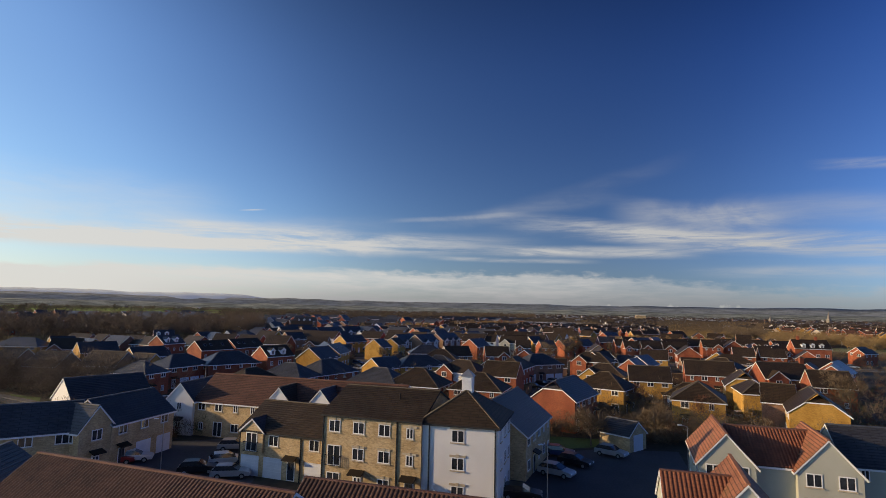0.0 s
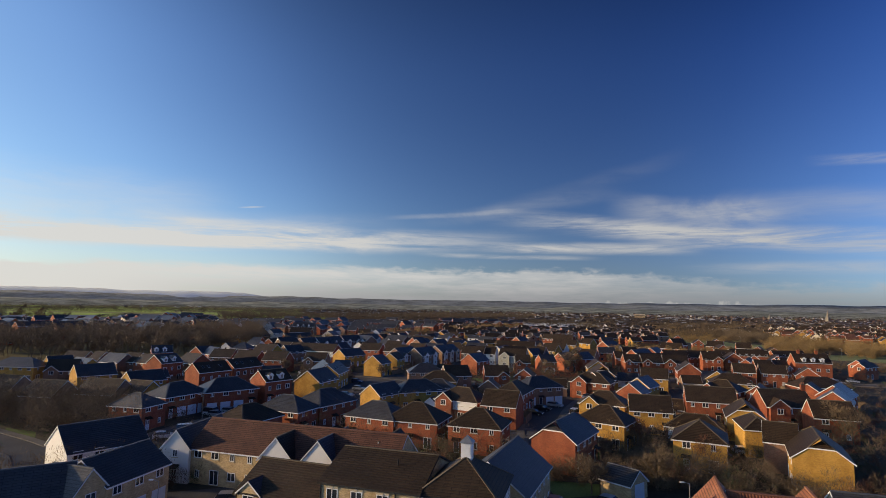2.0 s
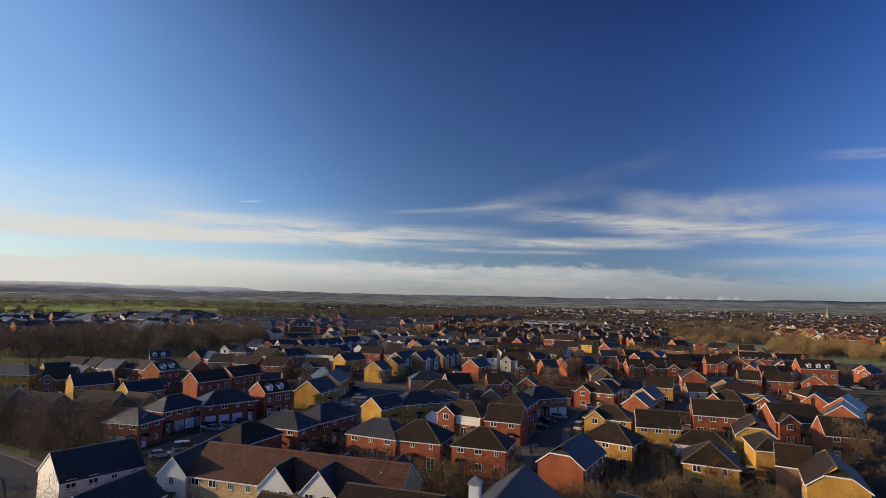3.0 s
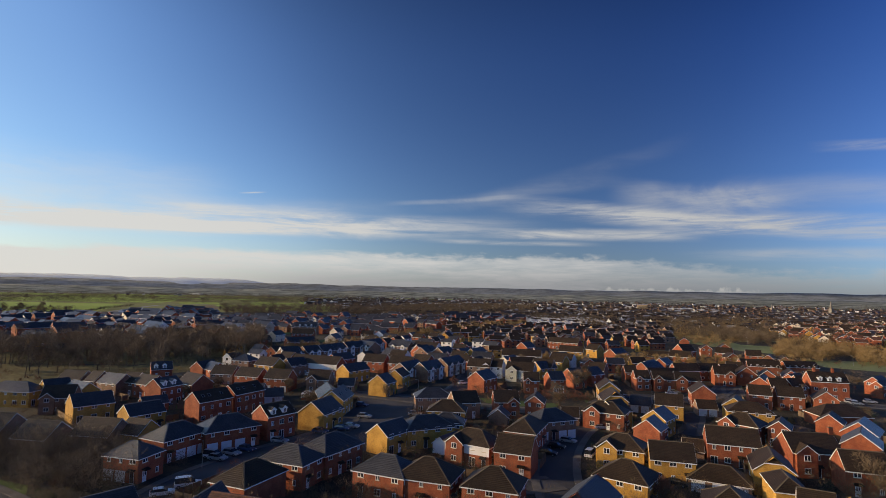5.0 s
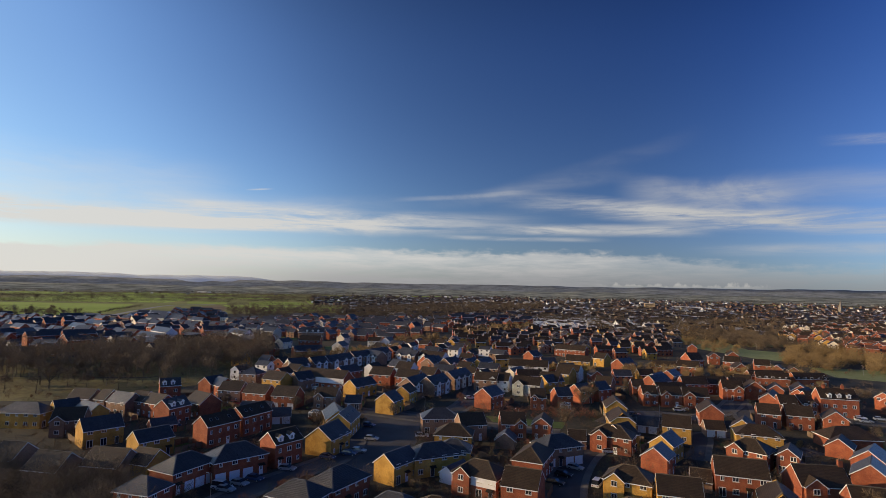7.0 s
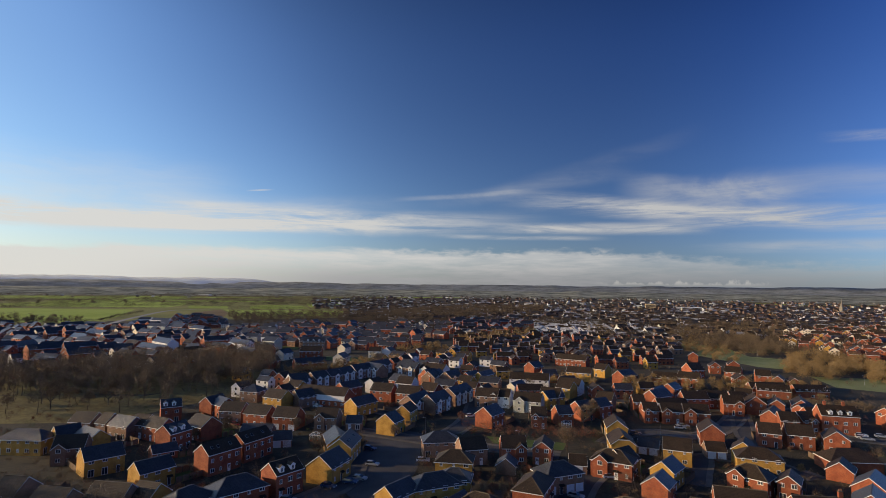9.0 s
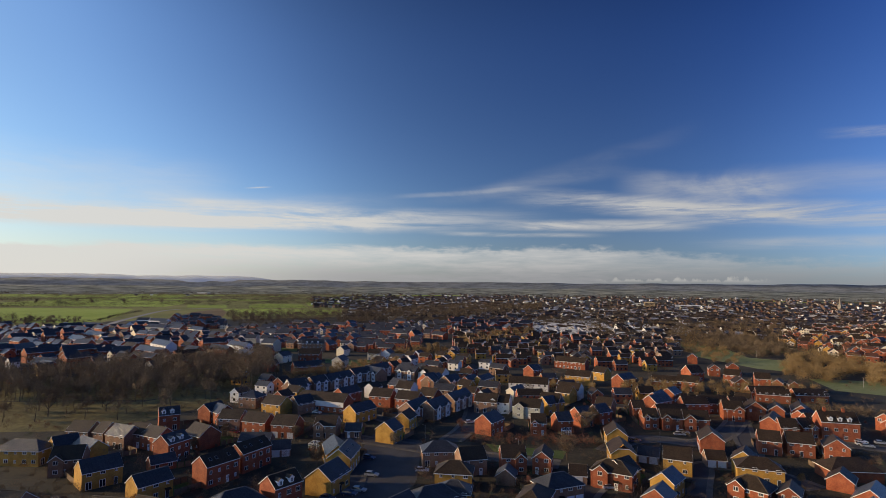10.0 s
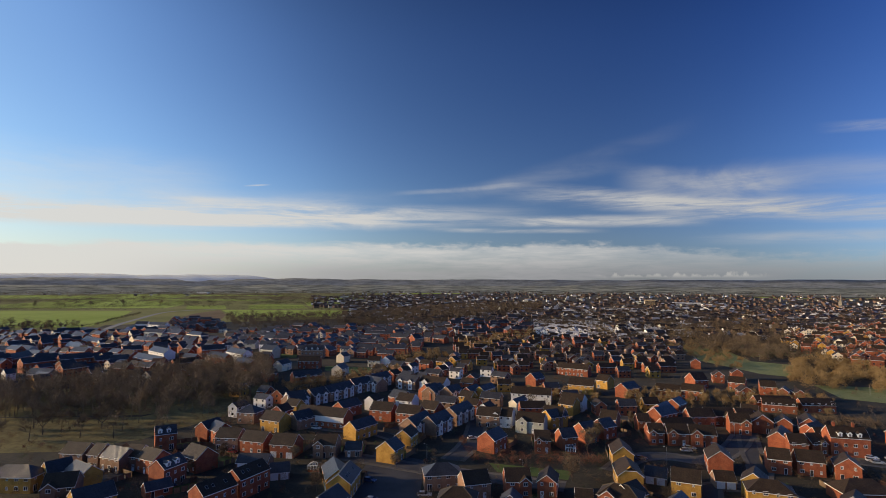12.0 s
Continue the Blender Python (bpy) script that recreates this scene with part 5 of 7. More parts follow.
road([(-100.8, 266.7), (-71.8, 257.3), (-50.2, 250.2), (-34.9, 246.1), (-24.4, 237.0)], 5)
road([(52.9, 199.1), (64.2, 212.9), (77.6, 215.7), (90.1, 211.5), (108.4, 227.3), (127.0, 253.7)], 6)
road([(127.0, 253.7), (111.9, 221.7), (102.8, 200.0), (90.2, 182.3)], 5)
road([(142.5, 229.4), (142.6, 214.3), (150.1, 208.3), (162.1, 203.8)], 6)
road([(69.7, 277.8), (90.3, 267.6), (110.7, 261.0), (131.6, 257.6), (152.9, 263.8)], 5)
road([(65.7, 160.0), (74.7, 177.4), (80.8, 185.7), (95.8, 181.5), (103.3, 166.0)], 5)
road([(-416.7, 663.5), (-465.1, 757.9), (-518.0, 911.0), (-581.1, 1144.1), (-527.8, 1239.5)], 9, False, WORN)
road([(-435.0, 512.0), (-399.5, 548.6), (-325.3, 537.1), (-215.6, 447.0), (-154.9, 406.8)], 6, False)
patch("field", [(-2731.4, 2981.8), (-499.9, 3149.4), (-182.4, 1146.3), (-474.8, 1172.2), (-560.7, 1104.2), (-540.8, 909.9), (-488.2, 775.8), (-465.7, 706.5), (-620.1, 684.8)], FIELD_DULL, "rough pasture between hedges", 0.012)
patch("field", [(-1056.4, 1159.5), (-673.5, 1171.4), (-549.9, 909.5), (-515.0, 815.4), (-506.7, 756.2), (-679.0, 749.0)], FIELD, "bright green winter pasture")
patch("field", [(-1502.9, 1645.3), (-1197.7, 1581.5), (-1142.9, 1775.6), (-952.0, 1969.0), (-707.1, 1464.5), (-665.1, 1282.6), (-1141.1, 1251.7)], FIELD, "bright green winter pasture")
patch("field", [(-2290.6, 2502.2), (-1774.6, 2752.1), (-1273.1, 2630.7), (-1016.0, 2100.9), (-1211.9, 1882.2), (-1278.7, 1687.8), (-1586.8, 1736.5)], FIELD, "green winter pasture")
patch("field", [(-496.5, 795.3), (-541.1, 896.7), (-585.0, 1046.6), (-586.4, 1154.5), (-488.5, 1205.6), (-187.4, 1178.2), (-154.7, 971.4), (-333.6, 869.0), (-426.3, 841.4)], FIELD_DULL, "rough olive pasture beside the estate")
patch("field", [(-525.8, 1443.0), (-510.2, 1553.5), (-396.6, 1487.1), (-334.3, 1304.1), (-453.0, 1244.2)], FIELD, "green winter pasture")
patch("field", [(-441.2, 1686.6), (-297.2, 1675.4), (-268.0, 1428.0), (-364.4, 1421.3)], FIELD, "green winter pasture")
patch("field", [(-887.1, 2740.6), (-707.4, 2702.2), (-581.8, 2223.2), (-745.5, 2289.3)], FIELD, "green winter pasture")
patch("field", [(-683.9, 1431.8), (-583.5, 1438.9), (-513.0, 1265.9), (-601.5, 1260.3)], FIELD, "green winter pasture")
PLOUGH = material("ploughed_field", (0.17, 0.125, 0.07), (0.24, 0.18, 0.105), 0.01, 0.95, 0, 0, 0.1, 0.1, 0.1)
patch("field", [(-438.7, 840.4), (-498.6, 1068.7), (-507.4, 1215.3), (-426.9, 1054.4), (-345.8, 822.4), (-361.2, 743.9)], PLOUGH, "bare brown field beside the country road", 0.034)
patch("field", [(-502.5, 1215.6), (-192.5, 1210.4), (-174.2, 1016.3), (-368.7, 960.0)], FIELD, "pale green winter pasture", 0.03)
patch("field", [(2436.1, 4802.1), (5364.4, 6216.6), (2836.9, 3295.3), (1378.1, 2724.6)], FIELD_DULL, "distant olive field")
patch("meadow", [(239.3, 600.6), (270.8, 591.0), (243.0, 460.1), (269.1, 437.0), (229.0, 386.2), (215.6, 399.5), (202.0, 465.3)], MARSH, "pale green frosty meadow")
patch("meadow", [(292.9, 571.4), (363.3, 583.7), (316.9, 496.1), (257.9, 487.1)], MARSH, "pale green frosty meadow")
patch("meadow", [(225.4, 357.9), (284.2, 344.9), (242.6, 296.9), (214.5, 318.0)], MARSH, "pale green frosty meadow")
patch("lawn", [(11.5, 207.0), (39.0, 199.4), (35.9, 190.9), (23.6, 194.8), (13.7, 197.9)], LAWN, "strip of bright green grass between gardens")
patch("lawn", [(-159.5, 496.7), (-135.1, 489.9), (-129.3, 468.9), (-152.5, 475.0)], LAWN, "green verge in the estate")
patch("lawn", [(-96.2, 427.0), (-50.1, 417.4), (-47.8, 397.4), (-62.9, 392.3), (-91.5, 406.0)], LAWN, "green verge in the estate")
patch("lawn", [(-296.5, 587.7), (-271.0, 577.9), (-251.2, 530.6), (-268.9, 539.0)], LAWN, "green verge in the estate")
patch("lawn", [(-427.9, 692.3), (-397.1, 678.6), (-369.5, 632.0), (-379.6, 625.3)], LAWN, "green verge in the estate")
patch("lawn", [(15.9, 87.0), (24.2, 85.5), (22.8, 80.6), (16.4, 78.8)], LAWN, "bright grass verge with low fence")
patch("lawn", [(-87.9, 114.8), (-79.5, 111.8), (-71.8, 100.4), (-81.9, 106.5)], LAWN, "grass verge beside the estate road")
road([(-91.2, 110.0), (-78.9, 102.9), (-72.9, 99.0), (-68.6, 95.9), (-60.1, 85.7)], 6)
patch("wood_floor", [(-233.3, 264.0), (-181.8, 269.3), (-147.5, 270.0), (-121.1, 319.3), (-104.0, 282.2), (-126.9, 233.4), (-149.4, 216.9), (-186.2, 212.8)], WOOD_FLOOR, "olive rough grass under bare trees")
patch("wood_floor", [(-295.1, 331.3), (-232.9, 332.8), (-158.1, 394.5), (-139.0, 420.3), (-102.2, 319.8), (-112.9, 298.2), (-149.3, 273.3), (-235.2, 266.1)], WOOD_FLOOR, "leaf litter and rough grass under bare trees", 0.024)


# ---- trees ----
def twig_crown(rnd, count, rx, rz, z, size, droop=0.0):
    """Many slender twigs that fan outwards through an uneven crown."""
    verts, faces = [], []
    knots = [(rnd.uniform(-0.6, 0.6), rnd.uniform(-0.6, 0.6), rnd.uniform(-0.6, 0.75), rnd.uniform(0.28, 0.5)) for _ in range(9)]
    for _ in range(count):
        kx, ky, kz, kr = rnd.choice(knots)
        while True:
            d = Vector((rnd.gauss(0, 1), rnd.gauss(0, 1), rnd.gauss(0.25, 1)))
            if d.length > 0.1:
                break
        d.normalize()
        f = rnd.random() ** 0.4
        c = Vector(((kx + d.x * kr * f) * rx, (ky + d.y * kr * f) * rx, z + (kz + d.z * kr * f) * rz))
        way = (d + Vector((0, 0, 0.7 - droop)) + Vector((rnd.uniform(-.5, .5), rnd.uniform(-.5, .5), rnd.uniform(-.3, .3)))).normalized() * size * rnd.uniform(0.6, 1.5)
        side = way.cross(Vector((rnd.uniform(-1, 1), rnd.uniform(-1, 1), rnd.uniform(-1, 1))))
        side = side.normalized() * size * 0.055 if side.length > 1e-5 else Vector((size * 0.05, 0, 0))
        b = len(verts)
        verts += [c - side, c + side, c + way]
        faces.append((b, b + 1, b + 2))
    return verts, faces


def tree_master(seed, h, spread, mat, label, count=1500, size=0.8):
    rnd = random.Random(seed)
    bm = bmesh.new()
    fork = h * 0.32
    limb(bm, (0, 0, -0.2), (0, 0, fork), h * 0.022, h * 0.016, 7)
    tips = []
    for k in range(6):
        a = k * 1.047 + rnd.uniform(-0.3, 0.3)
        p = Vector((0, 0, fork * rnd.uniform(0.75, 1.0)))
        q = p + Vector((math.cos(a) * spread * 0.3, math.sin(a) * spread * 0.3, h * rnd.uniform(0.18, 0.3)))
        limb(bm, p, q, h * 0.011, h * 0.007)
        for _ in range(4):
            b = a + rnd.uniform(-0.8, 0.8)
            s = q + Vector((math.cos(b) * spread * rnd.uniform(0.15, 0.32), math.sin(b) * spread * rnd.uniform(0.15, 0.32), h * rnd.uniform(0.1, 0.28)))
            limb(bm, q, s, h * 0.006, h * 0.0025, 4)
            for _ in range(4):
                e = s + Vector((rnd.uniform(-1, 1) * spread * 0.14, rnd.uniform(-1, 1) * spread * 0.14, h * rnd.uniform(0.02, 0.14)))
                limb(bm, s, e, h * 0.0026, h * 0.001, 3)
    me = bpy.data.meshes.new("trunk")
    bm.to_mesh(me), bm.free()
    me.materials.append(BARK)
    v, f = twig_crown(rnd, count, spread * 0.55, h * 0.36, h * 0.66, size)
    cr = bpy.data.meshes.new("crown")
    cr.from_pydata([tuple(x) for x in v], [], f)
    cr.materials.append(mat)
    return me, cr, label


TREES = [
    tree_master(1, 9, 6.5, TWIGS, "bare brown winter tree with fine twigs"),
    tree_master(2, 7, 5, TWIGS, "small bare winter garden tree"),
    tree_master(3, 12, 8.5, TWIGS, "tall bare winter tree with spreading crown", 2000, 1.0),
    tree_master(4, 5, 4, RUST_TWIGS, "small russet bare garden tree", 900, 0.6),
    tree_master(5, 8, 6, GOLD_TWIGS, "golden willow tree bare of leaves", 1600, 0.9),
]
TREE_RNG = random.Random(3)


def tree(kind, x, y, scale=1.0):
    me, cr, label = TREES[kind]
    root = tagged(new("tree"), label, "tree", "trees of the estate")
    root.matrix_basis = pose(x, y, 0, 0, 0, TREE_RNG.uniform(0, 360)) @ Matrix.Diagonal((scale, scale, scale * TREE_RNG.uniform(0.9, 1.1), 1))
    put("trunk", me, root, Matrix.Identity(4))
    put("crown", cr, root, Matrix.Identity(4))


def inside(x, y, pts):
    hit = False
    for k in range(len(pts)):
        (x0, y0), (x1, y1) = pts[k], pts[k - 1]
        if (y0 > y) != (y1 > y) and x < (x1 - x0) * (y - y0) / (y1 - y0) + x0:
            hit = not hit
    return hit


def spots(pts, step, rnd, jitter=0.45):
    """Loose grid of places inside a plot."""
    xs, ys = [p[0] for p in pts], [p[1] for p in pts]
    y = min(ys)
    while y < max(ys):
        x = min(xs)
        while x < max(xs):
            px, py = x + rnd.uniform(-jitter, jitter) * step, y + rnd.uniform(-jitter, jitter) * step
            if inside(px, py, pts):
                yield px, py
            x += step
        y += step


def free(x, y, gap=0.0):
    return all((x - a) ** 2 + (y - b) ** 2 > (r * 0.75 + gap) ** 2 for a, b, r in HOUSES)


def off_road(x, y, gap=1.0):
    for line, w in ROADS:
        for a, b in line:
            if (a - x) ** 2 + (b - y) ** 2 < (w / 2 + gap) ** 2:
                return False
    return True


def thicket(name, label, pts, step, height, mat, seed, twigs=220, size=0.9, trunk=True, wide=0.75, check=True):
    """Wood or scrub nobody could count: stems and twigs of many bare trees in one mesh."""
    rnd = random.Random(seed)
    verts, faces = [], []
    for x, y in spots(pts, step, rnd):
        if check and not (free(x, y, 1.5) and off_road(x, y)):
            continue
        h = height * rnd.uniform(0.5, 1.25)
        v, f = twig_crown(rnd, twigs, h * wide * 0.5, h * (0.36 if trunk else 0.5), h * (0.64 if trunk else 0.42), size)
        b = len(verts)
        o = Vector((x, y, 0))
        verts += [tuple(c + o) for c in v]
        faces += [tuple(i + b for i in t) for t in f]
        if trunk:
            b = len(verts)
            r = h * 0.02
            lx, ly = rnd.uniform(-0.6, 0.6), rnd.uniform(-0.6, 0.6)
            verts += [(x + r, y, 0), (x - r * 0.5, y + r * 0.87, 0), (x - r * 0.5, y - r * 0.87, 0), (x + lx, y + ly, h * 0.8)]
            faces += [(b, b + 1, b + 3), (b + 1, b + 2, b + 3), (b + 2, b, b + 3)]
    me = bpy.data.meshes.new(name)
    me.from_pydata(verts, [], faces)
    me.materials.append(mat)
    return tagged(new(name, me), label, "woodland" if trunk else "scrub", kind="stuff")


def hedge(pts, height, width, mat=HEDGE, seed=1, label="clipped winter hedge along a garden", size=0.45, dense=90):
    """A hedge along a line: a ragged body of twigs and leaves."""
    rnd = random.Random(seed)
    verts, faces = [], []
    for k in range(len(pts) - 1):
        a, b = Vector((*pts[k], 0)), Vector((*pts[k + 1], 0))
        n = int((b - a).length * dense / 2)
        side = (b - a).cross(Vector((0, 0, 1))).normalized()
        for _ in range(n):
            c = a.lerp(b, rnd.random()) + side * rnd.uniform(-0.5, 0.5) * width + Vector((0, 0, height * rnd.random() ** 0.7))
            way = Vector((rnd.gauss(0, 0.6), rnd.gauss(0, 0.6), rnd.gauss(0.6, 0.5))) * size
            s = Vector((rnd.gauss(0, 1), rnd.gauss(0, 1), rnd.gauss(0, 1))).normalized() * size * 0.16
            i = len(verts)
            verts += [tuple(c - s), tuple(c + s), tuple(c + way)]
            faces.append((i, i + 1, i + 2))
    me = bpy.data.meshes.new("hedge")
    me.from_pydata(verts, [], faces)
    me.materials.append(mat)
    return tagged(new("hedge", me), label, "hedge", kind="stuff")


# woods on the left, scrub by the court, belts between the streets
thicket("woodland", "dense belt of bare brown winter trees", [(-295.1, 331.3), (-232.9, 332.8), (-163.0, 406.6), (-143.6, 434.2), (-104.0, 335.8), (-111.5, 302.3), (-147.5, 270.0), (-230.5, 261.0)], 6.5, 12.5, TWIGS, 11, 500, 1.25)
thicket("woodland", "loose bare trees over rough grass", [(-233.3, 264.0), (-181.8, 269.3), (-134.2, 270.3), (-118.3, 312.0), (-98.3, 274.3), (-126.0, 231.9), (-154.4, 223.8), (-192.4, 219.5)], 13.0, 11, TWIGS, 12, 430, 1.1)
thicket("scrub", "tangled bare scrub and brambles", [(-110.7, 131.4), (-97.1, 136.9), (-80.6, 135.8), (-69.0, 128.0), (-61.6, 115.9), (-59.1, 104.5), (-85.5, 103.1)], 3.4, 8.6, TWIGS, 13, 1000, 0.5, False, 1.1)
# wood added out of view on the left, to shade the left-hand houses
thicket("woodland", "unseen bare wood added to shade the estate", [(-194.6, 125.5), (-163.5, 139.3), (-125.1, 146.0), (-111.9, 131.3), (-137.0, 117.9), (-155.5, 101.8)], 4.6, 13, TWIGS, 35, 420, 1.3)
thicket("scrub", "bare scrub beside the gardens", [(-120.6, 142.6), (-103.9, 142.3), (-88.2, 141.5), (-74.9, 134.0), (-70.7, 127.9), (-107.2, 127.5)], 3.2, 6.6, TWIGS, 14, 750, 0.45, False, 1.1)
thicket("scrub", "bare shrubs behind the parking court", [(19.6, 96.6), (27.0, 104.7), (41.9, 103.3), (48.6, 94.8), (54.7, 89.7), (60.2, 87.5), (55.9, 81.6), (33.1, 80.5), (17.2, 85.2)], 2.4, 3.4, TWIGS, 15, 480, 0.40, False, 1.2)
thicket("scrub", "bare shrubs behind the terrace", [(-23.1, 106.9), (-15.3, 111.5), (-6.4, 110.1), (2.4, 112.8), (7.7, 109.1), (8.7, 96.8), (-8.2, 106.0), (-18.1, 102.7)], 2.8, 3.2, TWIGS, 16, 480, 0.40, False, 1.2)
thicket("woodland", "belt of bare trees along the brook", [(-100.7, 335.9), (-60.8, 378.9), (-41.1, 409.9), (-37.1, 388.4), (-56.3, 351.1), (-80.0, 333.0), (-90.5, 312.6)], 5.0, 6.5, GOLD_TWIGS, 17, 420, 0.9)
thicket("woodland", "belt of bare trees between the streets", [(86.5, 301.3), (114.4, 294.2), (142.2, 292.3), (179.4, 272.5), (197.7, 298.5), (165.0, 318.4), (126.0, 321.9), (96.2, 327.4)], 5.0, 6, GOLD_TWIGS, 18, 420, 0.9)
thicket("woodland", "belt of bare trees between the streets", [(28.9, 332.3), (79.9, 315.0), (75.3, 298.4), (53.4, 305.9), (28.0, 322.7)], 4.6, 5.5, GOLD_TWIGS, 19, 400, 0.9)
thicket("woodland", "golden brown scrub and willows beyond the meadow", [(279.7, 636.7), (365.7, 616.1), (297.2, 488.3), (253.2, 454.1), (246.9, 494.0), (234.1, 524.6)], 8.5, 8.0, TWIGS, 20, 620, 1.3, False, 1.35)
thicket("woodland", "golden brown willows beside the meadow", [(252.5, 431.0), (321.9, 462.3), (290.9, 387.8), (236.2, 343.8), (215.8, 343.3), (218.4, 369.3)], 7.5, 8.0, GOLD_TWIGS, 21, 620, 1.2, False, 1.25)
thicket("woodland", "bare trees beside the meadow", [(283.1, 387.6), (322.0, 388.6), (263.1, 320.6), (240.5, 327.6)], 7.5, 8.0, GOLD_TWIGS, 22, 620, 1.2, False, 1.25)
thicket("scrub", "low bare hedge behind gardens", [(-1.4, 215.6), (19.4, 216.0), (51.3, 210.8), (48.6, 200.7), (18.3, 205.9), (-1.5, 208.0)], 3.2, 3.6, RUST_TWIGS, 23, 220, 0.6, False, 1.2)
thicket("woodland", "distant belt of bare woodland", [(-399.2, 974.1), (-162.0, 1017.9), (-21.4, 1352.6), (258.0, 1534.9), (198.9, 1189.9), (2.9, 860.9), (-126.1, 791.3), (-267.7, 698.6)], 14.0, 12, TWIGS, 24, 110, 2.4, True, 0.9)
thicket("woodland", "bare trees between far streets", [(6.5, 562.0), (53.1, 641.0), (104.0, 697.8), (92.8, 606.6), (43.7, 535.6), (15.3, 494.4)], 8.0, 8, GOLD_TWIGS, 25, 200, 1.3)
thicket("woodland", "bare trees behind the new estate", [(-722.0, 795.7), (-539.0, 803.7), (-471.0, 714.3), (-469.6, 661.5), (-594.3, 656.8)], 16.0, 10, TWIGS, 26, 160, 1.6)
thicket("woodland", "bare trees between far streets", [(298.1, 771.4), (535.8, 909.4), (387.0, 640.5), (236.3, 600.5)], 12.0, 9, TWIGS, 27, 160, 1.6)
thicket("woodland", "bare trees along the street", [(-49.6, 451.8), (-4.5, 493.8), (-4.4, 453.0), (-41.8, 417.6)], 5.5, 6.5, GOLD_TWIGS, 28, 400, 1.1)

thicket("scrub", "low golden scrub round the meadow", [(277.7, 719.9), (311.2, 691.0), (246.9, 494.0), (219.2, 416.8), (200.1, 403.9), (196.8, 458.7), (200.0, 511.5)], 11.0, 6, GOLD_TWIGS, 30, 460, 1.1, False, 1.3)
thicket("scrub", "low brown scrub round the meadow", [(345.1, 573.2), (365.4, 537.1), (313.1, 438.2), (261.0, 417.9), (265.8, 445.5)], 9.0, 6, TWIGS, 31, 460, 1.1, False, 1.3)
thicket("scrub", "rough bare hedge along the gardens", [(135.4, 279.2), (177.2, 269.3), (206.6, 255.3), (195.2, 242.1), (169.4, 258.3), (129.7, 268.4)], 3.6, 4.5, TWIGS, 32, 240, 0.7, False, 1.2)
thicket("scrub", "rough bare hedge along the gardens", [(100.3, 202.3), (126.4, 200.2), (143.3, 194.5), (137.4, 187.0), (121.9, 193.5), (97.0, 196.1)], 3.0, 4.0, TWIGS, 33, 240, 0.6, False, 1.2)
thicket("scrub", "rough bare hedge along the gardens", [(-110.5, 273.7), (-94.0, 282.1), (-82.2, 290.5), (-78.0, 275.9), (-86.3, 259.5), (-100.3, 249.0)], 3.4, 4.0, TWIGS, 34, 240, 0.6, False, 1.2)
# garden trees that stand alone
for tx, ty, tk, ts in ((37.1, 190.1, 0, 0.9), (55.0, 229.0, 2, 0.75), (21.8, 81.1, 1, 0.85), (32.1, 83.7, 1, 0.8), (81.8, 114.4, 0, 0.9),
                       (81.0, 110.3, 0, 0.8), (80.5, 232.0, 1, 0.8), (100.3, 169.0, 4, 0.5), (49.8, 220.6, 0, 0.9), (-171.3, 239.1, 2, 0.9),
                       (-152.3, 248.2, 2, 0.9), (-43.0, 180.0, 1, 0.9), (-88.6, 193.9, 1, 0.7), (-58.1, 208.8, 1, 0.8), (2.9, 223.2, 3, 0.9),
                       (-20.9, 200.6, 1, 0.7), (38.1, 106.6, 3, 1.0), (43.6, 92.3, 3, 1.0), (90.8, 284.0, 0, 0.8), (39.7, 295.1, 0, 0.7)):
    tree(tk, tx, ty, ts)

# ---- streets farther off ----
def far_wall(w, d, eave, gable, rise):
    """Walls in one sheet, the windows set back in it."""
    bm = bmesh.new()
    for side, length, m in ((0, w, pose(0, -d / 2, 0)), (1, d, pose(w / 2, 0, 0, 0, 0, 90)), (2, w, pose(0, d / 2, 0, 0, 0, 180)), (3, d, pose(-w / 2, 0, 0, 0, 0, -90))):
        n = max(1, int(length / 2.7)) if (side % 2 == 0) != gable or length < 6.5 else 1
        xs = [-length / 2]
        for k in range(n):
            c = -length / 2 + length * (k + 0.5) / n
            xs += [c - 0.6, c + 0.6]
        xs.append(length / 2)
        zs = [-0.3, 0.9, 2.1] + ([3.4, 4.5] if eave > 4 else []) + ([6.0, 7.0] if eave > 7 else []) + [eave]
        vs = [[bm.verts.new(m @ Vector((x, 0, z))) for z in zs] for x in xs]
        inn = m.to_3x3() @ Vector((0, 0.07, 0))
        for i in range(len(xs) - 1):
            for j in range(len(zs) - 1):
                q = (vs[i][j], vs[i + 1][j], vs[i + 1][j + 1], vs[i][j + 1])
                if i % 2 == 1 and j % 2 == 1:
                    b = [bm.verts.new(v.co + inn) for v in q]
                    for k in range(4):
                        bm.faces.new((q[k], q[(k + 1) % 4], b[(k + 1) % 4], b[k])).material_index = 1
                    bm.faces.new(b).material_index = 2
                else:
                    bm.faces.new(q)
        if (side % 2 == 0) == gable:
            peak = bm.verts.new(m @ Vector((0, 0, eave + rise - 0.05)))
            bm.faces.new([vs[i][-1] for i in range(len(xs))] + [peak])
    bmesh.ops.remove_doubles(bm, verts=bm.verts[:], dist=0.001)
    return bm


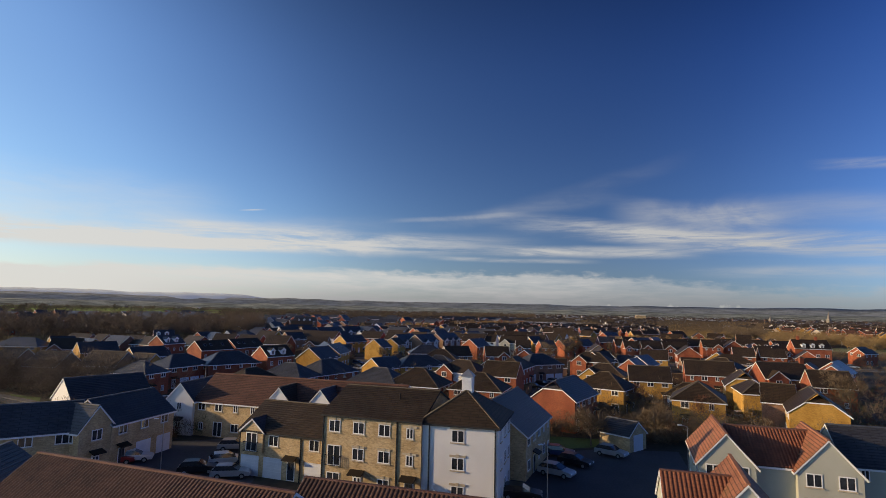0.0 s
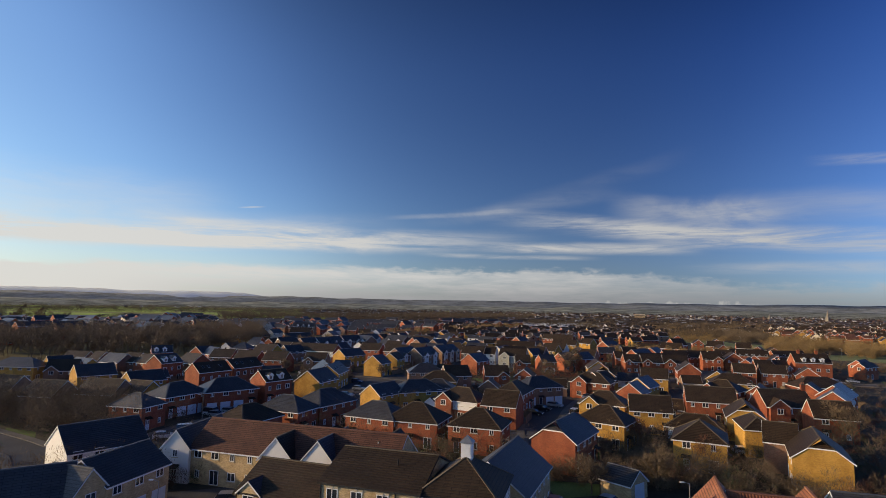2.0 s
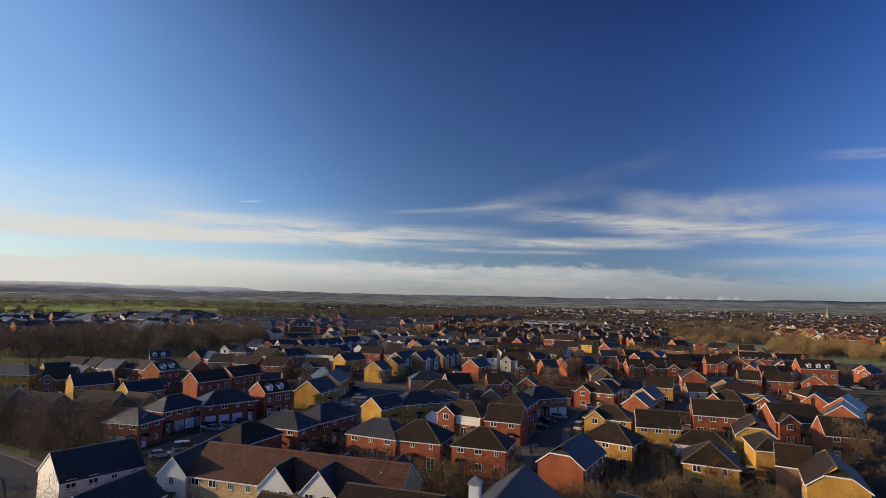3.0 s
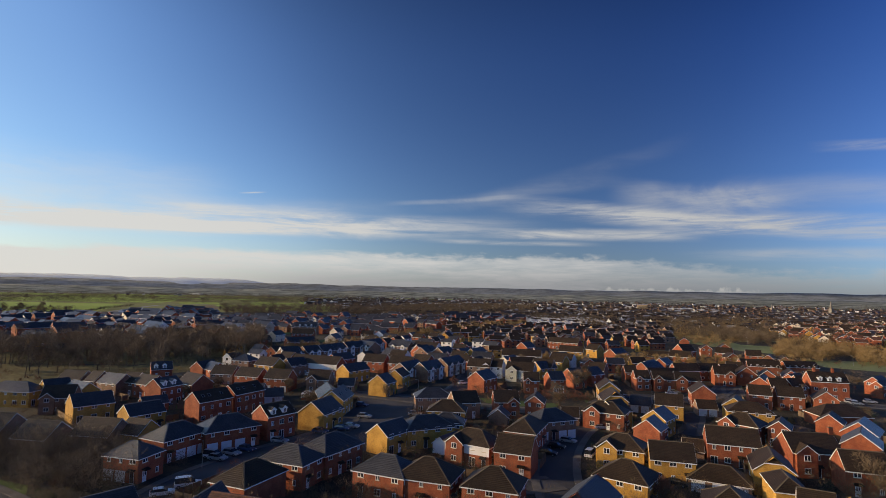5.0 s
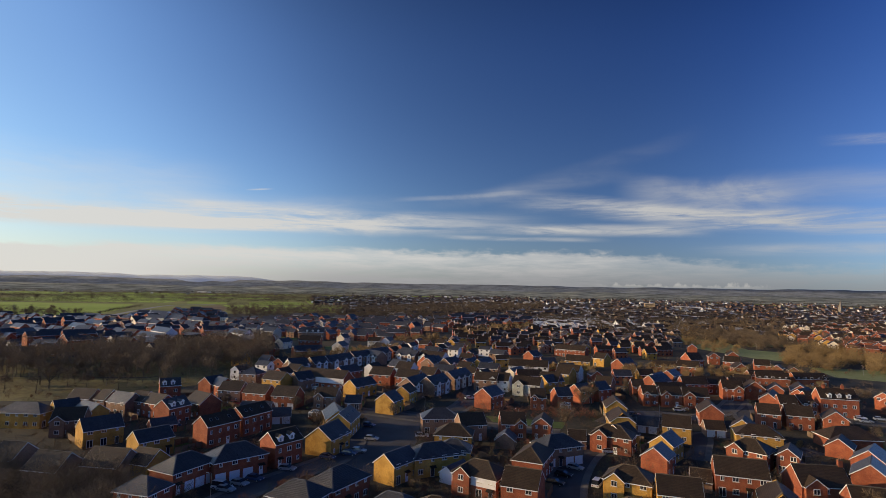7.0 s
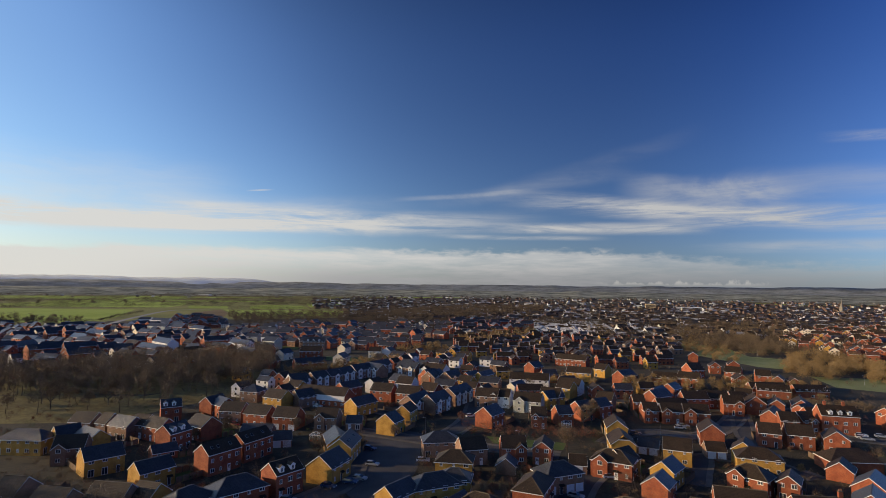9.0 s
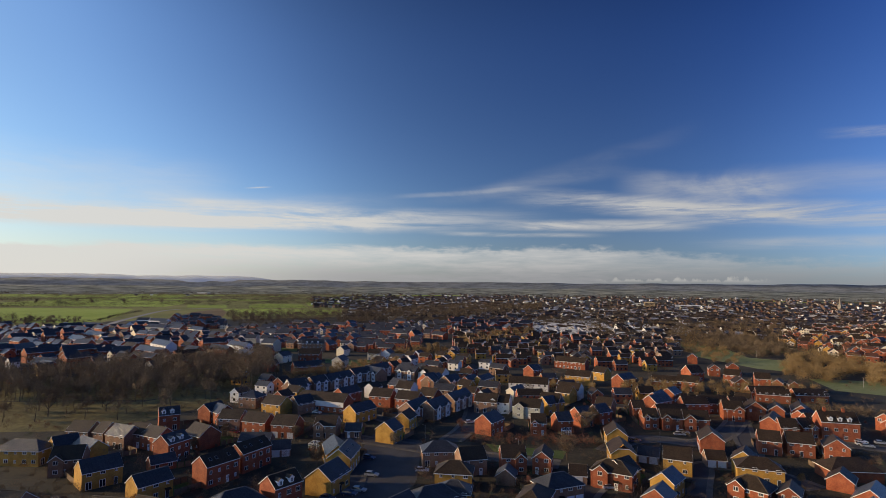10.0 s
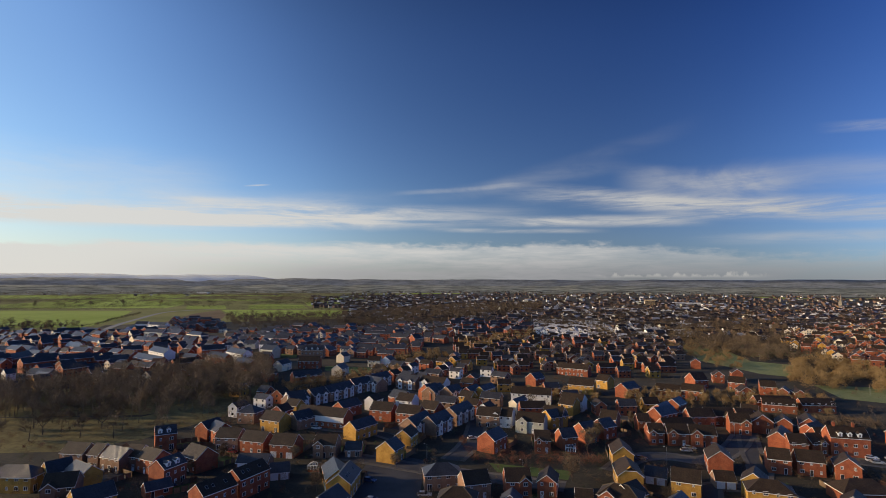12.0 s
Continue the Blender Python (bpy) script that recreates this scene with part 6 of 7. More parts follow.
def far_house(w, d, eave, kind, wall, tiles, front=False):
    """A house seen from several hundred metres."""
    gable = kind == "G"
    label = f"{WALL_WORDS[wall]} house with {TILE_WORDS[tiles]} roof, far street"
    w, d, eave = w * 0.88, d * 0.88, eave * 0.95
    bm = far_wall(w, d, eave, gable, (w if gable else d) / 2 * 0.75)
    body = part("house", bm, [WALLS[wall], WHITE, GLASS])
    tagged(body, label, "house", "houses of the far streets")
    made = set(bpy.data.objects)
    roof_parts(body, w, d, eave, kind, tiles, 0.75, False, wall_mat=WALLS[wall])
    for ob in set(bpy.data.objects) - made:
        if ob.name.startswith("wall"):
            bpy.data.objects.remove(ob)
    return body


def masters(specs):
    return [far_house(*q) for q in specs]


BRICKS = masters([(9.0, 7.5, 5.0, "E", "d", "d"), (6.0, 9.0, 5.0, "G", "d", "d"), (8.5, 7.5, 5.0, "E", "r", "d"), (6.0, 9.5, 5.0, "G", "r", "d"), (9.5, 7.5, 5.0, "E", "r", "b"), (6.2, 9.0, 5.0, "G", "y", "d"), (14.0, 7.5, 5.0, "E", "r", "d"), (9.0, 7.5, 5.0, "E", "d", "d"), (8.5, 7.5, 5.0, "E", "y", "d")])
NEWER = masters([(9.0, 8.0, 5.2, "E", "r", "b"), (6.2, 10.0, 5.2, "G", "r", "b"), (16.0, 8.0, 5.2, "E", "r", "b"), (9.0, 8.0, 5.2, "E", "d", "b"), (6.2, 10.0, 5.2, "G", "c", "b"), (11.0, 8.0, 5.2, "E", "r", "d"), (18.0, 8.5, 7.6, "E", "r", "b"), (9.0, 8.0, 5.2, "E", "d", "b")])
PALE = masters([(9.0, 7.5, 5.0, "E", "r", "d"), (9.0, 7.5, 5.0, "E", "d", "b"), (7.0, 7.5, 5.0, "E", "r", "b"), (6.0, 9.0, 5.0, "G", "w", "b"), (12.0, 7.5, 5.0, "E", "d", "b"), (8.5, 7.5, 5.0, "E", "y", "d"), (8.5, 7.5, 5.0, "E", "r", "d")])
LIT = masters([(7.0, 9.0, 7.6, "G", "r", "d"), (12.0, 8.0, 7.6, "E", "r", "d"), (6.5, 9.0, 5.2, "G", "c", "d"), (7.0, 9.0, 7.6, "G", "c", "d"), (7.0, 9.5, 5.2, "G", "r", "t"), (6.5, 9.0, 7.0, "G", "y", "d"), (6.5, 9.0, 7.0, "G", "r", "m")])
GREY_ROOF = tile_material("pale_grey_roofing", (0.36, 0.37, 0.38), (0.48, 0.49, 0.50), 0.4, 0.5, (0.16, 0.16, 0.15))
TILES["p"], CAPS["p"], TILE_WORDS["p"] = GREY_ROOF, GREY_ROOF, "pale grey"
CHALETS = masters([(11.0, 6.5, 2.6, "E", "w", "p"), (6.5, 11.0, 2.6, "G", "c", "p"), (10.0, 6.5, 2.6, "E", "w", "d"), (6.5, 9.0, 2.6, "G", "w", "b")])
FAR_PLACES = []


def streets(pts, kinds, turn, along, across, seed, gap=1.5, skip=0.12, least=262):
    """Rows of houses on a turned grid inside a plot, where nothing else stands."""
    rnd = random.Random(seed)
    c, s = math.cos(radians(turn)), math.sin(radians(turn))
    loc = [(x * c + y * s, -x * s + y * c) for x, y in pts]
    xs, ys = [p[0] for p in loc], [p[1] for p in loc]
    y, row = min(ys) + across * 0.3, 0
    while y < max(ys):
        x = min(xs) + rnd.uniform(0, along)
        while x < max(xs):
            px, py = x, y + rnd.uniform(-1.5, 1.5) + math.sin(x * 0.03 + row) * 3
            if inside(px, py, loc) and rnd.random() > skip:
                wx, wy = px * c - py * s, px * s + py * c
                if math.hypot(wx, wy) > least and free(wx, wy, 5.0 + gap):
                    FAR_PLACES.append((math.hypot(wx, wy), rnd.choice(kinds), pose(wx, wy, 0, 0, 0, turn + rnd.uniform(-7, 7) + (180 if row % 2 else 0) + rnd.choice((0, 0, 0, 90)))))
                    HOUSES.append((wx, wy, 5.5))
            x += along * rnd.uniform(0.85, 1.3)
        y += across * rnd.uniform(0.8, 1.25)
        row += 1


streets([(-574.7, 657.5), (-425.6, 677.5), (-323.6, 681.4), (-223.2, 554.4), (-164.1, 419.6), (-191.4, 382.2), (-217.7, 350.9), (-285.3, 331.5)], NEWER, -25, 11.4, 18.5, 41)
streets([(-269.9, 669.0), (-218.6, 724.5), (-120.2, 754.2), (2.6, 817.1), (1.7, 679.3), (-45.1, 451.9), (-114.5, 476.2), (-165.3, 433.6)], NEWER, -14, 11.4, 18.0, 42)
streets([(-450.2, 888.2), (-345.9, 845.0), (-275.7, 683.2), (-344.6, 695.6)], NEWER, 12, 13.2, 19.4, 43)
streets([(-62.9, 392.3), (-41.3, 412.4), (0.2, 466.0), (12.7, 424.4), (36.6, 372.9), (29.6, 338.9), (-0.7, 322.1), (-34.1, 337.4)], PALE, -30, 9.7, 15.8, 44)
streets([(1.2, 614.9), (128.5, 631.3), (242.4, 600.7), (189.9, 458.5), (144.4, 384.1), (98.5, 382.9), (38.6, 390.3), (9.2, 453.4)], BRICKS, 5, 9.7, 15.0, 45)
streets([(3.2, 909.8), (127.8, 942.4), (98.2, 683.0), (19.4, 604.1), (1.4, 639.1)], NEWER, 10, 10.6, 15.8, 46)
streets([(150.7, 1105.4), (375.0, 1296.1), (520.6, 1208.8), (278.8, 649.1), (176.2, 621.0), (96.6, 630.2)], CHALETS, -20, 11.4, 13.2, 47, 0.5, 0.05)
streets([(426.8, 710.2), (760.4, 895.3), (338.3, 407.5), (296.2, 426.7), (316.9, 496.1), (316.5, 535.6)], LIT, -28, 9.7, 16.7, 48)
streets([(728.4, 1318.3), (1227.5, 1435.2), (760.4, 895.3), (440.3, 726.3), (473.6, 848.3)], PALE, -25, 15.8, 26.4, 49)
streets([(-130.6, 335.2), (-95.9, 319.9), (-55.2, 275.2), (-39.7, 246.0), (-39.6, 218.9), (-71.9, 241.0), (-95.8, 253.9)], PALE, -25, 10.6, 17.6, 50, 2.0)
streets([(-18.0, 452.7), (18.4, 322.5), (28.1, 294.8), (22.9, 271.4), (-1.0, 276.4), (-20.8, 250.8), (-30.3, 270.3)], PALE, -25, 10.6, 17.6, 51, 2.0)
streets([(26.2, 338.9), (79.1, 323.9), (127.1, 263.3), (109.7, 221.7), (81.1, 224.6), (58.0, 243.6), (23.4, 251.7)], BRICKS, 4, 10.6, 17.6, 52, 2.0)
FAR_PLACES.sort(key=lambda q: q[0])
for _, k, m in FAR_PLACES[:90]:
    copy_thing(k, m)


def joined_streets(places, label):
    """The rest of the far houses, past counting, as one mesh."""
    verts, faces, slots, uvs, mats = [], [], [], [], []
    for _, k, m in places:
        for ob in (k, *k.children):
            me = ob.data
            b = len(verts)
            verts += [tuple(m @ v.co) for v in me.vertices]
            uv = me.uv_layers[0].data if me.uv_layers else None
            for p in me.polygons:
                faces.append([b + i for i in p.vertices])
                mat = me.materials[p.material_index]
                if mat not in mats:
                    mats.append(mat)
                slots.append(mats.index(mat))
                uvs += [tuple(uv[i].uv) if uv else (0.0, 0.0) for i in p.loop_indices]
    me = bpy.data.meshes.new("far_streets")
    me.from_pydata(verts, [], faces)
    for mat in mats:
        me.materials.append(mat)
    me.polygons.foreach_set("material_index", slots)
    layer = me.uv_layers.new(name="UVMap")
    layer.data.foreach_set("uv", [c for q in uvs for c in q])
    tagged(new("far_streets", me), label, "houses", kind="stuff")


joined_streets(FAR_PLACES[90:], "brick and rendered houses of streets farther off")
for k in BRICKS + NEWER + PALE + LIT + CHALETS:
    for ob in (*k.children_recursive, k):
        bpy.data.objects.remove(ob)


# ---- the town and country out to the horizon ----
def polar(rnd, az0, az1, d0, d1):
    """A place spread evenly over what is seen: even in bearing and in the inverse of the distance."""
    a = radians(rnd.uniform(az0, az1))
    d = 1 / rnd.uniform(1 / d1, 1 / d0)
    return d * math.sin(a), d * math.cos(a)


TOWN_BRICK = material("old_town_brick", (0.11, 0.070, 0.050), (0.17, 0.11, 0.08), 0.02, 0.9)


def distant_town(az0, az1, d0, d1, count, seed, label):
    rnd = random.Random(seed)
    verts, faces, slots = [], [], []
    for _ in range(count):
        x, y = polar(rnd, az0, az1, d0, d1)
        w, d, e = rnd.uniform(7, 15), rnd.uniform(7, 9), rnd.choice((2.8, 5, 5, 5.2, 5))
        r = e + d * 0.34
        t = radians(rnd.choice((10, 95, 0, 20, -25)) + rnd.uniform(-12, 12))
        c, s = math.cos(t), math.sin(t)
        b = len(verts)
        for px, py, pz in ((-w, -d, 0), (w, -d, 0), (w, d, 0), (-w, d, 0), (-w, -d, e), (w, -d, e), (w, d, e), (-w, d, e), (-w, 0, r), (w, 0, r)):
            px, py = px / 2, py / 2
            verts.append((x + px * c - py * s, y + px * s + py * c, pz))
        wall = rnd.choice((0, 1, 1, 1, 1, 2, 1, 1))
        roof = rnd.choice((3, 3, 3, 3, 3, 4, 4, 4, 5))
        for q, m in (((0, 1, 5, 4), wall), ((2, 3, 7, 6), wall), ((1, 2, 6, 9, 5), wall), ((3, 0, 4, 8, 7), wall), ((4, 5, 9, 8), roof), ((6, 7, 8, 9), roof)):
            faces.append(tuple(b + i for i in q))
            slots.append(m)
    me = bpy.data.meshes.new("distant_town")
    me.from_pydata(verts, [], faces)
    for m in (WALLS["n"], TOWN_BRICK, WALLS["w"], TILES["d"], TILES["b"], TILES["p"]):
        me.materials.append(m)
    me.polygons.foreach_set("material_index", slots)
    me.uv_layers.new(name="UVMap")
    return tagged(new("distant_town", me), label, "town", kind="stuff")


distant_town(-11, 41, 900, 3600, 2300, 61, "roofs and pale walls of a town far off")
distant_town(-14, 6, 1350, 2400, 420, 62, "pale new houses of a distant estate")
distant_town(-44, -12, 2500, 4200, 30, 63, "scattered farm buildings among far fields")
distant_town(16, 42, 700, 1500, 260, 64, "houses among trees on the edge of the town")


def distant_woods(az0, az1, d0, d1, count, height, seed, mat, label, twigs=76):
    rnd = random.Random(seed)
    verts, faces = [], []
    for _ in range(count):
        x, y = polar(rnd, az0, az1, d0, d1)
        d = math.hypot(x, y)
        h = height * rnd.uniform(0.6, 1.3)
        wide = rnd.uniform(0.5, 1.0) * (1 + d / 900)
        for _ in range(twigs):
            u, v = rnd.gauss(0, 0.45), rnd.gauss(0, 0.45)
            z = h * (1 - 0.5 * (u * u + v * v)) * rnd.random() ** 0.6
            size = h * 0.17
            b = len(verts)
            px, py = x + u * h * wide, y + v * h * wide
            verts += [(px - size * rnd.uniform(0.1, 0.3), py, max(z, 0)), (px + size * rnd.uniform(0.1, 0.3), py + size * rnd.uniform(-.2, .2), max(z, 0)), (px + rnd.uniform(-.4, .4) * size, py, max(z, 0) + size)]
            faces.append((b, b + 1, b + 2))
    me = bpy.data.meshes.new("distant_woods")
    me.from_pydata(verts, [], faces)
    me.materials.append(mat)
    return tagged(new("distant_woods", me), label, "woods", kind="stuff")


distant_woods(-11, 42, 800, 4300, 2900, 8, 71, TWIGS, "bare trees among the houses of the town")
distant_woods(-44, -8, 1500, 4600, 900, 8, 72, HEDGE, "far hedgerow trees and copses")
distant_woods(-44, -8, 1900, 4600, 900, 8, 76, TWIGS, "bare woods and hedgerows among far fields")
distant_woods(14, 42, 560, 1300, 420, 8, 73, TWIGS, "bare brown trees on the edge of the town")
distant_woods(14, 42, 600, 1500, 120, 8, 74, GOLD_TWIGS, "golden brown trees on the edge of the town")
distant_woods(-44, 44, 3000, 4700, 900, 12, 75, HEDGE, "woods towards the horizon")


def hedgerow(pts, h=2.2, seed=0):
    hedge(smooth_line(pts, 6), h * 1.4, 3.0, HEDGE, seed, "dark field hedge", 2.2, 5)


hedgerow([(-1076.4, 1181.3), (-853.7, 1195.0), (-686.3, 1193.5), (-651.8, 1257.1)], 3.0, 1)
hedgerow([(-1543.7, 1689.7), (-1228.8, 1622.3), (-1176.4, 1827.3), (-982.9, 2032.8)], 3.0, 2)
hedgerow([(-2386.9, 2607.0), (-1856.8, 2879.1), (-1329.2, 2746.3)], 3.5, 3)
hedgerow([(-679.0, 749.0), (-512.8, 765.2), (-515.0, 815.4), (-549.9, 909.5), (-594.9, 1064.1)], 2.5, 4)
hedgerow([(-493.2, 1217.2), (-321.0, 1227.8), (-189.2, 1189.2)], 3.0, 5)
hedgerow([(-538.1, 1476.8), (-523.1, 1592.8), (-398.5, 1523.6)], 3.5, 6)
hedgerow([(-453.4, 1733.0), (-304.2, 1745.4)], 3.5, 7)
hedgerow([(-971.2, 1187.5), (-842.4, 1270.5), (-708.0, 1364.8), (-534.0, 1317.5), (-204.2, 1283.9)], 3.5, 8)
hedgerow([(-1395.4, 1701.9), (-1195.0, 1718.5), (-912.3, 1907.7)], 3.5, 9)
hedgerow([(-2076.8, 2528.0), (-1954.5, 2935.9), (-1207.3, 2522.1)], 4.5, 10)
hedgerow([(-388.0, 959.0), (-260.0, 975.0), (-156.9, 985.5)], 3.5, 11)
for fx, fy, fs in ((-842.6, 1420.4, 1.3), (-749.3, 1427.1, 1.2), (-982.5, 1444.4, 1.0), (-903.6, 1383.5, 1.0), (-975.3, 1289.6, 1.1), (-516.6, 674.0, 1.1), (-479.5, 661.1, 1.2), (-1108.8, 2091.5, 1.2)):
    tree(2, fx, fy, fs)


def country():
    """Far fields as faint patches of other ground."""
    rnd = random.Random(5)
    mats = (FIELD_DULL, WOOD_FLOOR, FIELD_DULL, FIELD)
    for k, mat in enumerate(mats):
        bm = bmesh.new()
        for _ in range(26):
            x, y = polar(rnd, -44, 44, 1900, 4500)
            d = math.hypot(x, y)
            if -10 < math.degrees(math.atan2(x, y)) < 40 and d < 2600:
                continue
            w, h = rnd.uniform(60, 190), rnd.uniform(60, 200)
            bm.faces.new([bm.verts.new((x + a * w + b * rnd.uniform(-20, 20), y + b * h, 0.4 + 0.1 * k + rnd.uniform(0, 0.08))) for a, b in ((-1, -1), (1, -1), (1, 1), (-1, 1))])
        tagged(part("far_fields", bm, mat), "far fields in dull winter colours", "fields", kind="stuff")


country()
# hill colours greyed and lightened to imitate haze over the distance
HAZE_GREYED_HILL = material("far_hills", (0.16, 0.175, 0.17), (0.30, 0.32, 0.31), 0.010, 1.0, 0, 0, 0.05, 0.0, 0.0)
# field and wood tones, with some haze mixed in as lighter colour
ROLLING = material("rolling_country", (0.13, 0.14, 0.115), (0.40, 0.41, 0.33), 0.008, 1.0, 0, 0, 0.03, 0.0, 0.0)
# distance haze is put into this base colour as a pale blue tint
HAZE_TINTED_HILL = material("haze_tinted_hills", (0.54, 0.60, 0.64), (0.62, 0.68, 0.71), 0.003, 1.0, 0, 0, 0.02, 0.0, 0.0)


def ridge(name, label, mat, near, crest, height, bump, seed, az0=-60, az1=60):
    """One line of low hills along the horizon."""
    bm = bmesh.new()
    prev = None
    n = int((az1 - az0) * 3)
    for k in range(n + 1):
        deg = az0 + (az1 - az0) * k / n
        a = radians(deg)
        fade = min(1.0, (deg - az0) / 6, (az1 - deg) / 10)
        h = height + bump * noise.noise((deg * 0.10, seed, 0)) + bump * 0.5 * noise.noise((deg * 0.42, seed + 4, 0)) + bump * 0.16 * noise.noise((deg * 1.7, seed, 5))
        h = max(2.0, h * fade)
        ring = []
        for f in (0.0, 0.25, 0.5, 0.75, 1.0):
            d = near + (crest - near) * f
            ring.append(bm.verts.new((d * math.sin(a), d * math.cos(a), 0.3 + h * f ** 1.3 + (bump * 0.3 * noise.noise((deg * 0.5, f * 3, seed)) if 0 < f < 1 else 0))))
        ring.append(bm.verts.new(((crest + 80) * math.sin(a), (crest + 80) * math.cos(a), 0)))
        if prev:
            for j in range(5):
                bm.faces.new((prev[j], ring[j], ring[j + 1], prev[j + 1]))
        prev = ring
    for f in bm.faces:
        f.smooth = True
    tagged(part(name, bm, mat), label, "hills", kind="structure")


ridge("backdrop_country", "rolling winter fields and woods before the hills", ROLLING, 3000, 4150, 34, 10, 2)
ridge("backdrop_hills", "low hills along the horizon, greyed for haze", HAZE_GREYED_HILL, 3700, 4600, 80, 10, 3)
ridge("backdrop_far_hills", "hills on the horizon tinted pale blue for haze", HAZE_TINTED_HILL, 3900, 4830, 112, 14, 9, -60, -10)


OLD_STONE = material("old_church_stone", (0.17, 0.15, 0.12), (0.25, 0.22, 0.18), 0.2, 0.9)


def church(x, y, h):
    root = tagged(new("church"), "distant stone church with tall spire", "church")
    root.matrix_basis = pose(x, y, 0, 0, 0, 20)
    bm = bmesh.new()
    box(bm, -4, -4, -0.3, 4, 4, h * 0.45)
    part("tower", bm, OLD_STONE, root)
    bm = bmesh.new()
    bmesh.ops.create_cone(bm, segments=8, radius1=3.8, radius2=0.1, depth=h * 0.55, matrix=Matrix.Translation((0, 0, h * 0.725)))
    part("spire", bm, OLD_STONE, root)
    bm = bmesh.new()
    box(bm, 4.0, -6, -0.3, 26, 6, 7)
    part("nave", bm, OLD_STONE, root)


church(976.8, 1389.2, 36)
church(1051.0, 1760.5, 22)


def slab_block(x, y, w, d, h, wall, label):
    root = tagged(new("office_block"), label, "building")
    root.matrix_basis = pose(x, y, 0, 0, 0, -15)
    bm = bmesh.new()
    box(bm, -w / 2, -d / 2, -0.3, w / 2, d / 2, h)
    part("wall", bm, wall, root)
    for k in range(int(h / 3.2)):
        bm = bmesh.new()
        box(bm, -w / 2 + 0.6, -d / 2 - 0.08, 1.0 + k * 3.2, w / 2 - 0.6, -d / 2 - 0.01, 2.5 + k * 3.2)
        part("window_band", bm, GLASS, root)
    bm = bmesh.new()
    box(bm, -w / 2 - 0.2, -d / 2 - 0.2, h + 0.004, w / 2 + 0.2, d / 2 + 0.2, h + 0.5)
    part("parapet", bm, WHITE, root)


slab_block(548.9, 1519.8, 26, 12, 15, WALLS["s"], "pale distant block of offices")
slab_block(791.6, 4337.8, 60, 30, 12, WALLS["w"], "long white warehouse far off")
slab_block(-2527.5, 3853.8, 90, 30, 9, WALLS["w"], "long white warehouse far off")
slab_block(-1235.3, 2758.7, 60, 25, 7, WALLS["w"], "long white sheds far off")
slab_block(652.3, 1527.2, 70, 30, 7, WALLS["w"], "long white sheds far off")


# ---- cars ----
PAINTS = [material(n, a, b, 1.0, 0.28, 0.4, 0, 8, 0.05, 0.6) for n, a, b in (
    ("white_car_paint", (0.70, 0.71, 0.72), (0.76, 0.77, 0.78)), ("silver_car_paint", (0.36, 0.38, 0.40), (0.42, 0.44, 0.46)),
    ("black_car_paint", (0.015, 0.016, 0.02), (0.025, 0.026, 0.03)), ("blue_car_paint", (0.03, 0.06, 0.14), (0.04, 0.08, 0.18)), ("red_car_paint", (0.25, 0.02, 0.02), (0.32, 0.03, 0.03)))]
PAINT_WORDS = ("white", "silver grey", "black", "dark blue", "dark red")


def hull(bm, profile, half, taper=0.0, z_t=1.0):
    """A side profile drawn across the car's width, narrower towards the top."""
    left, right = [], []
    for x, z in profile:
        h = half - taper * max(0.0, z - z_t)
        left.append(bm.verts.new((x, h, z)))
        right.append(bm.verts.new((x, -h, z)))
    n = len(profile)
    bm.faces.new(left[::-1]), bm.faces.new(right)
    for k in range(n):
        j = (k + 1) % n
        bm.faces.new((left[k], left[j], right[j], right[k]))
    bmesh.ops.recalc_face_normals(bm, faces=bm.faces[:])
    bmesh.ops.bevel(bm, geom=[e for e in bm.edges if abs(e.verts[0].co.y - e.verts[1].co.y) > 0.5], offset=0.06, segments=2, affect="EDGES")


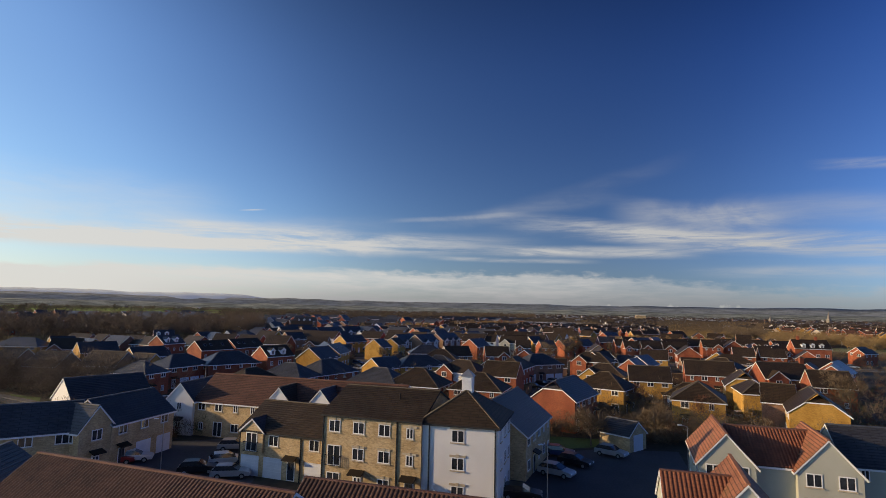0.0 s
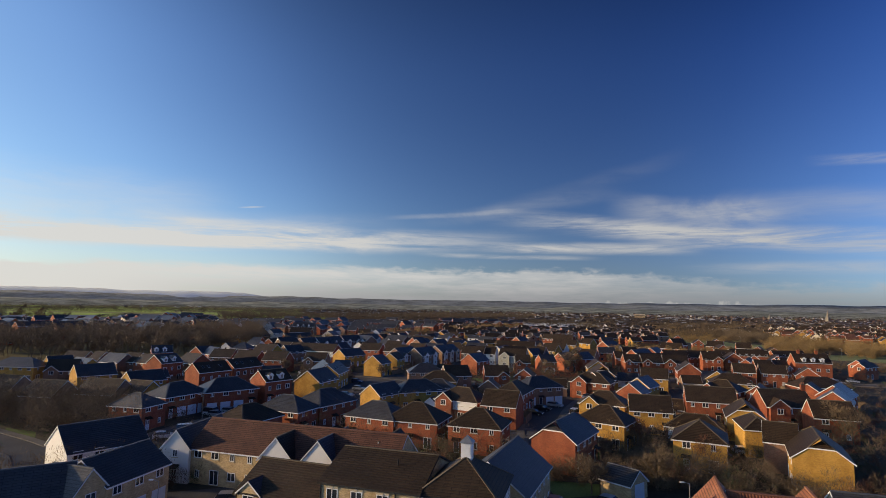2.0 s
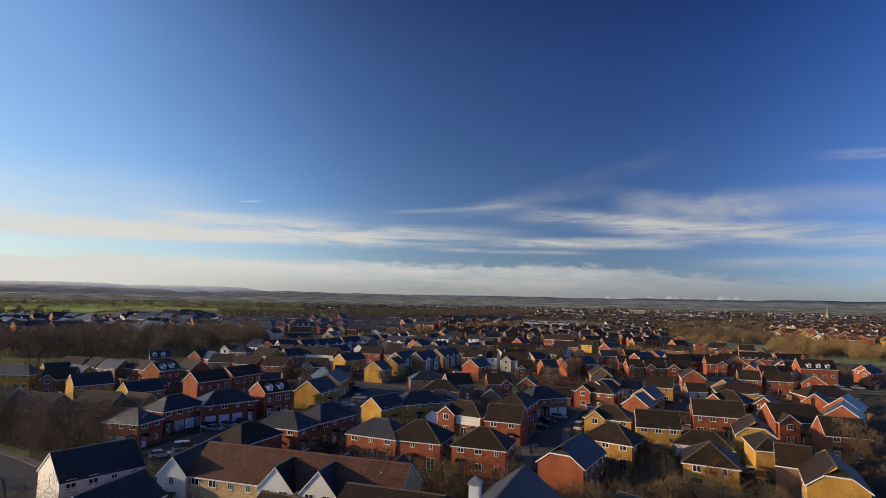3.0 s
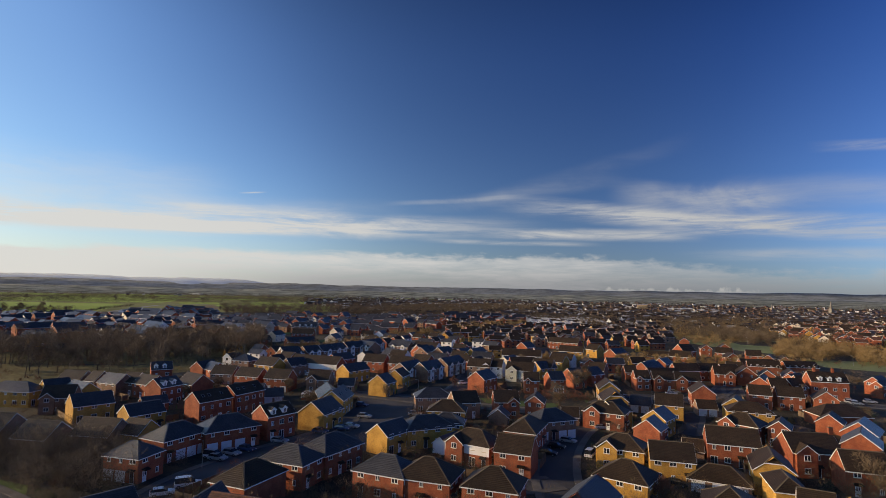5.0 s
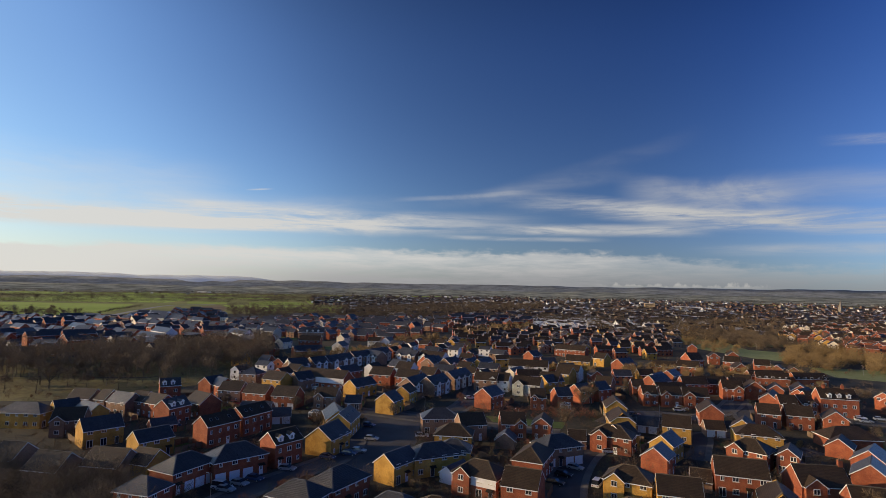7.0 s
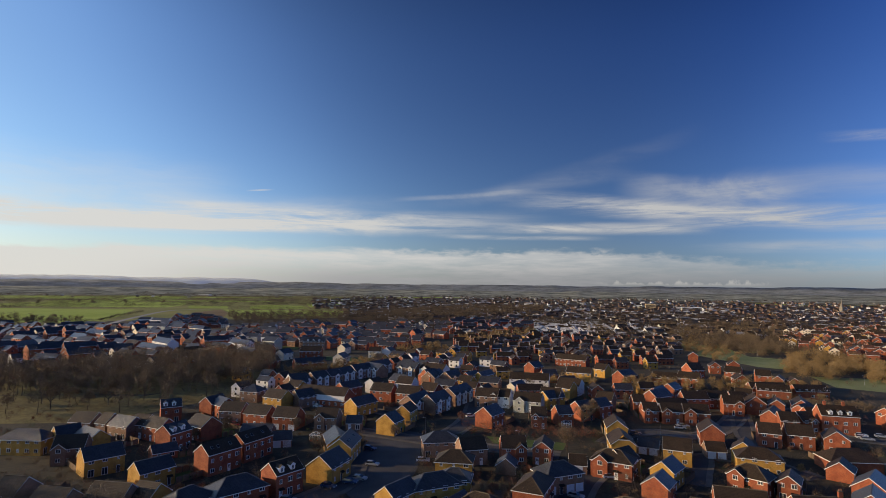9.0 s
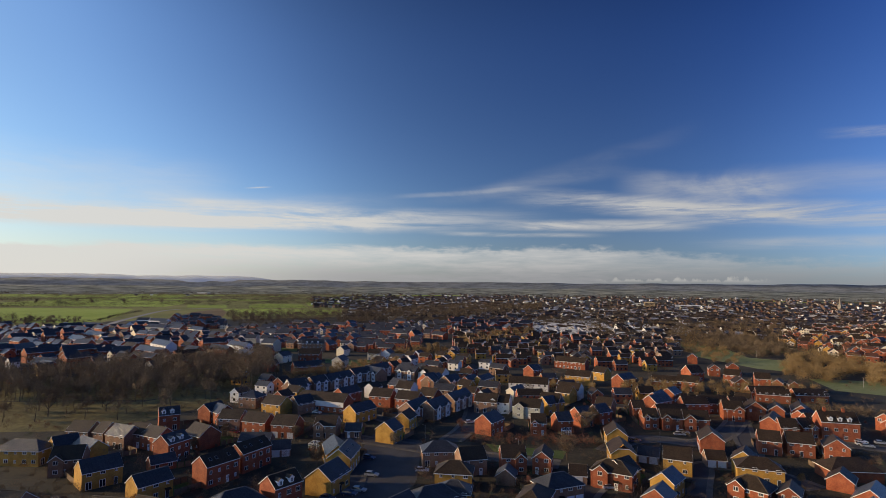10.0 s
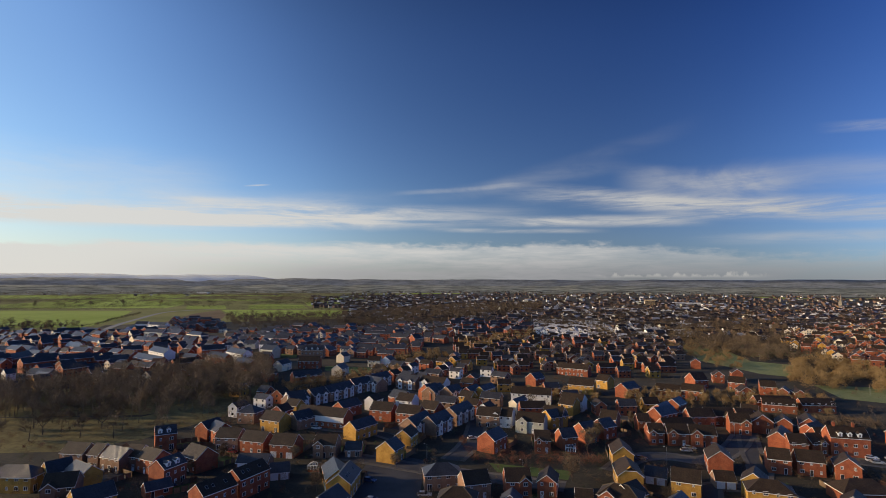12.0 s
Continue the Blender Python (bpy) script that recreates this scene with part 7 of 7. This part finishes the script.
def car_master(paint, van=False):
    root = tagged(new("van" if van else "car"), f"{PAINT_WORDS[paint]} {'van' if van else 'car'} parked on the asphalt", "van" if van else "car", "parked cars")
    L, H = (4.9, 1.95) if van else (4.2, 1.46)
    bm = bmesh.new()
    body = [(-L / 2, 0.35), (-L / 2, 0.8), (-L / 2 + 0.1, 0.95), (L / 2 - 1.2, 0.95), (L / 2 - 0.15, 0.78), (L / 2, 0.6), (L / 2, 0.35)]
    hull(bm, body, 0.88, 0.1, 0.7)
    part("body", bm, PAINTS[paint], root)
    bm = bmesh.new()
    cab = [(-L / 2 + 0.12, 0.93), (-L / 2 + (0.2 if van else 0.55), H - 0.04), (L / 2 - 2.0, H - 0.04), (L / 2 - 1.15, 0.93)]
    hull(bm, cab, 0.8, 0.22, 0.95)
    part("cabin_glass", bm, GLASS, root)
    bm = bmesh.new()
    roof = [(-L / 2 + (0.15 if van else 0.5), H - 0.06), (-L / 2 + 0.75, H), (L / 2 - 2.2, H), (L / 2 - 1.9, H - 0.06)]
    hull(bm, roof, 0.7, 0.05, H - 0.06)
    part("roof", bm, PAINTS[paint], root)
    for sx in (-L / 2 + 0.8, L / 2 - 0.85):
        for sy in (-0.8, 0.8):
            bm = bmesh.new()
            bmesh.ops.create_cone(bm, cap_ends=True, segments=14, radius1=0.32, radius2=0.32, depth=0.2, matrix=pose(0, 0, 0, 90, 0, 0))
            w = part("wheel", bm, BLACK, root)
            w.matrix_basis = pose(sx, sy, 0.32)
            bm = bmesh.new()
            bmesh.ops.create_cone(bm, cap_ends=True, segments=10, radius1=0.19, radius2=0.17, depth=0.03, matrix=pose(0, 0, 0, 90, 0, 0))
            part("rim", bm, METAL, w).matrix_basis = pose(0, 0.11 if sy > 0 else -0.11, 0)
    for sy in (-0.6, 0.6):
        bm = bmesh.new()
        box(bm, -0.04, -0.16, -0.08, 0.03, 0.16, 0.08)
        part("headlight", bm, WHITE, root).matrix_basis = pose(L / 2 - 0.02, sy, 0.66)
        bm = bmesh.new()
        box(bm, -0.03, -0.12, -0.1, 0.04, 0.12, 0.1)
        part("tail_light", bm, PAINTS[4], root).matrix_basis = pose(-L / 2 + 0.02, sy, 0.75)
    return root


CARS = [car_master(k) for k in range(5)] + [car_master(0, True)]
for k, ob in enumerate(CARS):
    ob.matrix_basis = pose(22 + k * 3.0, 30 - k, 0.02, 0, 0, 80)
CAR_FIRST = set()


def car(x, y, rot, paint):
    m = pose(x, y, 0.04, 0, 0, rot)
    if paint in CAR_FIRST:
        return copy_thing(CARS[paint], m)
    CAR_FIRST.add(paint)
    CARS[paint].matrix_basis = m
    return CARS[paint]


car(-36.8, 68.5, 20, 0)
car(-38.3, 67.4, 20, 4)
car(-27.3, 64.6, 15, 2)
car(-25.4, 68.3, 25, 0)
car(-23.0, 63.2, 10, 1)
car(-27.0, 74.9, 10, 1)
car(13.8, 66.3, -35, 1)
car(17.1, 70.8, -35, 2)
car(15.9, 75.2, -15, 3)
car(23.1, 75.7, -40, 1)
car(8.5, 58.2, -10, 2)
car(30.7, 149.4, -30, 1)
car(26.6, 144.0, -30, 2)
car(23.4, 138.1, -25, 2)
car(36.3, 169.1, -20, 0)
car(43.7, 164.4, 0, 0)
car(33.3, 137.9, 60, 5)
car(-28.0, 188.2, -20, 3)
car(-24.8, 172.3, -10, 1)
car(-26.6, 159.9, -10, 1)
car(-28.8, 157.2, -10, 3)
car(-33.9, 153.8, -20, 3)
car(-9.9, 176.7, 0, 0)
car(-41.7, 144.0, -10, 1)
car(-49.4, 133.1, -20, 1)
car(-47.1, 136.4, -20, 3)
car(-52.3, 130.4, -15, 5)
car(-51.0, 129.2, -15, 1)
car(-49.9, 112.8, 25, 5)
car(-52.4, 108.1, 25, 0)
car(45.6, 119.0, -30, 2)
car(56.5, 104.2, -8, 0)
car(151.0, 213.9, -20, 0)
car(157.3, 212.4, -20, 1)
car(89.9, 224.3, -10, 1)
car(126.3, 257.5, -10, 0)
car(-83.6, 216.7, -10, 4)
car(-69.5, 253.5, -20, 0)
car(-65.5, 252.7, -20, 2)
car(-59.9, 250.0, -20, 0)
car(87.2, 221.3, -8, 0)
car(66.8, 211.7, -8, 3)
car(149.0, 210.7, -20, 0)
car(149.1, 208.3, -20, 1)
car(12.6, 269.1, 30, 0)
car(2.5, 291.7, 50, 1)
car(7.0, 236.0, 20, 0)
car(-89.5, 182.9, 20, 3)


# ---- street lamps ----
def lamp_master():
    root = tagged(new("street_lamp"), "slim grey steel street lamp", "street lamp", "street lamps")
    bm = bmesh.new()
    limb(bm, (0, 0, 0), (0, 0, 5.6), 0.07, 0.045, 8)
    part("post", bm, METAL, root)
    bm = bmesh.new()
    limb(bm, (0, 0, 5.58), (-0.7, 0, 5.75), 0.03, 0.025, 6)
    part("arm", bm, METAL, root)
    bm = bmesh.new()
    box(bm, -1.15, -0.11, 5.7, -0.65, 0.11, 5.8)
    part("lamp_head", bm, WHITE, root)
    return root


LAMP = lamp_master()
LAMP.matrix_basis = pose(-32.0, 65.5, 0)
for lx, ly, lr in ((-6.4, 58.3, 0), (11.0, 57.3, 30), (30.0, 68.1, 0), (-52.2, 124.1, 0), (51.6, 161.9, 20), (184.7, 284.0, 180), (21.6, 193.0, 0),
                   (-10.5, 209.8, 0), (136.7, 317.7, 0), (116.6, 243.0, 0), (74.6, 208.1, 0), (237.2, 327.5, 0), (249.9, 460.3, 0), (134.2, 215.5, 0)):
    copy_thing(LAMP, pose(lx, ly, 0, 0, 0, lr))


# ---- gardens: lawns, fences, sheds ----
def box_mesh(name, dims, mat, bevel=False):
    bm = bmesh.new()
    box(bm, *dims)
    me = bpy.data.meshes.new(name)
    bm.to_mesh(me), bm.free()
    me.materials.append(mat)
    return me


def panel_mesh():
    bm = bmesh.new()
    n = 8
    vs = []
    for k in range(n + 1):
        x = -0.9 + 1.8 * k / n
        o = 0.012 if k % 2 else -0.012
        vs.append([bm.verts.new((x, o + s, z)) for z in (0.05, 1.72) for s in (-0.02, 0.02)])
    for a, b in zip(vs, vs[1:]):
        bm.faces.new((a[0], b[0], b[2], a[2])), bm.faces.new((b[1], a[1], a[3], b[3])), bm.faces.new((a[2], b[2], b[3], a[3]))
    me = bpy.data.meshes.new("fence_panel")
    bm.to_mesh(me), bm.free()
    me.materials.append(FENCE)
    return me


PANEL = panel_mesh()
GARDEN_RNG = random.Random(17)


def fence(corners, label="brown timber panel fence round a garden"):
    root = tagged(new("garden_fence"), label, "fence", "garden fences")
    x0, y0 = corners[0]
    root.matrix_basis = pose(x0, y0, 0)
    for (ax, ay), (bx, by) in zip(corners, corners[1:]):
        n = max(1, int(math.hypot(bx - ax, by - ay) / 1.85))
        rot = math.degrees(math.atan2(by - ay, bx - ax))
        for k in range(n):
            f = (k + 0.5) / n
            put("fence_panel", PANEL, root, pose(ax + (bx - ax) * f - x0, ay + (by - ay) * f - y0, 0, 0, 0, rot))


def garden(x, y, rot, w, depth):
    """A back garden: lawn, fences on three sides, now and then a shed or a shrub."""
    m = pose(x, y, 0, 0, 0, rot)
    P = [tuple((m @ Vector((a, b, 0)))[:2]) for a, b in ((-w / 2, 0), (-w / 2, depth), (w / 2, depth), (w / 2, 0))]
    mid = m @ Vector((0, depth * 0.6, 0))
    if not (free(mid.x, mid.y, 2.2) and off_road(mid.x, mid.y, 2.5)):
        return
    patch("garden_lawn", P, GARDEN_RNG.choice((LAWN, LAWN, WOOD_FLOOR, PAVING)), "small back garden lawn", 0.015)
    fence(P)
    if GARDEN_RNG.random() < 0.45:
        q = m @ Vector((w / 2 - 1.6, depth - 1.6, 0))
        root = tagged(new("garden_shed"), "small brown timber garden shed with felt roof", "shed", "garden sheds")
        root.matrix_basis = pose(q.x, q.y, 0, 0, 0, rot)
        roof_parts(root, 2.2, 1.8, 1.9, "E", "d", 0.5, False, 0.12, 0.1, FENCE, 0.0, False)
    if GARDEN_RNG.random() < 0.6:
        q = m @ Vector((-w / 2 + 1.5, depth - 1.5, 0))
        tree(GARDEN_RNG.choice((1, 3, 3)), q.x, q.y, GARDEN_RNG.uniform(0.5, 0.8))


for ob in [o for o in scene.objects if o.get("category") == "house" and o.parent is None and o.get("group") == "houses of the estate"]:
    x, y = ob.location.x, ob.location.y
    if 95 < math.hypot(x, y) < 265:
        dims = [c for c in ob.children if c.name.startswith("wall")]
        if dims:
            bb = dims[0].data.vertices
            w = 2 * max(v.co.x for v in bb)
            d = 2 * max(v.co.y for v in bb)
            rot = math.degrees(ob.matrix_basis.to_euler().z)
            garden(x - math.sin(radians(rot)) * d / 2, y + math.cos(radians(rot)) * d / 2, rot, min(w + 1.0, 10), GARDEN_RNG.uniform(7, 10))


# ---- dark shrubs and young trees that fill the gardens and verges ----
def shrubbery():
    rnd = random.Random(29)
    for mat, seed, n, label in ((TWIGS, 4, 520, "young bare trees in gardens and verges"), (TWIGS, 1, 2100, "bare shrubs in gardens and verges"), (EVERGREEN, 2, 800, "dark evergreen shrubs in gardens"), (RUST_TWIGS, 3, 450, "russet bare shrubs in gardens")):
        verts, faces = [], []
        k = 0
        while k < n:
            x, y = polar(rnd, -42, 42, 88, 420)
            k += 1
            if not (free(x, y, 1.0) and off_road(x, y, 2.2)) or inside(x, y, COURT):
                continue
            h = rnd.uniform(1.2, 3.4) * rnd.choice((1, 1, 1, 1.7)) if seed < 4 else rnd.uniform(4.0, 7.0)
            v, f = twig_crown(rnd, 170, h * 0.55, h * 0.5, h * 0.45, 0.34 if mat is EVERGREEN else 0.5)
            b = len(verts)
            o = Vector((x, y, 0))
            verts += [tuple(c + o) for c in v]
            faces += [tuple(i + b for i in t) for t in f]
        me = bpy.data.meshes.new("shrubs")
        me.from_pydata(verts, [], faces)
        me.materials.append(mat)
        tagged(new("shrubs", me), label, "shrubs", kind="stuff")


COURT = [(-30.1, 152.4), (-33.1, 187.7), (-30.4, 219.2), (-11.5, 209.7), (-11.2, 169.9), (-14.4, 143.0), (-20.6, 137.8)]
shrubbery()


# ---- conservatories ----
PANE = bpy.data.materials.new("clear_glass")
PANE.use_nodes = True
PANE.node_tree.nodes["Principled BSDF"].inputs["Base Color"].default_value = (0.75, 0.82, 0.85, 1)
PANE.node_tree.nodes["Principled BSDF"].inputs["Roughness"].default_value = 0.04
PANE.node_tree.nodes["Principled BSDF"].inputs["Transmission Weight"].default_value = 0.85


def conservatory(x, y, rot, w=3.6, d=3.0):
    """White-framed glazed room with a hipped glass roof."""
    root = tagged(new("conservatory"), "white framed glass conservatory behind a house", "conservatory", "conservatories")
    root.matrix_basis = pose(x, y, 0, 0, 0, rot)
    bm = bmesh.new()
    box(bm, -w / 2, -d / 2, 0, w / 2, d / 2, 0.6)
    part("dwarf_wall", bm, WALLS["r"], root)
    corners = [(-w / 2, -d / 2), (w / 2, -d / 2), (w / 2, d / 2), (-w / 2, d / 2)]
    for k in range(4):
        (ax, ay), (bx, by) = corners[k], corners[(k + 1) % 4]
        for j in range(4):
            f = j / 4
            bm = bmesh.new()
            px, py = ax + (bx - ax) * f, ay + (by - ay) * f
            box(bm, px - 0.05, py - 0.05, 0.6, px + 0.05, py + 0.05, 2.2)
            part("frame_post", bm, WHITE, root)
        bm = bmesh.new()
        beam(bm, (ax, ay, 2.3), (bx, by, 2.3), 0.12, 0.14)
        part("eaves_beam", bm, WHITE, root)
        bm = bmesh.new()
        box(bm, min(ax, bx) - 0.01, min(ay, by) - 0.01, 0.62, max(ax, bx) + 0.01, max(ay, by) + 0.01, 2.15)
        part("pane", bm, PANE, root)
        bm = bmesh.new()
        q = [bm.verts.new(p) for p in ((ax, ay, 2.31), (bx, by, 2.31), (0.35 if bx > 0 else -0.35, 0, 3.1), (0.35 if ax > 0 else -0.35, 0, 3.1))]
        bmesh.ops.remove_doubles(bm, verts=q, dist=0.001)
        bm.faces.new(bm.verts[:])
        part("roof_pane", bm, PANE, root)
        bm = bmesh.new()
        beam(bm, (ax, ay, 2.36), (0.35 if ax > 0 else -0.35, 0, 3.15), 0.07, 0.06)
        part("roof_bar", bm, WHITE, root)


conservatory(33.5, 222.4, -15)
conservatory(43.2, 219.5, -15)
conservatory(111.3, 200.0, -25)
conservatory(123.3, 202.0, -25)
conservatory(-13.9, 112.0, -22)
conservatory(0.1, 149.1, -15)
conservatory(-47.9, 197.9, -10, 4.0, 2.5)
